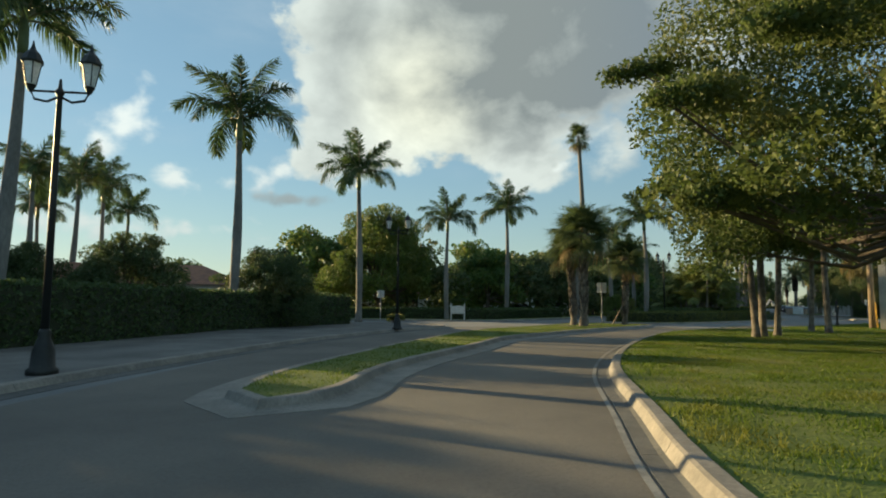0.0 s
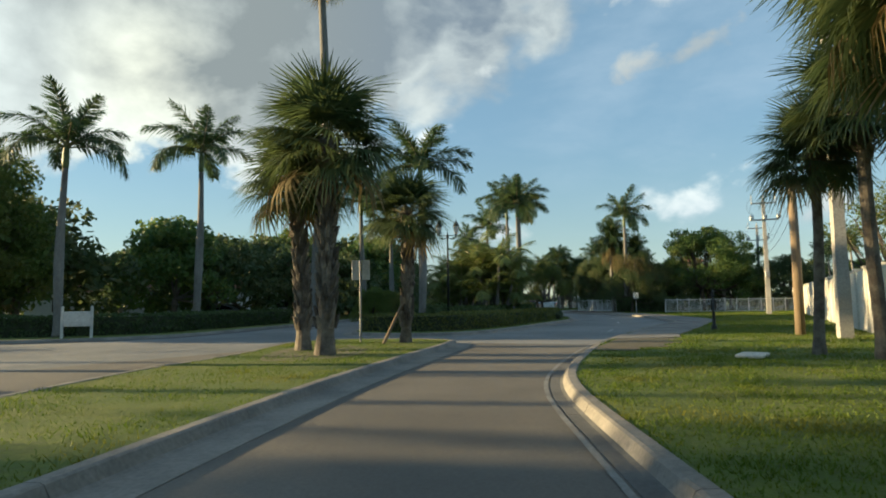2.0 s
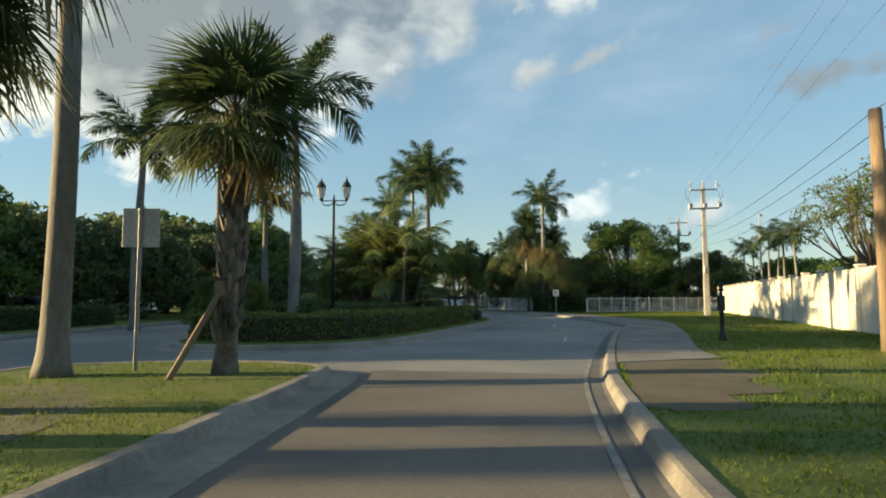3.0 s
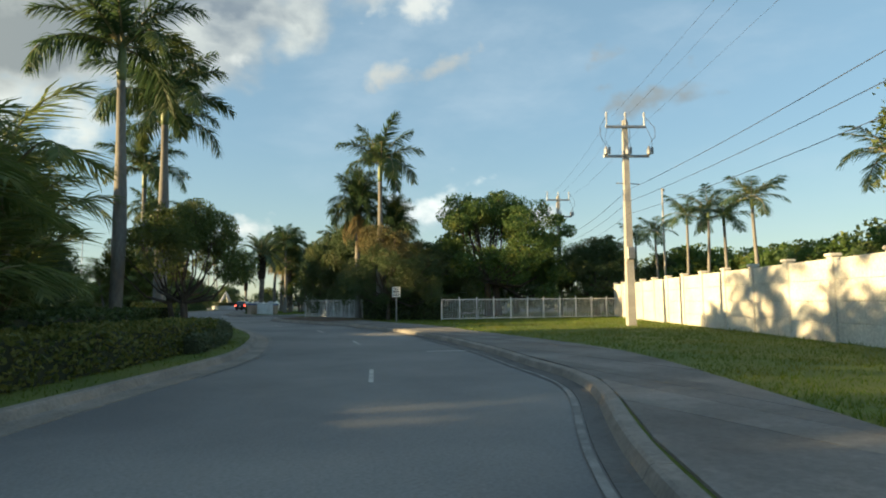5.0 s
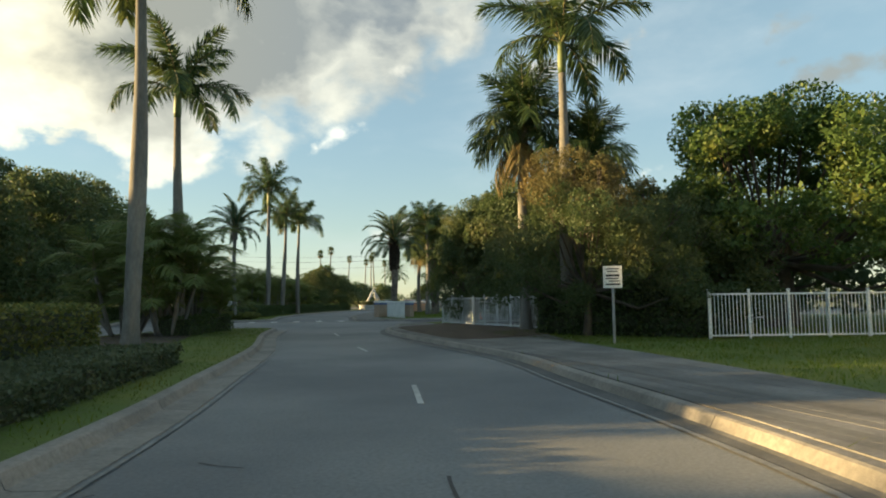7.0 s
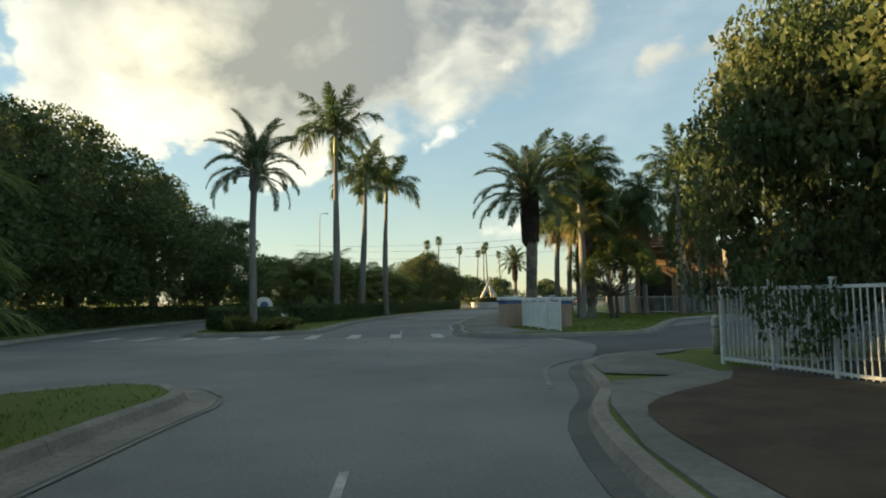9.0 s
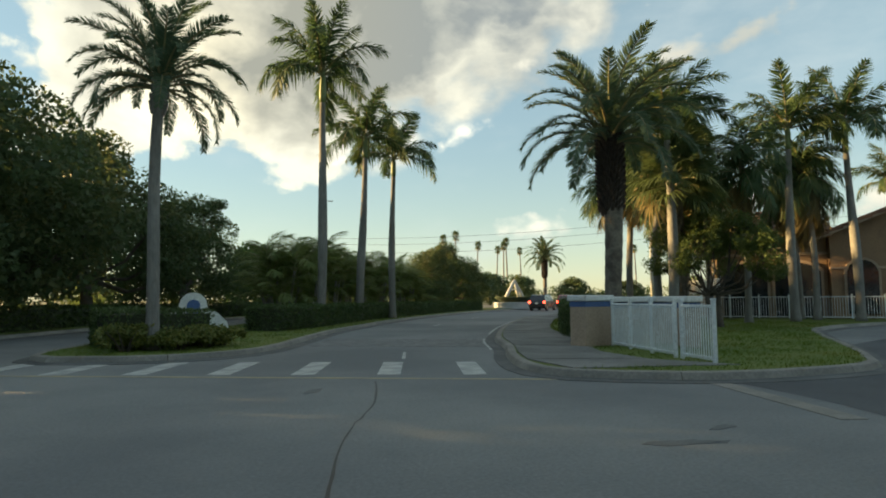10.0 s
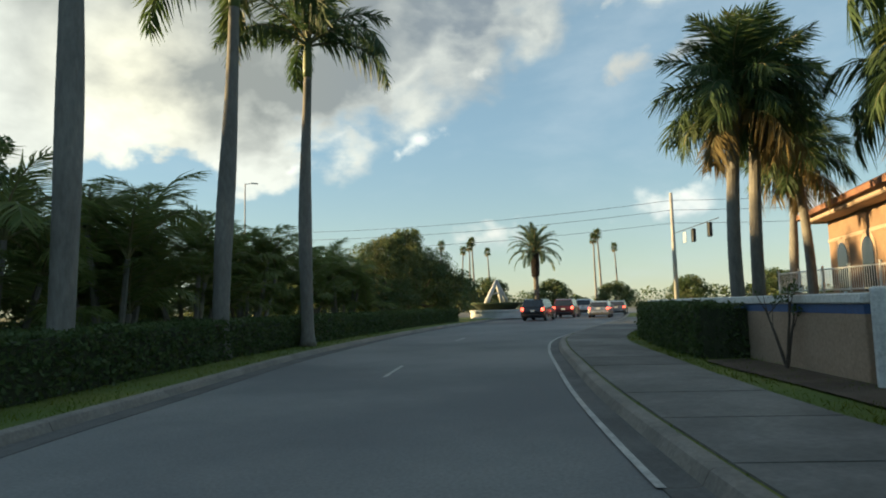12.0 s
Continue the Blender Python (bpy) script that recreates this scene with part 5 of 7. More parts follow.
# unseen trees added west of the entrance lane, so that their shade falls across it
for k, (x, y, s) in enumerate([(-25.5, 28.5, 0.95), (-21, 9, 0.9), (-25, 15.5, 1.0), (-29, 23, 1.05), (-23, 2, 1.0), (-36, 31, 1.1), (-40, 39, 1.1), (-19, -4, 0.9), (-44, 26, 1.2)]):
    plant(ROUND_FAR, x, y, 81 * k, s)
plant(MULTI, 68.5, 110.2, 47, 0.92, tall=1.1, label="small round tree on the lawn beside the car park")

# ---- hedges ----
hedge("hedge", "low dark hedge along the far side of the road", curve([(26.5, 88), (29.92, 93.08), (35.21, 99.90), (37.64, 107.42), (40.07, 116.45), (44.48, 127.48), (51.38, 140.04), (60.28, 151.61)], 1.0), 1.2, 0.95, L_HEDGE, 120, 0.075, 14)
hedge("hedge", "long dark clipped hedge beside the entrance pavement", curve([(-12.5, -12), (-12.4, 8), (-11.8, 16), (-10.9, 21), (-10.2, 28), (-7.6, 35), (-6.2, 38.4)], 1.0), 1.2, 1.75, L_HEDGE, 130, 0.07)
hedge("hedge", "dense dark undergrowth below the roadside trees", curve([(51.3, 76.4), (51.7, 74.4), (52.6, 72.4), (54.0, 70.9)], 0.5), 1.7, 1.5, L_DARK, 230, 0.075, 17, wave=0.3)
hedge("hedge", "low dark hedge along the side street", curve([(-40, 61), (-20, 57), (-4, 53.6), (2.5, 53.0), (6, 56.5), (12, 65)], 1.0), 1.0, 0.9, L_HEDGE, 150, 0.07, 4)
hedge("hedge", "low clipped hedge on the island", curve([(13.5, 49.2), (13.9, 47.9), (15.1, 47.0), (16.8, 47.2), (20.0, 49.5), (24, 53.2), (28.5, 57.5), (31.5, 61.0)], 0.8), 1.3, 0.75, L_CROTON, 300, 0.05, 5)
hedge("hedge", "higher mixed shrubs on the island", curve([(16.5, 51.2), (20.0, 52.2), (24, 56.0), (28.5, 61.0), (31.0, 65.5), (33.5, 68.5)], 0.8), 2.0, 1.0, L_HEDGE, 220, 0.06, 6)
hedge("hedge", "clipped hedge with sunlit yellow-green top on the island", curve([(32.4, 66.2), (34.5, 70.6), (36.2, 74.6)], 0.8), 1.3, 1.15, L_CROTON, 320, 0.045, 7)
hedge("hedge", "low dark tufted border plants beside the kerb", curve([(29.6, 58.2), (32.2, 62.0), (34.4, 66.0), (36.4, 70.4), (37.4, 72.8)], 0.6), 1.5, 0.42, L_BORDER, 620, 0.038, 15, wave=0.16)
hedge("hedge", "low dark hedge at the island's end", curve([(39.8, 84.2), (41.39, 87.10), (42.29, 88.13)], 0.8), 1.2, 0.7, L_HEDGE, 320, 0.045, 8)
hedge("hedge", "long dark clipped hedge on the far island", curve([(50.58, 114.73), (52.17, 116.94), (54.04, 120.46), (56.60, 125.18), (59.66, 130.01), (63.02, 135.03), (68.95, 143.28), (75.09, 150.33)], 0.8), 1.5, 0.95, L_HEDGE, 330, 0.05, 9)
hedge("hedge", "clipped hedge in front of the boundary wall", curve([(59.26, 105.20), (60.24, 107.81), (62.02, 110.62)], 0.8), 1.0, 1.05, L_HEDGE, 420, 0.045, 10)
hedge("hedge", "rounded hedge at the wall's far end", curve([(65.77, 116.65), (67.74, 119.87), (70.71, 123.90)], 0.8), 1.2, 1.1, L_HEDGE, 420, 0.045, 11)
hedge("hedge", "dark clipped hedge round the palm on the island's nose", curve([(46.12, 110.09), (46.54, 108.10), (47.25, 107.30), (47.94, 107.81), (48.34, 108.41)], 0.5), 1.1, 0.95, L_HEDGE, 420, 0.045, 16)
shrub("shrub", "dark spreading shrub round the palm's foot", 17.2, 50.6, 1.2, 1.3, L_HEDGE, 3200, 0.06, 21)
for k, (x, y, r, h) in enumerate([(46.85, 106.40, 0.8, 0.7), (48.05, 106.51, 0.8, 0.6), (49.04, 107.72, 0.6, 0.5), (48.65, 107.11, 0.7, 0.6), (-3.2, 40.5, 0.7, 0.6)]):
    shrub("shrub", "low green shrub on the island's nose" if k < 4 else "low shrub beside the palm", x, y, r, h, L_CROTON, seed=k)


# ---- distant woods ----
def distant_woods():
    r = np.random.default_rng(21)
    line = curve([(-150, -20), (-120, 60), (-70, 120), (-20, 150), (20, 175), (58.87, 202.60), (98.54, 242.93), (150, 260), (200, 220), (205, 150), (189.80, 88.67), (150, 40), (120, 0), (90, -40)], 3.0)
    blobs = []
    for p in line:
        h = 5.0 + 3.5 * noise.noise((p[0] * 0.05, p[1] * 0.05, 0.0)) + r.uniform(-0.8, 0.8)
        blobs.append((p[0] + r.uniform(-4, 4), p[1] + r.uniform(-4, 4), h * 0.45, 3.6, h / 7.2))
    vs, fs = leaf_cloud(blobs, 60000, 0.42, 22, 0.3, 0.4, 1.25)
    tagged(part("distant_woods", raw("distant_woods", vs, fs, L_DARK), None, None), "far belt of dark green trees on the horizon", "trees", "", "stuff")


distant_woods()


# ---- road markings ----
def strip(name, a, b, width, z=0.006, material=None, label="", category="road marking", group="", worn=0.0):
    a, b = Vector(a), Vector(b)
    d = (b - a).normalized()
    q = Vector((-d.y, d.x)) * width / 2
    g = Geo()
    o = [a - q, b - q, b + q, a + q]
    g.prism([(p.x, p.y) for p in o], 0.0, z)
    return tagged(g.make(name, material or M_PAINT), label, category, group, "structure")


for a, b in [((22.9, 43.6), (24.3, 45.0)), ((30.1, 51.6), (31.4, 53.1)), ((35.8, 58.8), (36.9, 60.5)), ((40.0, 66.4), (40.8, 68.0)), ((43.1, 74.6), (43.6, 76.3)), ((45.6, 82.6), (46.20, 84.40)), ((52.88, 103.45), (53.36, 104.95)), ((59.15, 119.00), (60.23, 120.91)), ((65.47, 129.05), (66.66, 130.66))]:
    strip("lane_dash", a, b, 0.08, 0.006, None, "worn white dash of the lane line on asphalt", "lane line", "lane dashes")
for k in range(9):
    c = Vector((53.55, 101.17)) + Vector((-1.44, 0.575)) * k
    d = Vector((0.31, 0.95)) * 1.1
    strip("crossing_bar", c - d, c + d, 0.42, 0.006, None, "worn white bar of the zebra crossing", "crosswalk", "zebra crossing bars")
strip("crossing_line", (55.92, 98.17), (44.68, 103.48), 0.14, 0.005, M_YELLOW, "faded yellowish line before the crossing", "road marking")
strip("concrete_strip", (56.71, 98.98), (55.45, 94.77), 0.32, 0.008, M_CONCRETE, "pale concrete strip across the driveway mouth", "road marking")
strip("stop_line", (35.2, 55.3), (36.4, 54.4), 0.12, 0.005, None, "short faded white line by the kerb", "road marking")


def edge_line(name, line, side, dist, y0, y1, width, material, label, x0=-1e9, x1=1e9):
    o = offset(line, side * dist)
    o = o[(line[:, 1] >= y0) & (line[:, 1] <= y1) & (line[:, 0] >= x0) & (line[:, 0] <= x1)]
    a, b = offset(o, width / 2), offset(o, -width / 2)
    n = len(o)
    me = raw(name, np.vstack([np.c_[a, np.full(n, 0.017)], np.c_[b, np.full(n, 0.017)]]), [(n + i, n + i + 1, i + 1, i) for i in range(n - 1)], material)
    tagged(part(name, me, None, None), label, "road marking", "", "structure")


edge_line("edge_line_near", KERB_RIGHT, 1, 0.50, -10, 39.9, 0.07, M_WORN, "worn pale line along the right-hand gutter", 0, 24)
edge_line("edge_line_mid", KERB_RIGHT, 1, 0.50, 40.6, 80, 0.08, M_WORN, "worn white edge line beside the kerb")
edge_line("edge_line_corner", KERB_RIGHT, 1, 0.85, 86.6, 91.6, 0.07, M_WORN, "pale line round the driveway corner", 49, 58)
edge_line("edge_line_far", KERB_FAR, 1, 0.56, 103.7, 108.5, 0.075, M_PAINT, "white edge line beside the kerb", 54, 60)
edge_line("edge_line_bend", KERB_FAR, 1, 0.51, 110.7, 129.5, 0.075, M_PAINT, "white edge line round the bend", 58, 74)
edge_line("edge_line_left", ISLAND, -1, 0.70, 53, 90.5, 0.04, M_WORN, "thin pale joint line beside the island gutter", 28, 46)


def crack(points, seed):
    """A dark sealed crack wandering along the road."""
    r = np.random.default_rng(seed)
    o = curve(points, 0.25)
    o = o + np.cumsum(r.normal(0, 0.012, o.shape), 0)
    w = 0.008 + 0.010 * r.random(len(o))
    a, b = offset(o, 1.0) - o, 0
    n = len(o)
    me = raw("crack", np.vstack([np.c_[o + a * w[:, None], np.full(n, 0.0035)], np.c_[o - a * w[:, None], np.full(n, 0.0035)]]), [(n + i, n + i + 1, i + 1, i) for i in range(n - 1)], M_BLACK)
    tagged(part("road_crack", me, None, None), "thin dark crack in the asphalt", "road crack", "", "structure")


crack([(37.0, 60.9), (37.8, 62.0), (38.5, 63.4)], 1)
crack([(37.0, 64.9), (37.3, 64.5)], 6)
crack([(36.4, 62.4), (36.7, 62.9)], 7)
crack([(49.36, 93.52), (49.94, 95.92), (50.72, 97.93), (51.31, 99.94)], 2)


def stain(x, y, w, h, turn, seed):
    """A dark oil stain on the asphalt, with an uneven edge."""
    q = random.Random(seed)
    c, s = math.cos(radians(turn)), math.sin(radians(turn))
    o = []
    for i in range(22):
        a, k = i * math.tau / 22, q.uniform(0.65, 1.15)
        u, v = math.cos(a) * w / 2 * k, math.sin(a) * h / 2 * k
        o.append((x + u * c - v * s, y + u * s + v * c))
    tagged(Geo().prism(o, 0.0, 0.0045).make("oil_stain", M_OILED), "dark oil stain on the asphalt", "stain", "", "structure")


for k, (x, y, w, h, turn) in enumerate([(52.9, 94.6, 0.9, 0.22, -12), (53.8, 95.0, 0.45, 0.16, 10), (51.4, 92.6, 0.5, 0.2, 30), (36.9, 62.2, 0.35, 0.12, 40), (36.0, 64.4, 0.45, 0.10, 5), (50.2, 99.2, 0.6, 0.2, 60)]):
    stain(x, y, w, h, turn, 70 + k)


# ---- pavements ----
def slabs(name, label, inner, outer, count, z=0.157, gap=0.02):
    """A pavement of concrete slabs between two lines, each slab a piece of its own."""
    root = thing(name, label, "pavement", kind="structure")

    def even(line):
        run = np.concatenate([[0], np.cumsum(np.linalg.norm(np.diff(line, axis=0), axis=1))])
        t = np.linspace(0, run[-1], count + 1)
        return np.stack([np.interp(t, run, line[:, 0]), np.interp(t, run, line[:, 1])], 1)
    a, b = even(inner), even(outer)
    for i in range(count):
        o = [a[i], a[i + 1], b[i + 1], b[i]]
        c = sum(o) / 4
        o = [p + (c - p) / np.hypot(*(c - p)) * gap for p in o]
        g = Geo()
        lift = random.uniform(-0.004, 0.004)
        g.prism([tuple(p) for p in o][::-1], 0.05, z + lift)
        g.make("slab", M_WALK, root)
    return root


def span(line, y0, y1, x0=-1e9, x1=1e9):
    return line[(line[:, 1] >= y0) & (line[:, 1] <= y1) & (line[:, 0] >= x0) & (line[:, 0] <= x1)]


WALK_OUT = curve([(20.3, 36.6), (21.5, 37.9), (25, 40.6), (28.5, 43.3), (34.9, 48.6), (37.4, 51.4), (40, 55.6), (42.6, 60.2), (44.1, 62.4), (46.4, 67.4), (48.2, 72.3), (48.9, 76.4), (49.9, 82.5), (51.28, 84.58), (52.42, 86.14)])
slabs("pavement_right", "grey concrete footpath slabs beside the kerb", offset(span(KERB_RIGHT, 36.9, 87.5, 14), -0.03), WALK_OUT, 46)
patch("pavement_corner", np.vstack([offset(span(KERB_RIGHT, 87.6, 91.3, 49.5, 55.6), -0.03), [(54.99, 90.17), (54.09, 89.96), (53.69, 89.36), (53.30, 88.05), (52.62, 86.45)]]), 0.156, M_WALK, 1.0, 0.0, "grey concrete corner of the footpath", category="pavement")
FAR_EDGE = offset(span(KERB_FAR[np.argmin(KERB_FAR[:, 0]) - 1:], 98.4, 145.5), -0.03)
WALK_FAR = curve([(57.72, 98.49), (56.91, 99.78), (57.09, 101.98), (58.27, 104.39), (59.94, 108.01), (61.51, 111.62), (64.77, 117.05), (69.11, 123.58), (75.46, 129.93), (82.41, 136.79), (89.35, 143.85)])
slabs("pavement_far", "grey concrete footpath slabs on the bend", FAR_EDGE, WALK_FAR, 32)


# ---- street furniture ----
def street_lamp(x, y, turn):
    root = thing("street_lamp", "black iron street lamp with two lanterns", "street lamp", "twin lantern street lamps", pose(x, y, 0.12, 0, 0, turn))
    g = Geo()
    g.lathe([(0.24, 0), (0.24, 0.10), (0.19, 0.14), (0.17, 0.40), (0.12, 0.55), (0.09, 0.62), (0.10, 0.70), (0.075, 0.76)], n=14)
    g.make("base", M_IRON, root, "fluted flared base", True)
    g = Geo()
    g.lathe([(0.065, 0.74), (0.055, 3.0), (0.045, 4.72), (0.07, 4.76), (0.07, 4.82), (0.035, 4.86), (0.02, 5.02)], n=12)
    g.make("post", M_IRON, root, "", True)
    for s in (-1, 1):
        g = Geo()
        g.tube([(0, 0, 4.72), (s * 0.20, 0, 4.62), (s * 0.40, 0, 4.66), (s * 0.47, 0, 4.80)], 0.022, 6)
        g.tube([(0, 0, 4.80), (s * 0.47, 0, 4.80)], 0.020, 6)
        arm = g.make("arm", M_IRON, root)
        g = Geo()
        g.lathe([(0.05, 0), (0.09, 0.04), (0.15, 0.40)], (s * 0.47, 0, 4.88), 6)
        g.make("lantern_glass", M_GLASS, arm, "frosted lantern glass")
        g = Geo()
        g.lathe([(0.03, -0.10), (0.06, -0.04), (0.09, 0.02)], (s * 0.47, 0, 4.88), 8)
        g.lathe([(0.17, 0.40), (0.18, 0.43), (0.12, 0.56), (0.05, 0.64), (0.03, 0.70), (0.008, 0.80)], (s * 0.47, 0, 4.88), 8)
        for i in range(6):
            a = i * math.pi / 3
            g.tube([(s * 0.47 + 0.09 * math.cos(a), 0.09 * math.sin(a), 4.92), (s * 0.47 + 0.155 * math.cos(a), 0.155 * math.sin(a), 5.28)], 0.010, 4)
        g.make("lantern_frame", M_IRON, arm)
    return root


street_lamp(-6.6, 10.3, 8)
street_lamp(-2.2, 29.9, -8)
street_lamp(18.0, 50.3, -38)


def sign_post(x, y, turn, h, w, sh, face, label, bars=(), post=0.03, back=None):
    root = thing("road_sign", label, "road sign", "", pose(x, y, 0.1, 0, 0, turn))
    g = Geo()
    g.box((0, 0.02, h / 2), (post * 2, post * 1.2, h), 0.006)
    g.make("post", M_STEEL if post < 0.04 else M_WOODPOLE, root)
    g = Geo()
    g.box((0, -0.015, h - sh / 2), (w, 0.012, sh), 0.004)
    plate = g.make("plate", face, root)
    for bx, bz, bw, bh in bars:
        g = Geo()
        g.box((bx, -0.023, h - sh / 2 + bz), (bw, 0.004, bh))
        g.make("print_bar", M_BLACK, plate)
    return root


sign_post(48.75, 71.1, -42, 2.12, 0.50, 0.60, M_SIGNW, "small white notice sign with black lines on a slim post", [(0, 0.22, 0.34, 0.03), (0, 0.15, 0.28, 0.03), (0, 0.04, 0.36, 0.055), (-0.02, -0.04, 0.34, 0.03), (0.04, -0.11, 0.28, 0.025), (0, -0.20, 0.38, 0.045)], 0.035)
sign_post(10.5, 40.9, 150, 2.75, 0.62, 0.66, M_SIGNBACK, "grey back of a square road sign on a steel post")
sign_post(-4.8, 47.6, 170, 2.3, 0.55, 0.55, M_SIGNBACK, "pale back of a road sign beside the palm")


def notice_board(x, y, turn):
    root = thing("notice_board", "white painted wooden board on two posts", "sign", "", pose(x, y, 0.12, 0, 0, turn))
    for s in (-1, 1):
        g = Geo()
        g.box((s * 0.55, 0, 0.62), (0.10, 0.10, 1.25), 0.012)
        g.lathe([(0.06, 0), (0.07, 0.04), (0.02, 0.10)], (s * 0.55, 0, 1.24), 8)
        g.make("post", M_WOODW, root)
    g = Geo()
    g.box((0, 0, 0.80), (1.0, 0.05, 0.62), 0.012)
    g.make("board", M_WOODW, root)


notice_board(1.2, 50.4, -10)


def marker_post(x, y):
    root = thing("marker_post", "ornamental dark post with a flat panel and finial", "post", "", pose(x, y, 0.13, 0, 0, 40))
    g = Geo()
    g.lathe([(0.13, 0), (0.14, 0.06), (0.10, 0.10), (0.11, 0.16), (0.07, 0.22), (0.06, 0.75), (0.075, 0.78), (0.05, 0.82), (0.045, 1.40)], n=12)
    g.make("post", M_IRON, root, "", True)
    g = Geo()
    g.box((0.05, 0, 1.05), (0.08, 0.20, 0.42), 0.01)
    g.make("panel", M_IRON, root)
    g = Geo()
    g.lathe([(0.05, 1.38), (0.085, 1.44), (0.05, 1.48), (0.075, 1.54), (0.045, 1.60), (0.01, 1.68)], n=10)
    g.make("finial", M_IRON, root, "", True)


marker_post(25.3, 39.8)


def insulator(g, p):
    g.lathe([(0.03, 0), (0.06, 0.03), (0.035, 0.06), (0.06, 0.09), (0.035, 0.12), (0.055, 0.15), (0.02, 0.2)], p, 8)


def utility_pole(x, y, turn, h, label, arms=True, lean=0.0):
    root = thing("utility_pole", label, "utility pole", "", pose(x, y, 0.0, 0, lean, turn))
    g = Geo()
    g.add([(sx * w, sy * w, z) for z, w in ((0, 0.19), (h, 0.105)) for sx, sy in ((-1, -1), (1, -1), (1, 1), (-1, 1))], [(0, 1, 5, 4), (1, 2, 6, 5), (2, 3, 7, 6), (3, 0, 4, 7), (4, 5, 6, 7), (3, 2, 1, 0)])
    g.make("pole", M_POLE, root, "square tapered concrete pole")
    for z, w in ((h - 0.35, 1.9), (h - 1.75, 2.15)) if arms else ():
        g = Geo()
        g.box((0, -0.13, z), (w, 0.10, 0.12), 0.012)
        arm = g.make("crossarm", M_STEEL, root)
        for s in (-0.94, 0.0, 0.94):
            g = Geo()
            if z > h - 1:
                # an upright bracket carries the line insulator
                g.tube([(s * w / 2, -0.13, z), (s * w / 2, -0.13, z + 0.50)], 0.030, 6)
                insulator(g, (s * w / 2, -0.13, z + 0.50))
                g.make("insulator", M_STONE, arm)
            else:
                g.lathe([(0.07, 0), (0.11, 0.04), (0.11, 0.24), (0.08, 0.30), (0.04, 0.42)], (s * w / 2, -0.30, z + 0.02), 10)
                g.box((s * w / 2 + 0.18, -0.24, z + 0.24), (0.10, 0.10, 0.34), 0.02)
                g.make("fuse_cutout", M_STEEL, arm)
                g = Geo()
                out = s if s else 0.35
                g.tube([(s * w / 2, -0.30, z + 0.46), (s * w / 2 + 0.28 * out, -0.42, z + 0.85), (s * w / 2 + 0.30 * out, -0.36, z + 1.30), (s * w / 2 * 0.93, -0.15, z + 1.85)], 0.012, 5)
                g.tube([(s * w / 2 + 0.18, -0.24, z + 0.41), (s * w / 2 + 0.10 * out, -0.46, z + 0.70), (s * w / 2 - 0.1 * out, -0.30, z + 1.35)], 0.010, 5)
                g.make("jumper_wire", M_WIRE, arm)
    if arms:
        g = Geo()
        g.box((0, -0.24, 3.45), (0.34, 0.22, 0.55), 0.02)
        g.make("meter_box", M_STEEL, root)
        g = Geo()
        g.tube([(-0.5, 0, h - 3.0), (0.6, 0, h - 3.05)], 0.022, 6)
        g.make("bracket", M_STEEL, root)
    return root


utility_pole(50.1, 56.75, -45, 9.75, "tall square concrete pole with crossarms and fuses")
utility_pole(67.0, 71.1, -45, 9.95, "distant concrete pole with crossarms")
utility_pole(23.8, 33.4, -40, 10.5, "tall pale concrete pole beside the wall", False)


def wood_post(x, y, h):
    root = thing("wooden_pole", "weathered wooden pole with a yellow guard on its stay", "utility pole", "", pose(x, y, 0.0))
    g = Geo()
    g.tube([(0, 0, 0), (0.02, 0, h * 0.5), (0, 0.01, h)], [0.165, 0.15, 0.135], 12)
    g.make("pole", M_WOODPOLE, root, "", True)
    g = Geo()
    g.tube([(0.55, 0.35, 0.1), (0.06, 0.04, h - 0.4)], 0.012, 5)
    g.make("stay_wire", M_STEEL, root)
    g = Geo()
    g.tube([(0.55, 0.35, 0.1), (0.40, 0.255, 1.65)], 0.04, 8)
    g.make("guard", M_GUARD, root, "yellow plastic stay guard")


wood_post(24.5, 35.4, 5.5)


def cable(a, b, sag, name="overhead_cable", r=0.006):
    a, b = Vector(a), Vector(b)
    g = Geo()
    g.tube([a.lerp(b, u) - Vector((0, 0, sag * 4 * u * (1 - u))) for u in np.linspace(0, 1, 14)], r, 4, False)
    tagged(g.make(name, M_WIRE), "thin black overhead cable between poles", "cable", "overhead cables")


for o, z in ((-0.9, 9.6), (-0.2, 9.65), (0.9, 9.6)):
    dx, dy = o * 0.71, -o * 0.71
    cable((50.1 + dx, 56.75 + dy, z), (67.0 + dx, 71.1 + dy, 9.8), 0.35, r=0.004)
    cable((50.1 + dx, 56.75 + dy, z), (12 + dx, 22 + dy, 11.5), 0.6, r=0.004)
for o, z in ((0.0, 6.4), (0.15, 5.9), (0.1, 5.3)):
    cable((50.1 + o, 56.75, z), (24.5, 35.4, z - 0.9), 0.35, r=0.009)
    cable((50.1 + o, 56.75, z), (67.0, 71.1, z), 0.35, r=0.009)
    cable((24.5, 35.4, z - 0.9), (6.0, 14.0, z + 1.0), 0.4, r=0.009)
for z in (10.5, 9.6, 8.4):
    cable((97.70, 149.82, z), (60.99, 187.62, z + 0.5), 0.9, r=0.02)
    cable((97.70, 149.82, z), (129.56, 118.18, z + 0.5), 0.9, r=0.02)


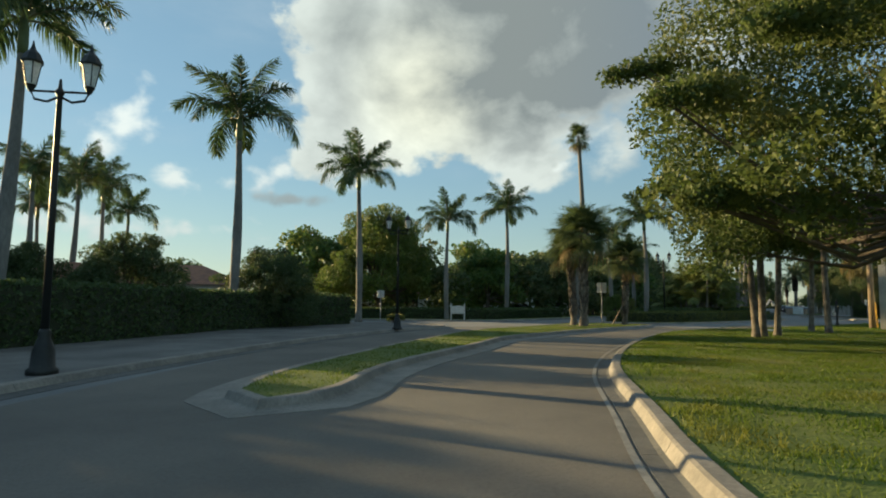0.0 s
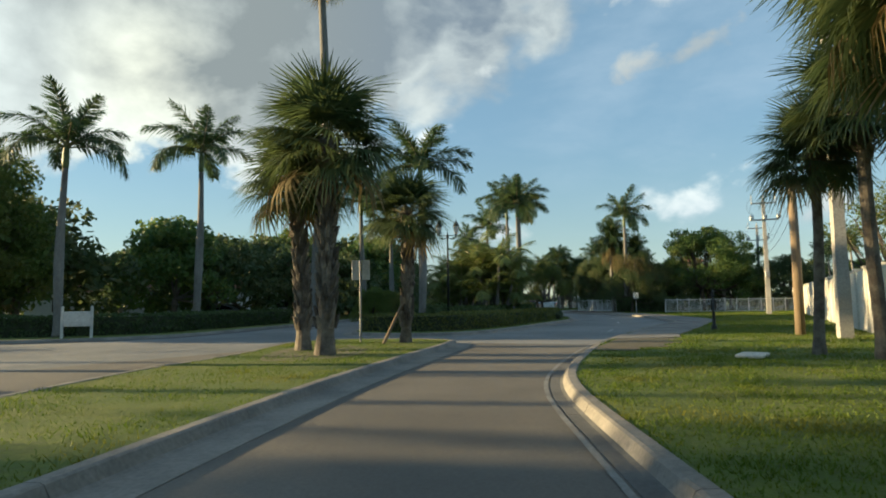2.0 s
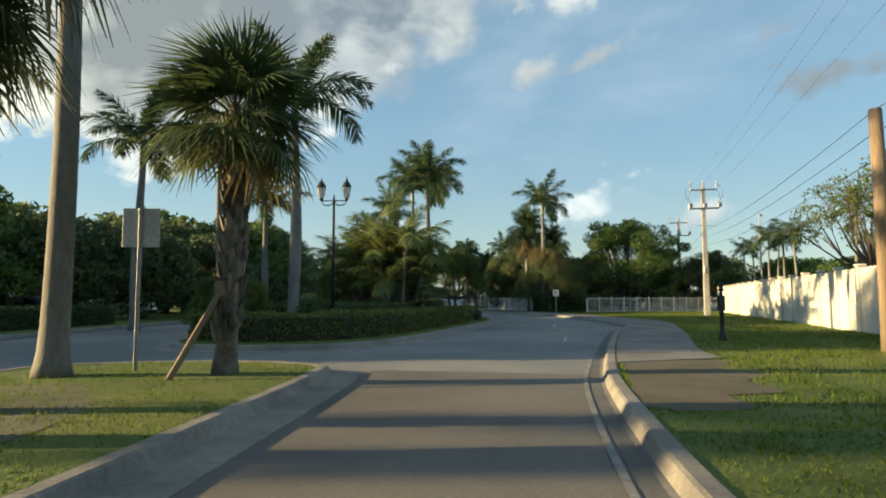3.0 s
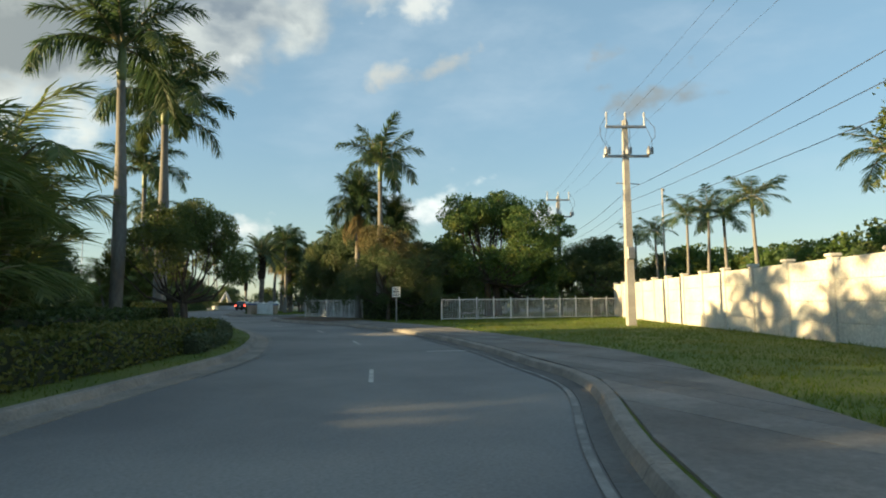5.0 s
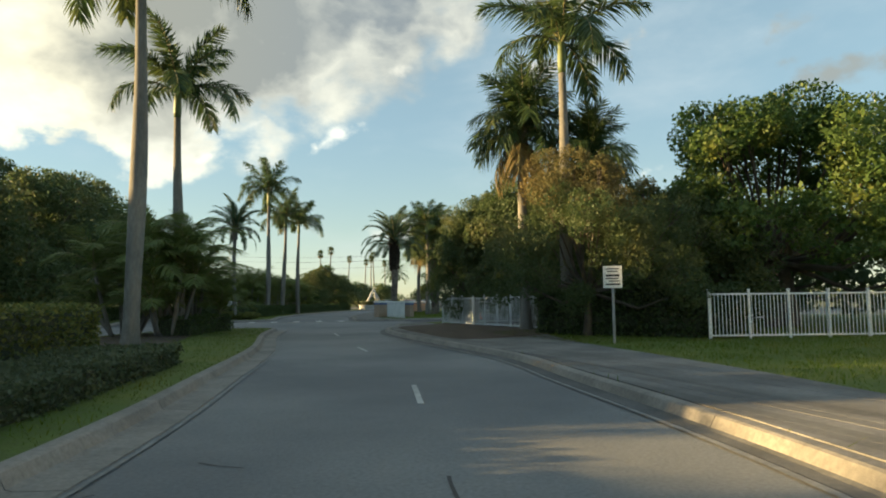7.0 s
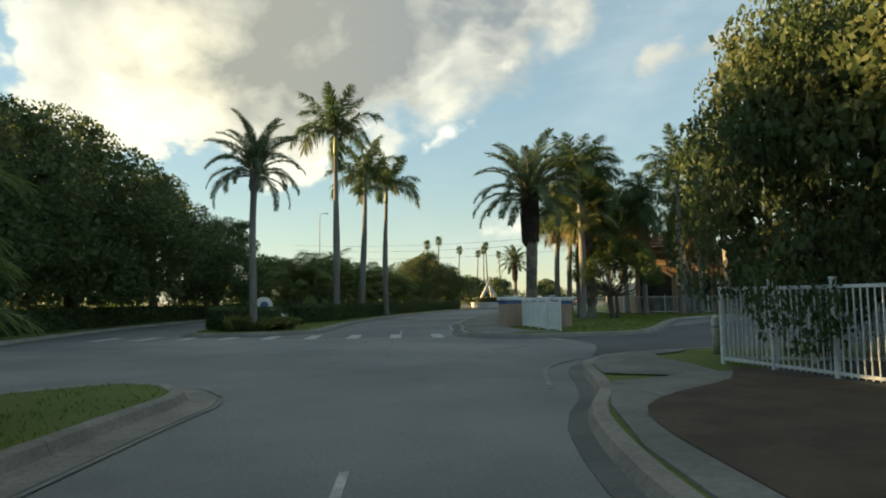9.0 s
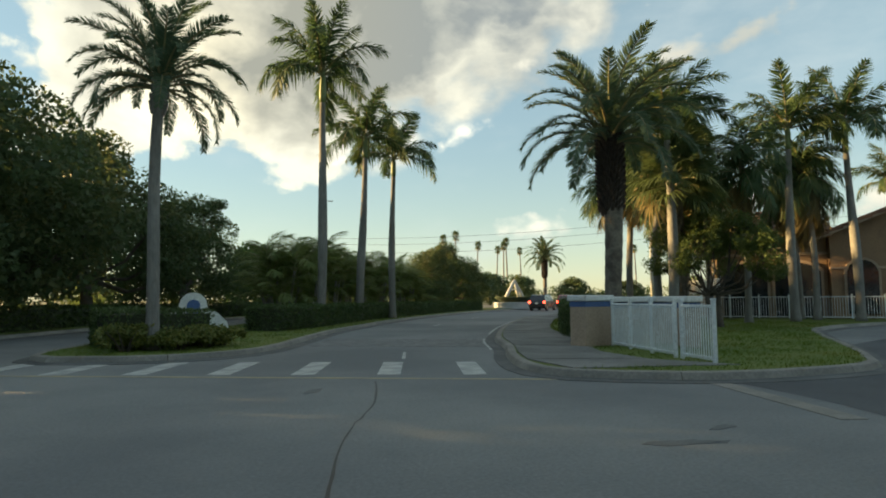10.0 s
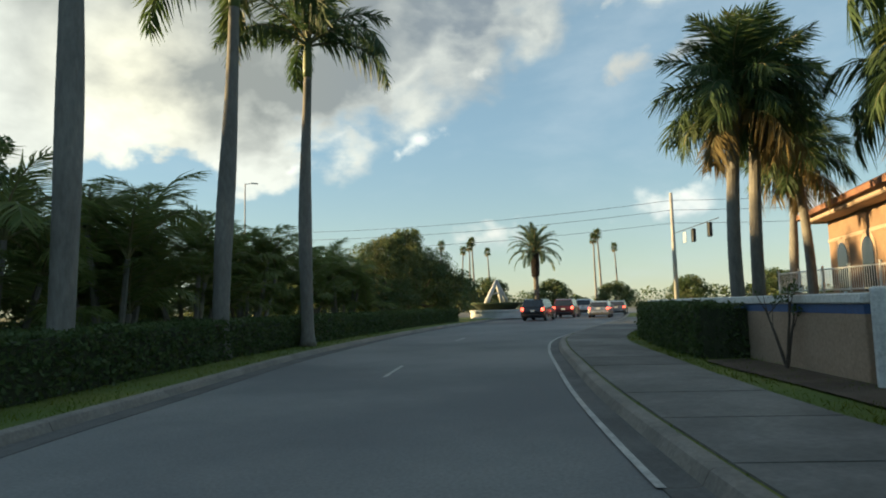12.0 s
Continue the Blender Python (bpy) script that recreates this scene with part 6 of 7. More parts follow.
def area_lamp(x, y, h, turn, name="area_lamp"):
    root = thing(name, "slim grey pole with a single lamp arm", "street lamp", "", pose(x, y, 0.0, 0, 0, turn))
    g = Geo()
    g.tube([(0, 0, 0), (0, 0, h)], [0.10, 0.06], 10)
    g.make("pole", M_POLE, root, "", True)
    g = Geo()
    g.tube([(0, 0, h - 0.1), (0.6, 0, h + 0.05)], 0.03, 6)
    g.box((0.95, 0, h + 0.06), (0.75, 0.26, 0.11), 0.03)
    g.make("lamp_head", M_STEEL, root)


area_lamp(68.1, 62.7, 9.6, 20)
area_lamp(36.8, 37.5, 7.4, 20)
area_lamp(63.09, 175.64, 15.0, 0, "mast_lamp")


# ---- boundary wall and fences ----
def precast_wall(a, b, h, bays):
    root = thing("wall_boundary", "cream precast concrete boundary wall with posts, stained", "wall", kind="structure")
    a, b = Vector(a), Vector(b)
    d = (b - a) / bays
    turn = math.degrees(math.atan2(d.y, d.x))
    panel = Geo()
    for k in range(4):
        panel.box((0, 0, h * (k + 0.5) / 4), (d.length - 0.20, 0.10, h / 4 - 0.006), 0.012)
    panel = panel.mesh("panel", M_WALLC)
    post = Geo()
    post.box((0, 0, (h + 0.08) / 2), (0.26, 0.24, h + 0.08), 0.015)
    post.box((0, 0, h + 0.12), (0.34, 0.32, 0.09), 0.02)
    post = post.mesh("post", M_WALLC)
    for i in range(bays + 1):
        p = a + d * i
        ob = part("post", post, None, root)
        ob.matrix_basis = pose(p.x, p.y, 0.05, 0, 0, turn)
        if i < bays:
            q = a + d * (i + 0.5)
            ob = part("panel", panel, None, root)
            ob.matrix_basis = pose(q.x, q.y, 0.08, 0, 0, turn)
    return root


precast_wall((23.6, 31.7), (63.6, 64.4), 2.3, 21)
precast_wall((23.75, 31.45), (27.0, 27.6), 2.3, 3)


def picket_fence(name, label, a, b, h, posts, pitch, z=0.13, solid=False):
    """A white fence: posts, two rails and upright pickets, each a part."""
    a, b = Vector(a), Vector(b)
    d = b - a
    turn = math.degrees(math.atan2(d.y, d.x))
    root = thing(name, label, "fence", "", pose(a.x, a.y, z, 0, 0, turn))
    L = d.length
    w = 0.10 if solid else 0.022
    pk = Geo().box((0, 0, h / 2), (w, 0.022, h - 0.10), 0.004).mesh("picket", M_WHITE)
    po = Geo().box((0, 0, h / 2 + 0.02), (0.07, 0.07, h + 0.04), 0.008).box((0, 0, h + 0.05), (0.085, 0.085, 0.03), 0.008).mesh("post", M_WHITE)
    for i in range(posts + 1):
        ob = part("post", po, None, root)
        ob.matrix_basis = pose(L * i / posts, 0, 0)
    n = int(L / pitch)
    for i in range(n):
        x = (i + 0.5) * L / n
        ob = part("picket", pk, None, root)
        ob.matrix_basis = pose(x, 0, 0)
    for hz in (0.10, h - 0.08):
        g = Geo()
        g.box((L / 2, 0, hz), (L, 0.035, 0.05), 0.006)
        g.make("rail", M_WHITE, root)
    return root


picket_fence("picket_fence", "long white metal picket fence across the lawn", (63.4, 63.9), (52.2, 70.6), 1.38, 11, 0.11)
picket_fence("picket_fence", "white metal picket fence beside the footpath", (52.55, 77.4), (53.95, 88.0), 1.42, 9, 0.11)
picket_fence("picket_fence", "white metal gate at the driveway corner", (54.00, 88.06), (57.82, 85.59), 1.45, 3, 0.11)
picket_fence("picket_fence", "pale railing in front of the building", (74.03, 121.22), (91.67, 104.37), 1.3, 16, 0.13)


def bollard(x, y):
    root = thing("bollard", "pale round-topped bollard by the driveway", "bollard", "", pose(x, y, 0.13))
    Geo().lathe([(0.085, 0), (0.085, 0.72), (0.07, 0.78), (0.02, 0.82)], n=12).make("post", M_WALLC, root, "", True)
    Geo().lathe([(0.09, 0.55), (0.09, 0.60)], n=12).make("band", M_STEEL, root)


bollard(55.39, 89.57)


def cone(x, y):
    root = thing("traffic_cone", "orange traffic cone on the dark asphalt", "traffic cone", "", pose(x, y, 0.004))
    Geo().box((0, 0, 0.02), (0.26, 0.26, 0.04), 0.015).make("base", M_ORANGE, root)
    Geo().lathe([(0.10, 0.04), (0.03, 0.44), (0.02, 0.46)], n=14).make("cone", M_ORANGE, root, "", True)


cone(62.93, 97.03)


# ---- enclosure with gate, boundary wall of the car park ----
def capped_wall(name, label, outline_a, outline_b, thick, h, z=0.1):
    """A stucco wall with a white cap and a blue band under it."""
    a, b = Vector(outline_a), Vector(outline_b)
    d = b - a
    root = thing(name, label, "wall", "", pose((a.x + b.x) / 2, (a.y + b.y) / 2, z, 0, 0, math.degrees(math.atan2(d.y, d.x))))
    L = d.length
    Geo().box((0, 0, h / 2 - 0.1), (L, thick, h + 0.1 - 0.12), 0.012).make("wall", M_STUCCO, root)
    Geo().box((0, 0, h - 0.22), (L + 0.012, thick + 0.012, 0.14), 0.004).make("band", M_BLUE, root, "blue painted band")
    Geo().box((0, 0, h - 0.07), (L + 0.10, thick + 0.12, 0.15), 0.02).make("cap", M_WHITE_ST, root, "white stucco coping")
    return root


capped_wall("enclosure_pillar", "tan stucco enclosure wall with blue band and white cap", (57.43, 103.34), (58.43, 103.64), 0.5, 1.32)
capped_wall("enclosure_wall", "tan stucco enclosure side wall with white cap", (58.62, 103.80), (60.43, 103.71), 0.3, 1.28)
capped_wall("enclosure_wall", "tan stucco enclosure back wall with white cap", (60.23, 103.51), (59.84, 101.91), 0.3, 1.28)
picket_fence("enclosure_gate", "white barred gate of the enclosure", (58.30, 103.09), (57.65, 100.09), 1.14, 3, 0.075)
picket_fence("enclosure_gate", "white barred gate leaf of the enclosure, slightly open", (57.64, 99.89), (57.46, 98.84), 1.14, 1, 0.075)
capped_wall("boundary_wall", "tan stucco boundary wall with blue band and white coping", (64.10, 112.74), (68.54, 120.28), 0.3, 1.28)
capped_wall("boundary_wall", "tan stucco boundary wall with white coping", (68.64, 120.38), (79.93, 133.97), 0.3, 1.28)
capped_wall("boundary_wall", "tan stucco boundary wall behind the hedge", (59.47, 104.80), (63.02, 111.03), 0.3, 1.28)
Geo().box((63.90, 112.44, 0.78), (0.42, 0.42, 1.36), 0.03, 30).make("wall_pier", M_WHITE_ST)
tagged(bpy.data.objects["wall_pier"], "white stucco pier at the wall's end", "pier")


def low_arch(x, y, turn):
    """The white curled end wall of the entrance sign, with a blue face."""
    root = thing("entrance_sign", "curled white stucco sign wall with a dark blue face", "sign wall", "", pose(x, y, 0.12, 0, 0, turn))
    g = Geo()
    outer = [(-1.05, 0), (-1.08, 0.3), (-1.0, 0.55), (-0.75, 0.8), (-0.42, 0.98)] + [(-0.40 * math.cos(a), 1.06 + 0.40 * math.sin(a)) for a in np.linspace(0.15, math.pi - 0.15, 12)] + [(0.42, 0.98), (0.75, 0.8), (1.0, 0.55), (1.08, 0.3), (1.05, 0)]
    m = pose(0, 0.14, 0, 90)
    g.prism(outer, 0.0, 0.28, m)
    g.make("wall", M_WHITE_ST, root)
    inner = [(-0.2, 0.78), (0.2, 0.78)] + [(0.2 * math.cos(a), 1.05 + 0.2 * math.sin(a)) for a in np.linspace(0.1, math.pi - 0.1, 8)]
    Geo().prism(inner, 0.0, 0.30, pose(0, 0.15, 0, 90)).make("panel", M_BLUE, root, "dark blue inset panel")


low_arch(48.22, 110.81, 6)


def low_wall(a, b, h):
    a, b = Vector(a), Vector(b)
    d = b - a
    root = thing("low_wall", "low white rendered wall with a coping behind the hedge", "wall", "", pose((a.x + b.x) / 2, (a.y + b.y) / 2, 0.1, 0, 0, math.degrees(math.atan2(d.y, d.x))))
    Geo().box((0, 0, h / 2), (d.length, 0.22, h), 0.01).make("wall", M_WHITE_ST, root)
    Geo().box((0, 0, h + 0.03), (d.length + 0.08, 0.32, 0.08), 0.015).make("coping", M_WHITE_ST, root)


low_wall((32.70, 100.88), (35.83, 108.91), 1.15)


# ---- buildings ----
def arch_outline(w, h, n=8):
    return [(-w / 2, 0), (w / 2, 0), (w / 2, h - w / 2)] + [(w / 2 * math.cos(a), h - w / 2 + w / 2 * math.sin(a)) for a in np.linspace(0.2, math.pi - 0.2, n)] + [(-w / 2, h - w / 2)]


def flat_arch(w, h, rise, n=10):
    """A wide opening with a shallow curved head."""
    return [(-w / 2, -0.5), (w / 2, -0.5)] + [(w / 2 * (1 - 2 * i / n), h - rise + rise * (1 - (1 - 2 * i / n) ** 2)) for i in range(n + 1)]


def clubhouse():
    """A tan stucco building with a gabled front, an arcade wing, arches and clay tile roofs."""
    root = thing("clubhouse", "tan stucco building with arched openings and clay tile roofs", "building", "", pose(85.6, 111.3, 0.4, 0, 0, -40))
    W, E, R = 10.8, 4.7, 6.8
    front = [(-W / 2, -0.5), (W / 2, -0.5), (W / 2, E), (0, R), (-W / 2, E)]
    up = pose(0, 0, 0, 90)
    Geo().prism(front, -20.0, 0.0, up).make("wall", M_STUCCO2, root)
    for s in (-1, 1):
        n = Vector((s * (R - E), 0, W / 2)).normalized()
        for k in range(9):
            u0, u1 = k / 9, (k + 1) / 9
            p0 = Vector((s * (W / 2 + 0.9) * (1 - u0), 0, E - 0.45 + (R - E + 0.45) * u0))
            p1 = Vector((s * (W / 2 + 0.9) * (1 - u1), 0, E - 0.45 + (R - E + 0.45) * u1))
            g = Geo()
            vs = []
            for p, lift in ((p0, 0.16), (p1, 0.06)):
                for y in (-0.9, 20.6):
                    vs.append(Vector((p.x, y, p.z)) + n * lift)
                    vs.append(Vector((p.x, y, p.z)) + n * (lift - 0.16))
            g.add(vs, [(0, 2, 6, 4), (0, 4, 5, 1), (0, 1, 3, 2), (2, 3, 7, 6), (1, 5, 7, 3), (4, 6, 7, 5)])
            g.make("roof_course", M_ROOF, root)
        g = Geo()
        a, b = Vector((s * (W / 2 + 0.9), -0.75, E - 0.5)), Vector((0, -0.75, R + 0.02))
        d = (b - a).normalized()
        g.box((0, 0, 0), ((b - a).length, 0.22, 0.26), 0.02, m=Matrix.Translation((a + b) / 2) @ pose(0, 0, 0, 0, -math.degrees(math.atan2(d.z, d.x)), 0))
        g.make("bargeboard", M_STUCCO, root)
    Geo().box((0, -0.06, 2.55), (W + 0.1, 0.12, 0.14), 0.02).make("string_course", M_STUCCO, root)
    for x, w, h in ((-3.9, 1.5, 3.0), (4.6, 1.5, 3.0)):
        tr = Geo().prism([(px + x, py) for px, py in arch_outline(w + 0.26, h + 0.13)], 0.0, 0.10, up).make("arch_trim", M_STUCCO, root)
        Geo().prism([(px + x, py) for px, py in arch_outline(w, h)], 0.05, 0.13, up).make("arch_opening", M_PANE, tr, "dark glazed arch")
    tr = Geo().prism([(px + 0.5, py) for px, py in flat_arch(5.2, 3.62, 0.75)], 0.0, 0.14, up).make("arch_trim", M_STUCCO, root, "pale moulded arch")
    Geo().prism([(px + 0.5, py) for px, py in flat_arch(4.8, 3.36, 0.72)], 0.05, 0.17, up).make("arch_opening", M_PANE, tr, "dark wide entrance arch")
    for x in (-1.4, -0.1, 1.2, 2.4):
        Geo().box((x, -0.19, 0.75), (0.09, 0.05, 2.3), 0.01).make("glazing_bar", M_WOODW, tr)
    Geo().box((0.5, -0.19, 1.5), (4.6, 0.05, 0.10), 0.01).make("glazing_bar", M_WOODW, tr)
    vs = Geo().lathe([(0.58, 0), (0.58, 0.12)], n=18)
    vs.v = [tuple(Vector((p[0], -p[2] - 0.05, p[1] + 5.25))) for p in vs.v]
    vs.make("medallion", M_WHITE_ST, root, "round white medallion")
    # arcade wing with its tiled hip roof
    Geo().box((-8.35, 5.0, 2.0), (5.8, 9.0, 5.0), 0.03).make("wing_wall", M_STUCCO2, root)
    Geo().box((-8.35, 5.0, 3.45), (5.86, 9.06, 0.16), 0.02).make("string_course", M_STUCCO, root)
    Geo().box((-8.7, 5.0, 4.5), (6.8, 10.4, 0.30), 0.05).make("cornice", M_STUCCO, root)
    for k in range(2):
        m = pose(-9.75 + k * 2.75, 0.5, 0.0, 90)
        tr = Geo().prism(flat_arch(2.65, 3.10, 0.55), 0.0, 0.10, m).make("arch_trim", M_STUCCO, root)
        # a dark pane fills the arch; the shade inside is its colour
        Geo().prism(flat_arch(2.35, 2.92, 0.52), 0.05, 0.13, m).make("arch_opening", M_PANE, tr, "dark pane as the shaded inside of the arch")
    for k in range(3):
        m = pose(-11.2, 2.2 + k * 2.8, 0.9, 90, 0, -90)
        tr = Geo().prism(arch_outline(1.5, 2.6), -0.02, 0.08, m).make("arch_trim", M_STUCCO, root)
        Geo().prism(arch_outline(1.15, 2.35), 0.02, 0.11, m).make("window_pane", M_PANE, tr)

    def hip(u):
        return -12.4 + 4.0 * u, -5.2, -0.4 + 5.3 * u, 10.4 - 5.3 * u, 4.65 + 1.9 * u
    for k in range(6):
        ring = []
        for u, lift in ((k / 6, -0.10), (k / 6, 0.12), ((k + 1) / 6, 0.02)):
            x0, x1, y0, y1, z = hip(u)
            ring += [(x0, y0, z + lift), (x1, y0, z + lift), (x1, y1, z + lift), (x0, y1, z + lift)]
        fs = [(3, 2, 1, 0), (8, 9, 10, 11)]
        for q in (0, 4):
            fs += [(q + i, q + (i + 1) % 4, q + 4 + (i + 1) % 4, q + 4 + i) for i in range(4)]
        Geo().add(ring, fs).make("roof_course", M_ROOF, root)
    Geo().box((9.0, 5.0, 3.9), (4.0, 4.0, 8.8), 0.03).make("tower", M_STUCCO, root)
    Geo().box((9.0, 2.98, 6.2), (1.5, 0.08, 2.0), 0.02).make("tower_panel", M_BLUE, root, "dark blue tower panel")
    Geo().add([(6.4, 2.4, 8.2), (11.6, 2.4, 8.2), (11.6, 7.6, 8.2), (6.4, 7.6, 8.2), (9, 5, 9.8)], [(0, 1, 4), (1, 2, 4), (2, 3, 4), (3, 0, 4), (3, 2, 1, 0)]).make("tower_roof", M_ROOF, root)


clubhouse()
TERRACE = [(75.9, 117.3), (77.3, 118.7), (83.0, 125.5), (80.6, 126.6)]
tagged(Geo().prism(TERRACE, 0.0, 1.5).make("terrace", M_STUCCO), "raised stucco terrace beside the building", "terrace", "", "structure")
picket_fence("terrace_railing", "white metal railing along the raised terrace", TERRACE[0], TERRACE[3], 0.98, 6, 0.13, z=1.5)


def low_house(x, y, turn, w, h):
    root = thing("low_house", "low pale house with a shallow roof behind the hedge", "house", "", pose(x, y, 0.0, 0, 0, turn))
    Geo().box((0, 0, h / 2), (w, 7, h), 0.03).make("wall", M_WHITE_ST, root)
    g = Geo()
    g.add([(-w / 2 - 0.6, -4.1, h), (w / 2 + 0.6, -4.1, h), (w / 2 + 0.6, 4.1, h), (-w / 2 - 0.6, 4.1, h), (-w / 2 + 2.5, 0, h + 1.5), (w / 2 - 2.5, 0, h + 1.5)], [(0, 1, 5, 4), (2, 3, 4, 5), (1, 2, 5), (3, 0, 4), (3, 2, 1, 0)])
    g.make("roof", M_ROOF, root)
    for k in range(3):
        Geo().box((-w / 3 + k * w / 3, -3.52, h * 0.55), (1.4, 0.06, 1.1), 0.02).make("window", M_PANE, root)


low_house(-22, 44, 20, 14, 2.6)
low_house(-12, 88, 10, 22, 2.8)
low_house(8, 92, 10, 16, 2.8)
low_house(69.82, 85.69, -40, 10, 2.6)


# ---- monument and cars ----
def monument(x, y):
    root = thing("monument", "pale open sail-shaped monument over a dark round basin", "monument", "", pose(x, y, 0.1, 0, 0, 20))
    Geo().lathe([(2.5, 0), (2.5, 0.55), (2.6, 0.6), (2.6, 0.75), (2.2, 0.78)], n=28).make("plinth", M_STONE, root, "pale stone base ring")
    Geo().lathe([(1.6, 0.74), (2.3, 1.25), (2.45, 1.30), (2.45, 1.42), (2.2, 1.44), (1.2, 1.30)], n=28).make("basin", M_MASS, root, "dark green basin", True)
    for s in (-1, 1):
        Geo().tube([(s * 1.45, 0, 1.40), (s * 1.1, 0, 1.95), (s * 0.5, 0, 2.75), (0.0, 0, 3.5)], [0.24, 0.22, 0.19, 0.14], 8).make("sail_rib", M_STONE, root, "", True)
    Geo().tube([(0.5, -0.25, 1.40), (0.28, -0.15, 2.2), (0.05, 0, 3.2)], [0.22, 0.18, 0.10], 8).make("sail_rib", M_STONE, root, "", True)
    Geo().tube([(-0.80, 0.02, 2.2), (0.0, -0.05, 2.35), (0.80, 0.02, 2.2)], 0.09, 6).make("cross_rib", M_STONE, root, "", True)


monument(83.83, 158.40)


def car_paint(name, col, metal=0.3):
    m = mat(name, col, tuple(c * 0.85 for c in col), 1.0, 40, 0.28, 0.0, 60, metal=metal, world=False)
    m.node_tree.nodes["Principled BSDF"].inputs["Coat Weight"].default_value = 0.6
    return m


M_TAIL = mat("red_tail_lamp", (0.45, 0.02, 0.02), (0.35, 0.01, 0.01), 4, 30, 0.25, 0.0, 60, world=False, glow=(1.0, 0.08, 0.04, 2.2))
M_PLATE = mat("number_plate", (0.7, 0.7, 0.68), (0.6, 0.6, 0.58), 4, 30, 0.4, 0.0, 60, world=False)


def car(x, y, turn, paint, label, suv=True, z=0.0, lit=True):
    """A car heading along its own +y."""
    root = thing("car", label, "car", "cars waiting at the lights", pose(x, y, z, 0, 0, turn))
    w, L, hb, hr = (0.94, 4.7, 1.02, 1.72) if suv else (0.90, 4.6, 0.92, 1.45)
    side = [(-L / 2, 0.42), (-L / 2 + 0.02, 0.75), (-L / 2 + 0.12, hb), (L / 2 - 1.25, hb), (L / 2 - 0.35, hb - 0.14), (L / 2, 0.72), (L / 2 - 0.02, 0.40), (L / 2 - 0.3, 0.24), (-L / 2 + 0.3, 0.24)]
    cab = [(-L / 2 + 0.14, hb), (-L / 2 + (0.42 if suv else 0.95), hr - 0.06), (-L / 2 + (0.8 if suv else 1.4), hr), (0.35, hr - 0.02), (0.75, hr - 0.16), (L / 2 - 1.30, hb)]

    def loft(profile, wl, wh, lo, hi):
        g = Geo()
        n = len(profile)
        vs = []
        for s, k in ((-1, 0), (-1, 1), (1, 1), (1, 0)):
            for py, pz in profile:
                t = (pz - lo) / max(hi - lo, 1e-3)
                wd = wl + (wh - wl) * t
                inset = 0.05 if k == 0 else 0.0
                vs.append((s * (wd - (0.0 if k == 0 else 0.07)), py * (1 - (0.0 if k else 0.015)), pz - (inset if pz == hi else 0.0)))
        fs = [tuple(range(n))[::-1], tuple(range(3 * n, 4 * n))]
        for a in range(3):
            fs += [(a * n + i, a * n + (i + 1) % n, (a + 1) * n + (i + 1) % n, (a + 1) * n + i) for i in range(n)]
        return g.add(vs, fs)
    body = loft(side, w, w * 0.97, 0.24, hb).make("body", paint, root)
    loft(cab, w * 0.96, w * 0.78, hb, hr).make("cabin", paint, root)
    rear = Geo().add([(sx * w * k, py, pz) for k, py, pz in ((0.84, -L / 2 + 0.155, hb + 0.06), (0.72, -L / 2 + (0.40 if suv else 0.86), hr - 0.12)) for sx in (-1, 1)], [(0, 1, 3, 2)])
    rear.v = [(p[0], p[1] - 0.03, p[2] + 0.01) for p in rear.v]
    rear.make("rear_window", M_PANE, root)
    for s in (-1, 1):
        g = Geo().add([(s * (w * 0.955), -L / 2 + 0.5, hb + 0.05), (s * (w * 0.955), L / 2 - 1.5, hb + 0.05), (s * (w * 0.81), 0.55, hr - 0.14), (s * (w * 0.81), -L / 2 + (0.85 if suv else 1.45), hr - 0.12)], [(0, 1, 2, 3)])
        g.make("side_window", M_PANE, root)
        lamp = Geo().box((s * (w - 0.13), -L / 2 + 0.02, hb - 0.10), (0.22, 0.12, 0.26 if suv else 0.16), 0.03)
        lamp.make("tail_lamp", M_TAIL, root, "lit red tail lamp")
        Geo().box((s * (w + 0.07), 0.75, hb + 0.08), (0.16, 0.10, 0.12), 0.03).make("mirror", paint, root)
        for py in (-L / 2 + 0.85, L / 2 - 0.90):
            wh = Geo()
            wh.tube([(s * (w - 0.20), py, 0.34), (s * (w + 0.01), py, 0.34)], 0.335, 18)
            t = wh.make("wheel", M_RUBBER, root)
            Geo().tube([(s * (w - 0.05), py, 0.34), (s * (w + 0.022), py, 0.34)], 0.215, 14).make("rim", M_STEEL, t)
    Geo().box((0, -L / 2 + 0.02, 0.46), (1.7, 0.16, 0.22), 0.05).make("bumper", M_RUBBER if suv else paint, root)
    Geo().box((0, -L / 2 - 0.012, 0.80), (0.32, 0.02, 0.16), 0.004).make("number_plate", M_PLATE, root)
    return root


P_BLACK, P_RED = car_paint("black_car_paint", (0.012, 0.014, 0.018)), car_paint("dark_red_car_paint", (0.10, 0.012, 0.012))
P_WHITE, P_SILVER, P_GREY = car_paint("white_car_paint", (0.65, 0.65, 0.64), 0.0), car_paint("silver_car_paint", (0.40, 0.41, 0.42), 0.6), car_paint("grey_car_paint", (0.16, 0.17, 0.18), 0.5)
car(83.20, 150.30, -46, P_BLACK, "black estate car with lit tail lamps waiting on the road")
car(89.85, 155.75, -44, P_RED, "dark red estate car with lit tail lamps waiting")
car(97.20, 162.51, -44, P_WHITE, "white estate car waiting at the lights")
car(90.88, 152.06, -44, P_SILVER, "silver saloon with lit tail lamps waiting", False)
car(98.03, 158.32, -44, P_GREY, "grey saloon waiting at the lights", False)
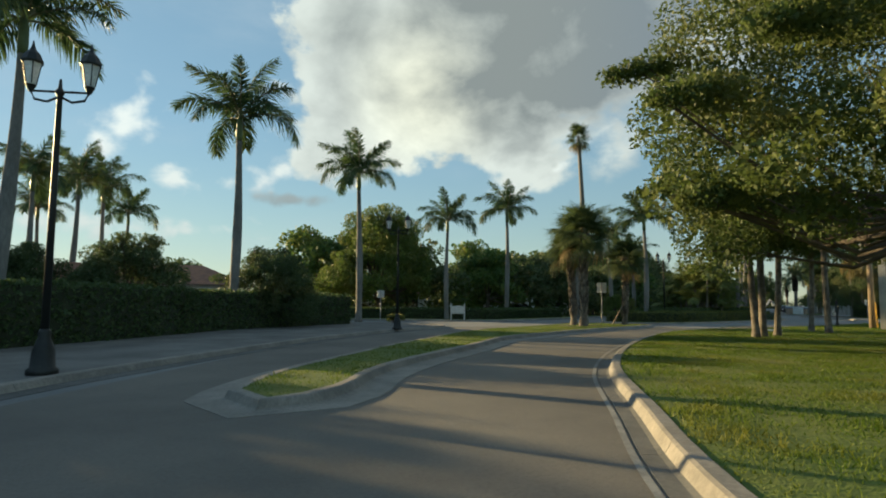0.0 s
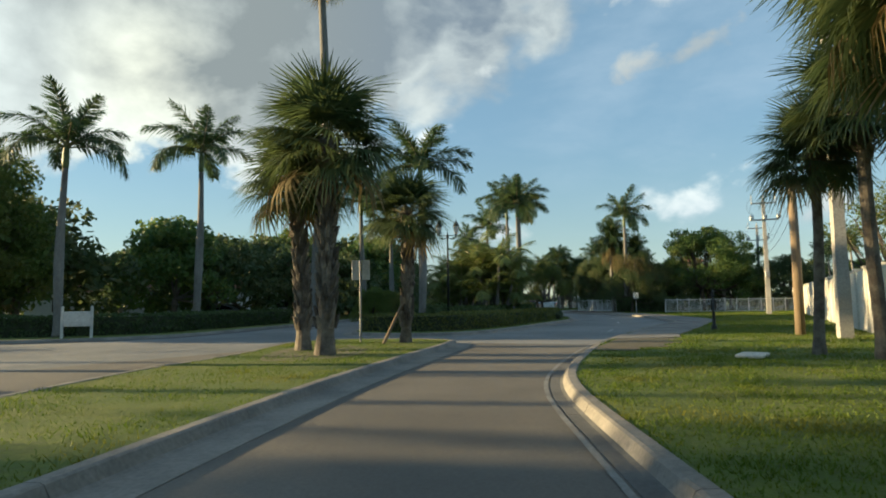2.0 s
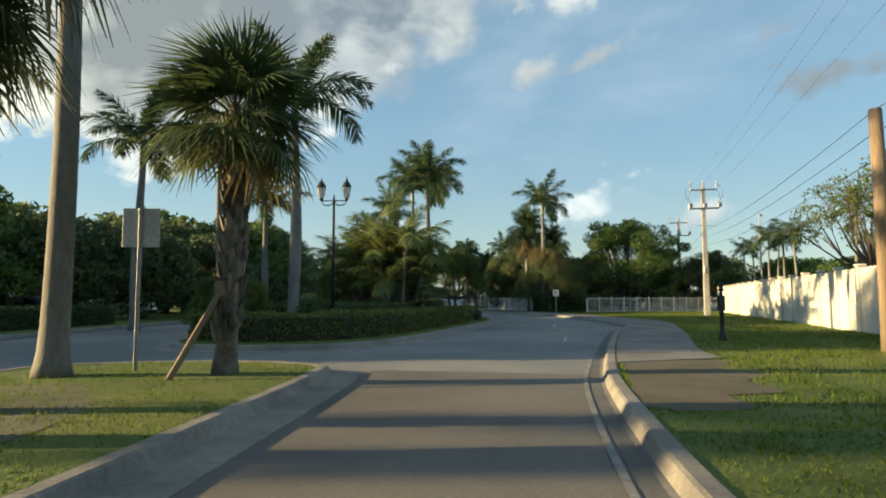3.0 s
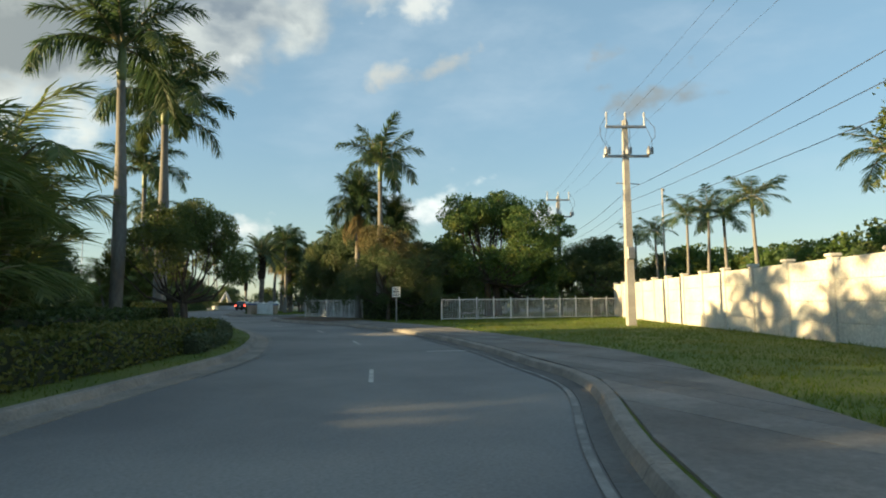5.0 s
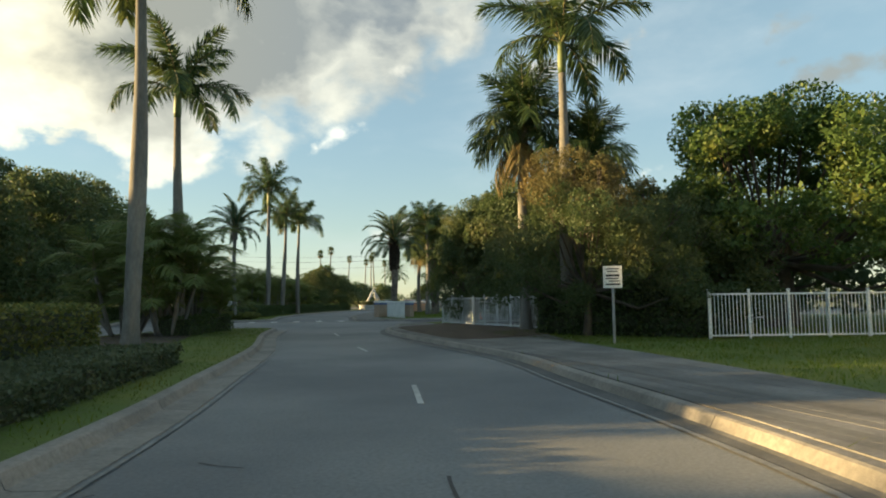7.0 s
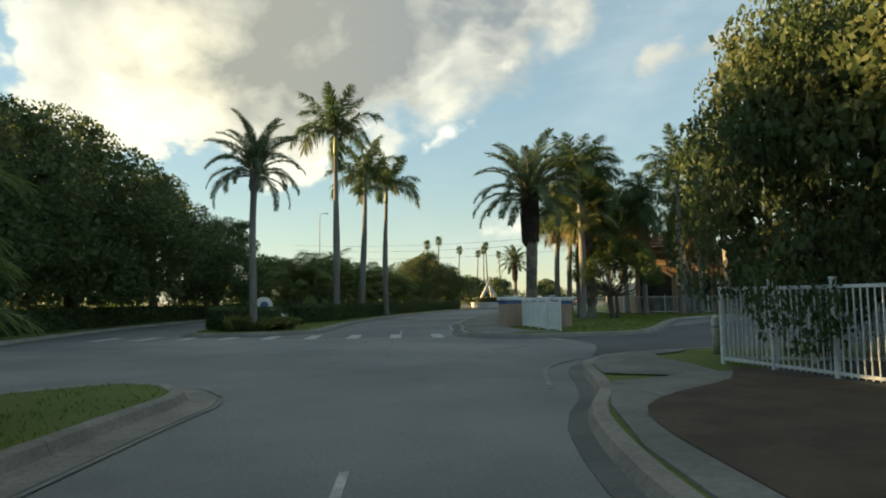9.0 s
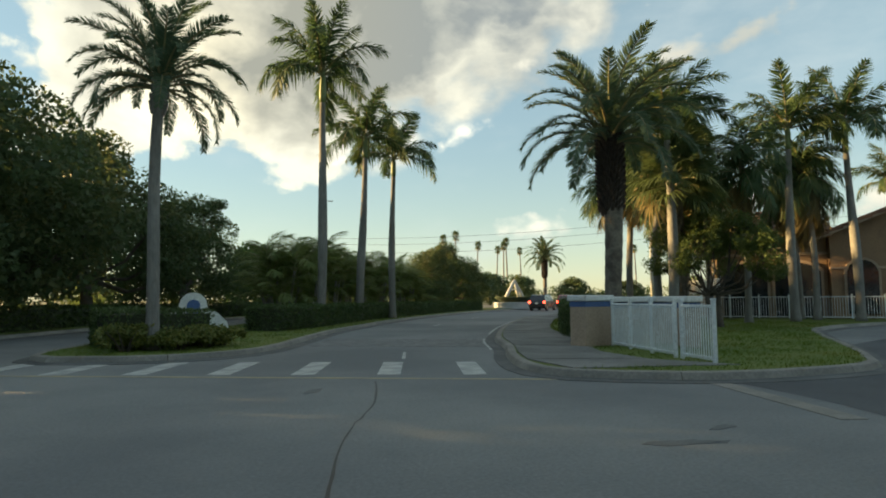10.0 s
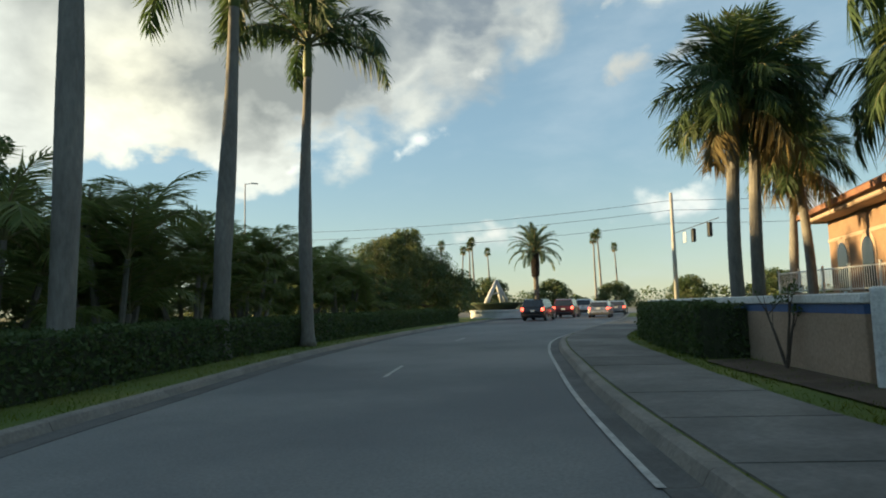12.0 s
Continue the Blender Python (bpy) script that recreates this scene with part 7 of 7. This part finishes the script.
for k, (x, y, t, p) in enumerate([(-16, 66, 80, P_WHITE), (-9.5, 68, 75, P_SILVER), (13.5, 76, 60, P_WHITE), (8.0, 73.5, 70, P_GREY)]):
    c = car(x, y, t, p, "parked car partly hidden behind the hedge", k % 2 == 0, 0.13)
    c["group"] = "parked cars behind the hedge"
    for o in c.children:
        if o.name.startswith("tail_lamp"):
            o.data.materials[0] = P_RED


def signals(x, y):
    root = thing("traffic_signal", "concrete mast with signals hung over the crossing", "traffic light", "", pose(x, y, 0.0, 0, 0, 60))
    Geo().tube([(0, 0, 0), (0, 0, 11.2)], [0.22, 0.14], 10).make("mast", M_POLE, root, "", True)
    for dx in (-6.0, -10.0):
        Geo().box((dx, 0, 6.6), (0.42, 0.30, 1.1), 0.05).make("signal_head", M_IRON, root)
    Geo().tube([(0, 0, 7.4), (-12.0, 0, 7.2)], 0.03, 5).make("span_wire", M_WIRE, root)
    Geo().box((-3.5, 0, 6.7), (0.8, 0.04, 0.9), 0.01).make("street_sign", M_SIGNBACK, root)


signals(97.70, 149.82)


# ---- small things on the verge and median ----
def brace(x, y, tx, ty, h):
    root = thing("tree_brace", "weathered wooden prop leaning on the palm", "tree prop", "", pose(x, y, 0.1))
    Geo().tube([(0, 0, 0), (tx - x, ty - y, h)], [0.05, 0.045], 8).make("prop", M_WOODPOLE, root)
    Geo().box((tx - x, ty - y, h), (0.16, 0.10, 0.30), 0.02).make("pad", M_WOODPOLE, root)


brace(10.7, 39.2, 11.5, 39.5, 1.35)
patch("bare_soil", curve([(6.6, 35.2), (8.0, 34.9), (9.2, 36.2), (9.8, 38.2), (9.4, 39.8), (8.2, 39.4), (7.0, 37.4)], 0.5, True), 0.144, M_SAND, 0.5, 0.02, "bare sandy soil around the palm trunks", category="soil")
DIRT = curve([(14.6, 33.9), (15.5, 33.2), (16.1, 33.9), (16.9, 33.6), (17.5, 34.5), (18.4, 34.6), (18.7, 35.6), (19.7, 36.1), (19.9, 37.0), (20.9, 37.4), (20.1, 38.6), (18.8, 37.8), (16.6, 35.8)], 0.3, True)
patch("soil_patch", DIRT, 0.141, M_DIRT, 0.5, 0.02, "bare brown dirt where the footpath begins", category="soil")
patch("leaf_litter", curve([(46.55, 75.2), (47.25, 78.6), (48.35, 82.2), (49.7, 85.0), (52.3, 86.3), (53.6, 87.3), (53.2, 84.0), (52.6, 79.5), (52.3, 76.8), (50.6, 75.6), (48.4, 74.9)], 0.5, True), 0.170, M_MULCH, 0.5, 0.012, "dark soil and leaf litter spread over the footpath", category="soil")
patch("mulch_bed", curve([(13.6, 47.6), (15.2, 46.4), (17.4, 46.7), (21, 49.8), (28, 56.6), (32.8, 62.6), (35.6, 68.8), (32.0, 73.5), (26, 66), (18.5, 55.5), (14.2, 50.4)], 0.8, True), 0.17, M_MULCH, 1.2, 0.04, "dark mulch bed under the island shrubs", category="planting bed")
patch("mulch_bed_end", curve([(35.0, 76.5), (38.6, 79.0), (40.6, 84.6), (42.46, 88.35), (41.47, 88.67), (38.4, 86.4), (34.6, 80.6)], 0.8, True), 0.165, M_MULCH, 1.2, 0.04, "dark mulch under the palm clumps", category="planting bed")
patch("mulch_bed_wall", curve([(62.22, 110.23), (63.61, 112.24), (65.77, 116.25), (64.97, 116.55), (63.00, 113.03), (61.82, 110.82)], 0.6, True), 0.16, M_MULCH, 0.8, 0.03, "dark soil along the wall", category="planting bed")
Geo().box((16.1, 30.4, 0.185), (0.9, 0.55, 0.07), 0.02, 30).make("utility_cover", M_WALLC)
tagged(bpy.data.objects["utility_cover"], "flat pale concrete utility cover in the grass", "utility cover")


def bare_shrub(x, y):
    root = thing("young_tree", "thin young tree with few leaves by the wall", "tree", "", pose(x, y, 0.13))
    rr = random.Random(4)
    tips = []
    for k in range(3):
        g = Geo()
        a = k * 2.1
        e = Vector((math.cos(a) * 0.28, math.sin(a) * 0.28, 0.95 + 0.1 * k))
        g.tube([(0, 0, 0), e * 0.5 + Vector((0, 0, 0.05)), e], [0.03, 0.022, 0.010], 6)
        for _ in range(4):
            f = e + Vector((rr.uniform(-0.25, 0.25), rr.uniform(-0.25, 0.25), rr.uniform(-0.05, 0.3)))
            g.tube([e * rr.uniform(0.6, 1.0), f], [0.010, 0.005], 4)
            tips.append(f)
        g.make("stem", M_BARK_T, root)
    vs, fs = leaf_cloud([(*t, 0.13, 0.8) for t in tips], 260, 0.035, 5)
    part("foliage", raw("foliage", vs, fs, L_HEDGE), None, root)


bare_shrub(64.79, 114.65)


def pavers():
    """A band of clay pavers across the lane."""
    root = thing("paver_band", "band of worn grey pavers across the road", "pavers", kind="structure")
    o, u, v = Vector((53.23, 109.15)), Vector((0.91, -0.42)), Vector((0.42, 0.91))
    brick = Geo().box((0, 0, 0), (0.155, 0.37, 0.03), 0.005).mesh("paver", M_PAVER)
    for i in range(36):
        for j in range(8):
            p = o + u * (i * 0.166 - 1.3) + v * (j * 0.382 + (0.2 if i % 2 else 0.0) - 1.6)
            ob = part("paver", brick, None, root)
            ob.matrix_basis = pose(p.x, p.y, -0.010 + 0.0015 * ((i * 7 + j * 3) % 3), 0, 0, math.degrees(math.atan2(u.y, u.x)))


pavers()

# ---- grass ----
def grass(name, label, outline, area, count, h=0.055, seed=1, keep_off=()):
    """Mown grass: single blades scattered over a piece of lawn, thicker in tufts."""
    r = np.random.default_rng(seed)
    lo, hi = np.array(area[0], float), np.array(area[1], float)
    o = np.asarray(outline, float)
    p = lo + r.random((count * 3, 2)) * (hi - lo)
    p = p[within(o, p)]
    for q in keep_off:
        p = p[~within(np.asarray(q, float), p)]
    tuft = np.array([noise.noise((a * 1.3, b * 1.3, seed)) + 0.6 * noise.noise((a * 4.0, b * 4.0, seed + 3)) for a, b in p])
    p = p[tuft > r.uniform(-0.9, 0.6, len(p))][:count]
    n = len(p)
    t = np.array([noise.noise((a * 0.9, b * 0.9, seed + 9)) for a, b in p])
    z = 0.135 + np.array([noise.noise((a * 0.35, b * 0.35, 2.0)) for a, b in p]) * 0.02 - 0.006
    a = r.uniform(0, 6.283, n)
    w = r.uniform(0.006, 0.012, n)
    hh = h * r.uniform(0.5, 1.3, n) * (1 + 0.9 * np.clip(t, -0.6, 1))
    lean = r.normal(0, 0.6, (n, 2)) * hh[:, None]
    d = np.stack([np.cos(a), np.sin(a)], 1) * w[:, None]
    vs = np.stack([np.c_[p - d, z], np.c_[p + d, z], np.c_[p + lean, z + hh]], 1).reshape(-1, 3)
    me = raw(name, vs, np.arange(n * 3).reshape(-1, 3), L_GRASS)
    tagged(part(name, me, None, None), label, "grass", "", "stuff")


WALK_AREA = np.vstack([offset(span(KERB_RIGHT, 36.9, 87.5, 14), -0.03), WALK_OUT[::-1]])
right_lawn = np.vstack([offset(KERB_RIGHT, -0.02), [(90, 60), (60, -15)]])
grass("grass", "short mown grass of the verge", right_lawn, ((1.5, 2), (16, 36)), 150000, 0.045, 1, (DIRT,))
grass("grass", "short mown grass of the verge", right_lawn, ((16, 24), (34, 48)), 60000, 0.07, 2, (WALK_AREA, DIRT))
grass("grass", "short mown grass in front of the wall", right_lawn, ((34, 42), (63.94, 78.72)), 80000, 0.08, 3, (WALK_AREA,))
grass("grass", "short mown grass on the median", MEDIAN, ((-3, 7), (14, 43)), 90000, 0.045, 4)
grass("grass", "short mown grass on the island", ISLAND, ((12, 44), (45.78, 90.49)), 70000, 0.06, 5)
grass("grass", "short mown grass on the far island", ISLAND_FAR, ((44.67, 104.48), (65.40, 137.65)), 40000, 0.06, 6)
grass("grass", "short mown grass by the car park", np.vstack([KERB_FAR, [(139.11, 173.26), (149.48, 128.34)]]), ((53.73, 96.56), (75.48, 127.73)), 50000, 0.06, 7, (np.vstack([FAR_EDGE, WALK_FAR[::-1]]),))
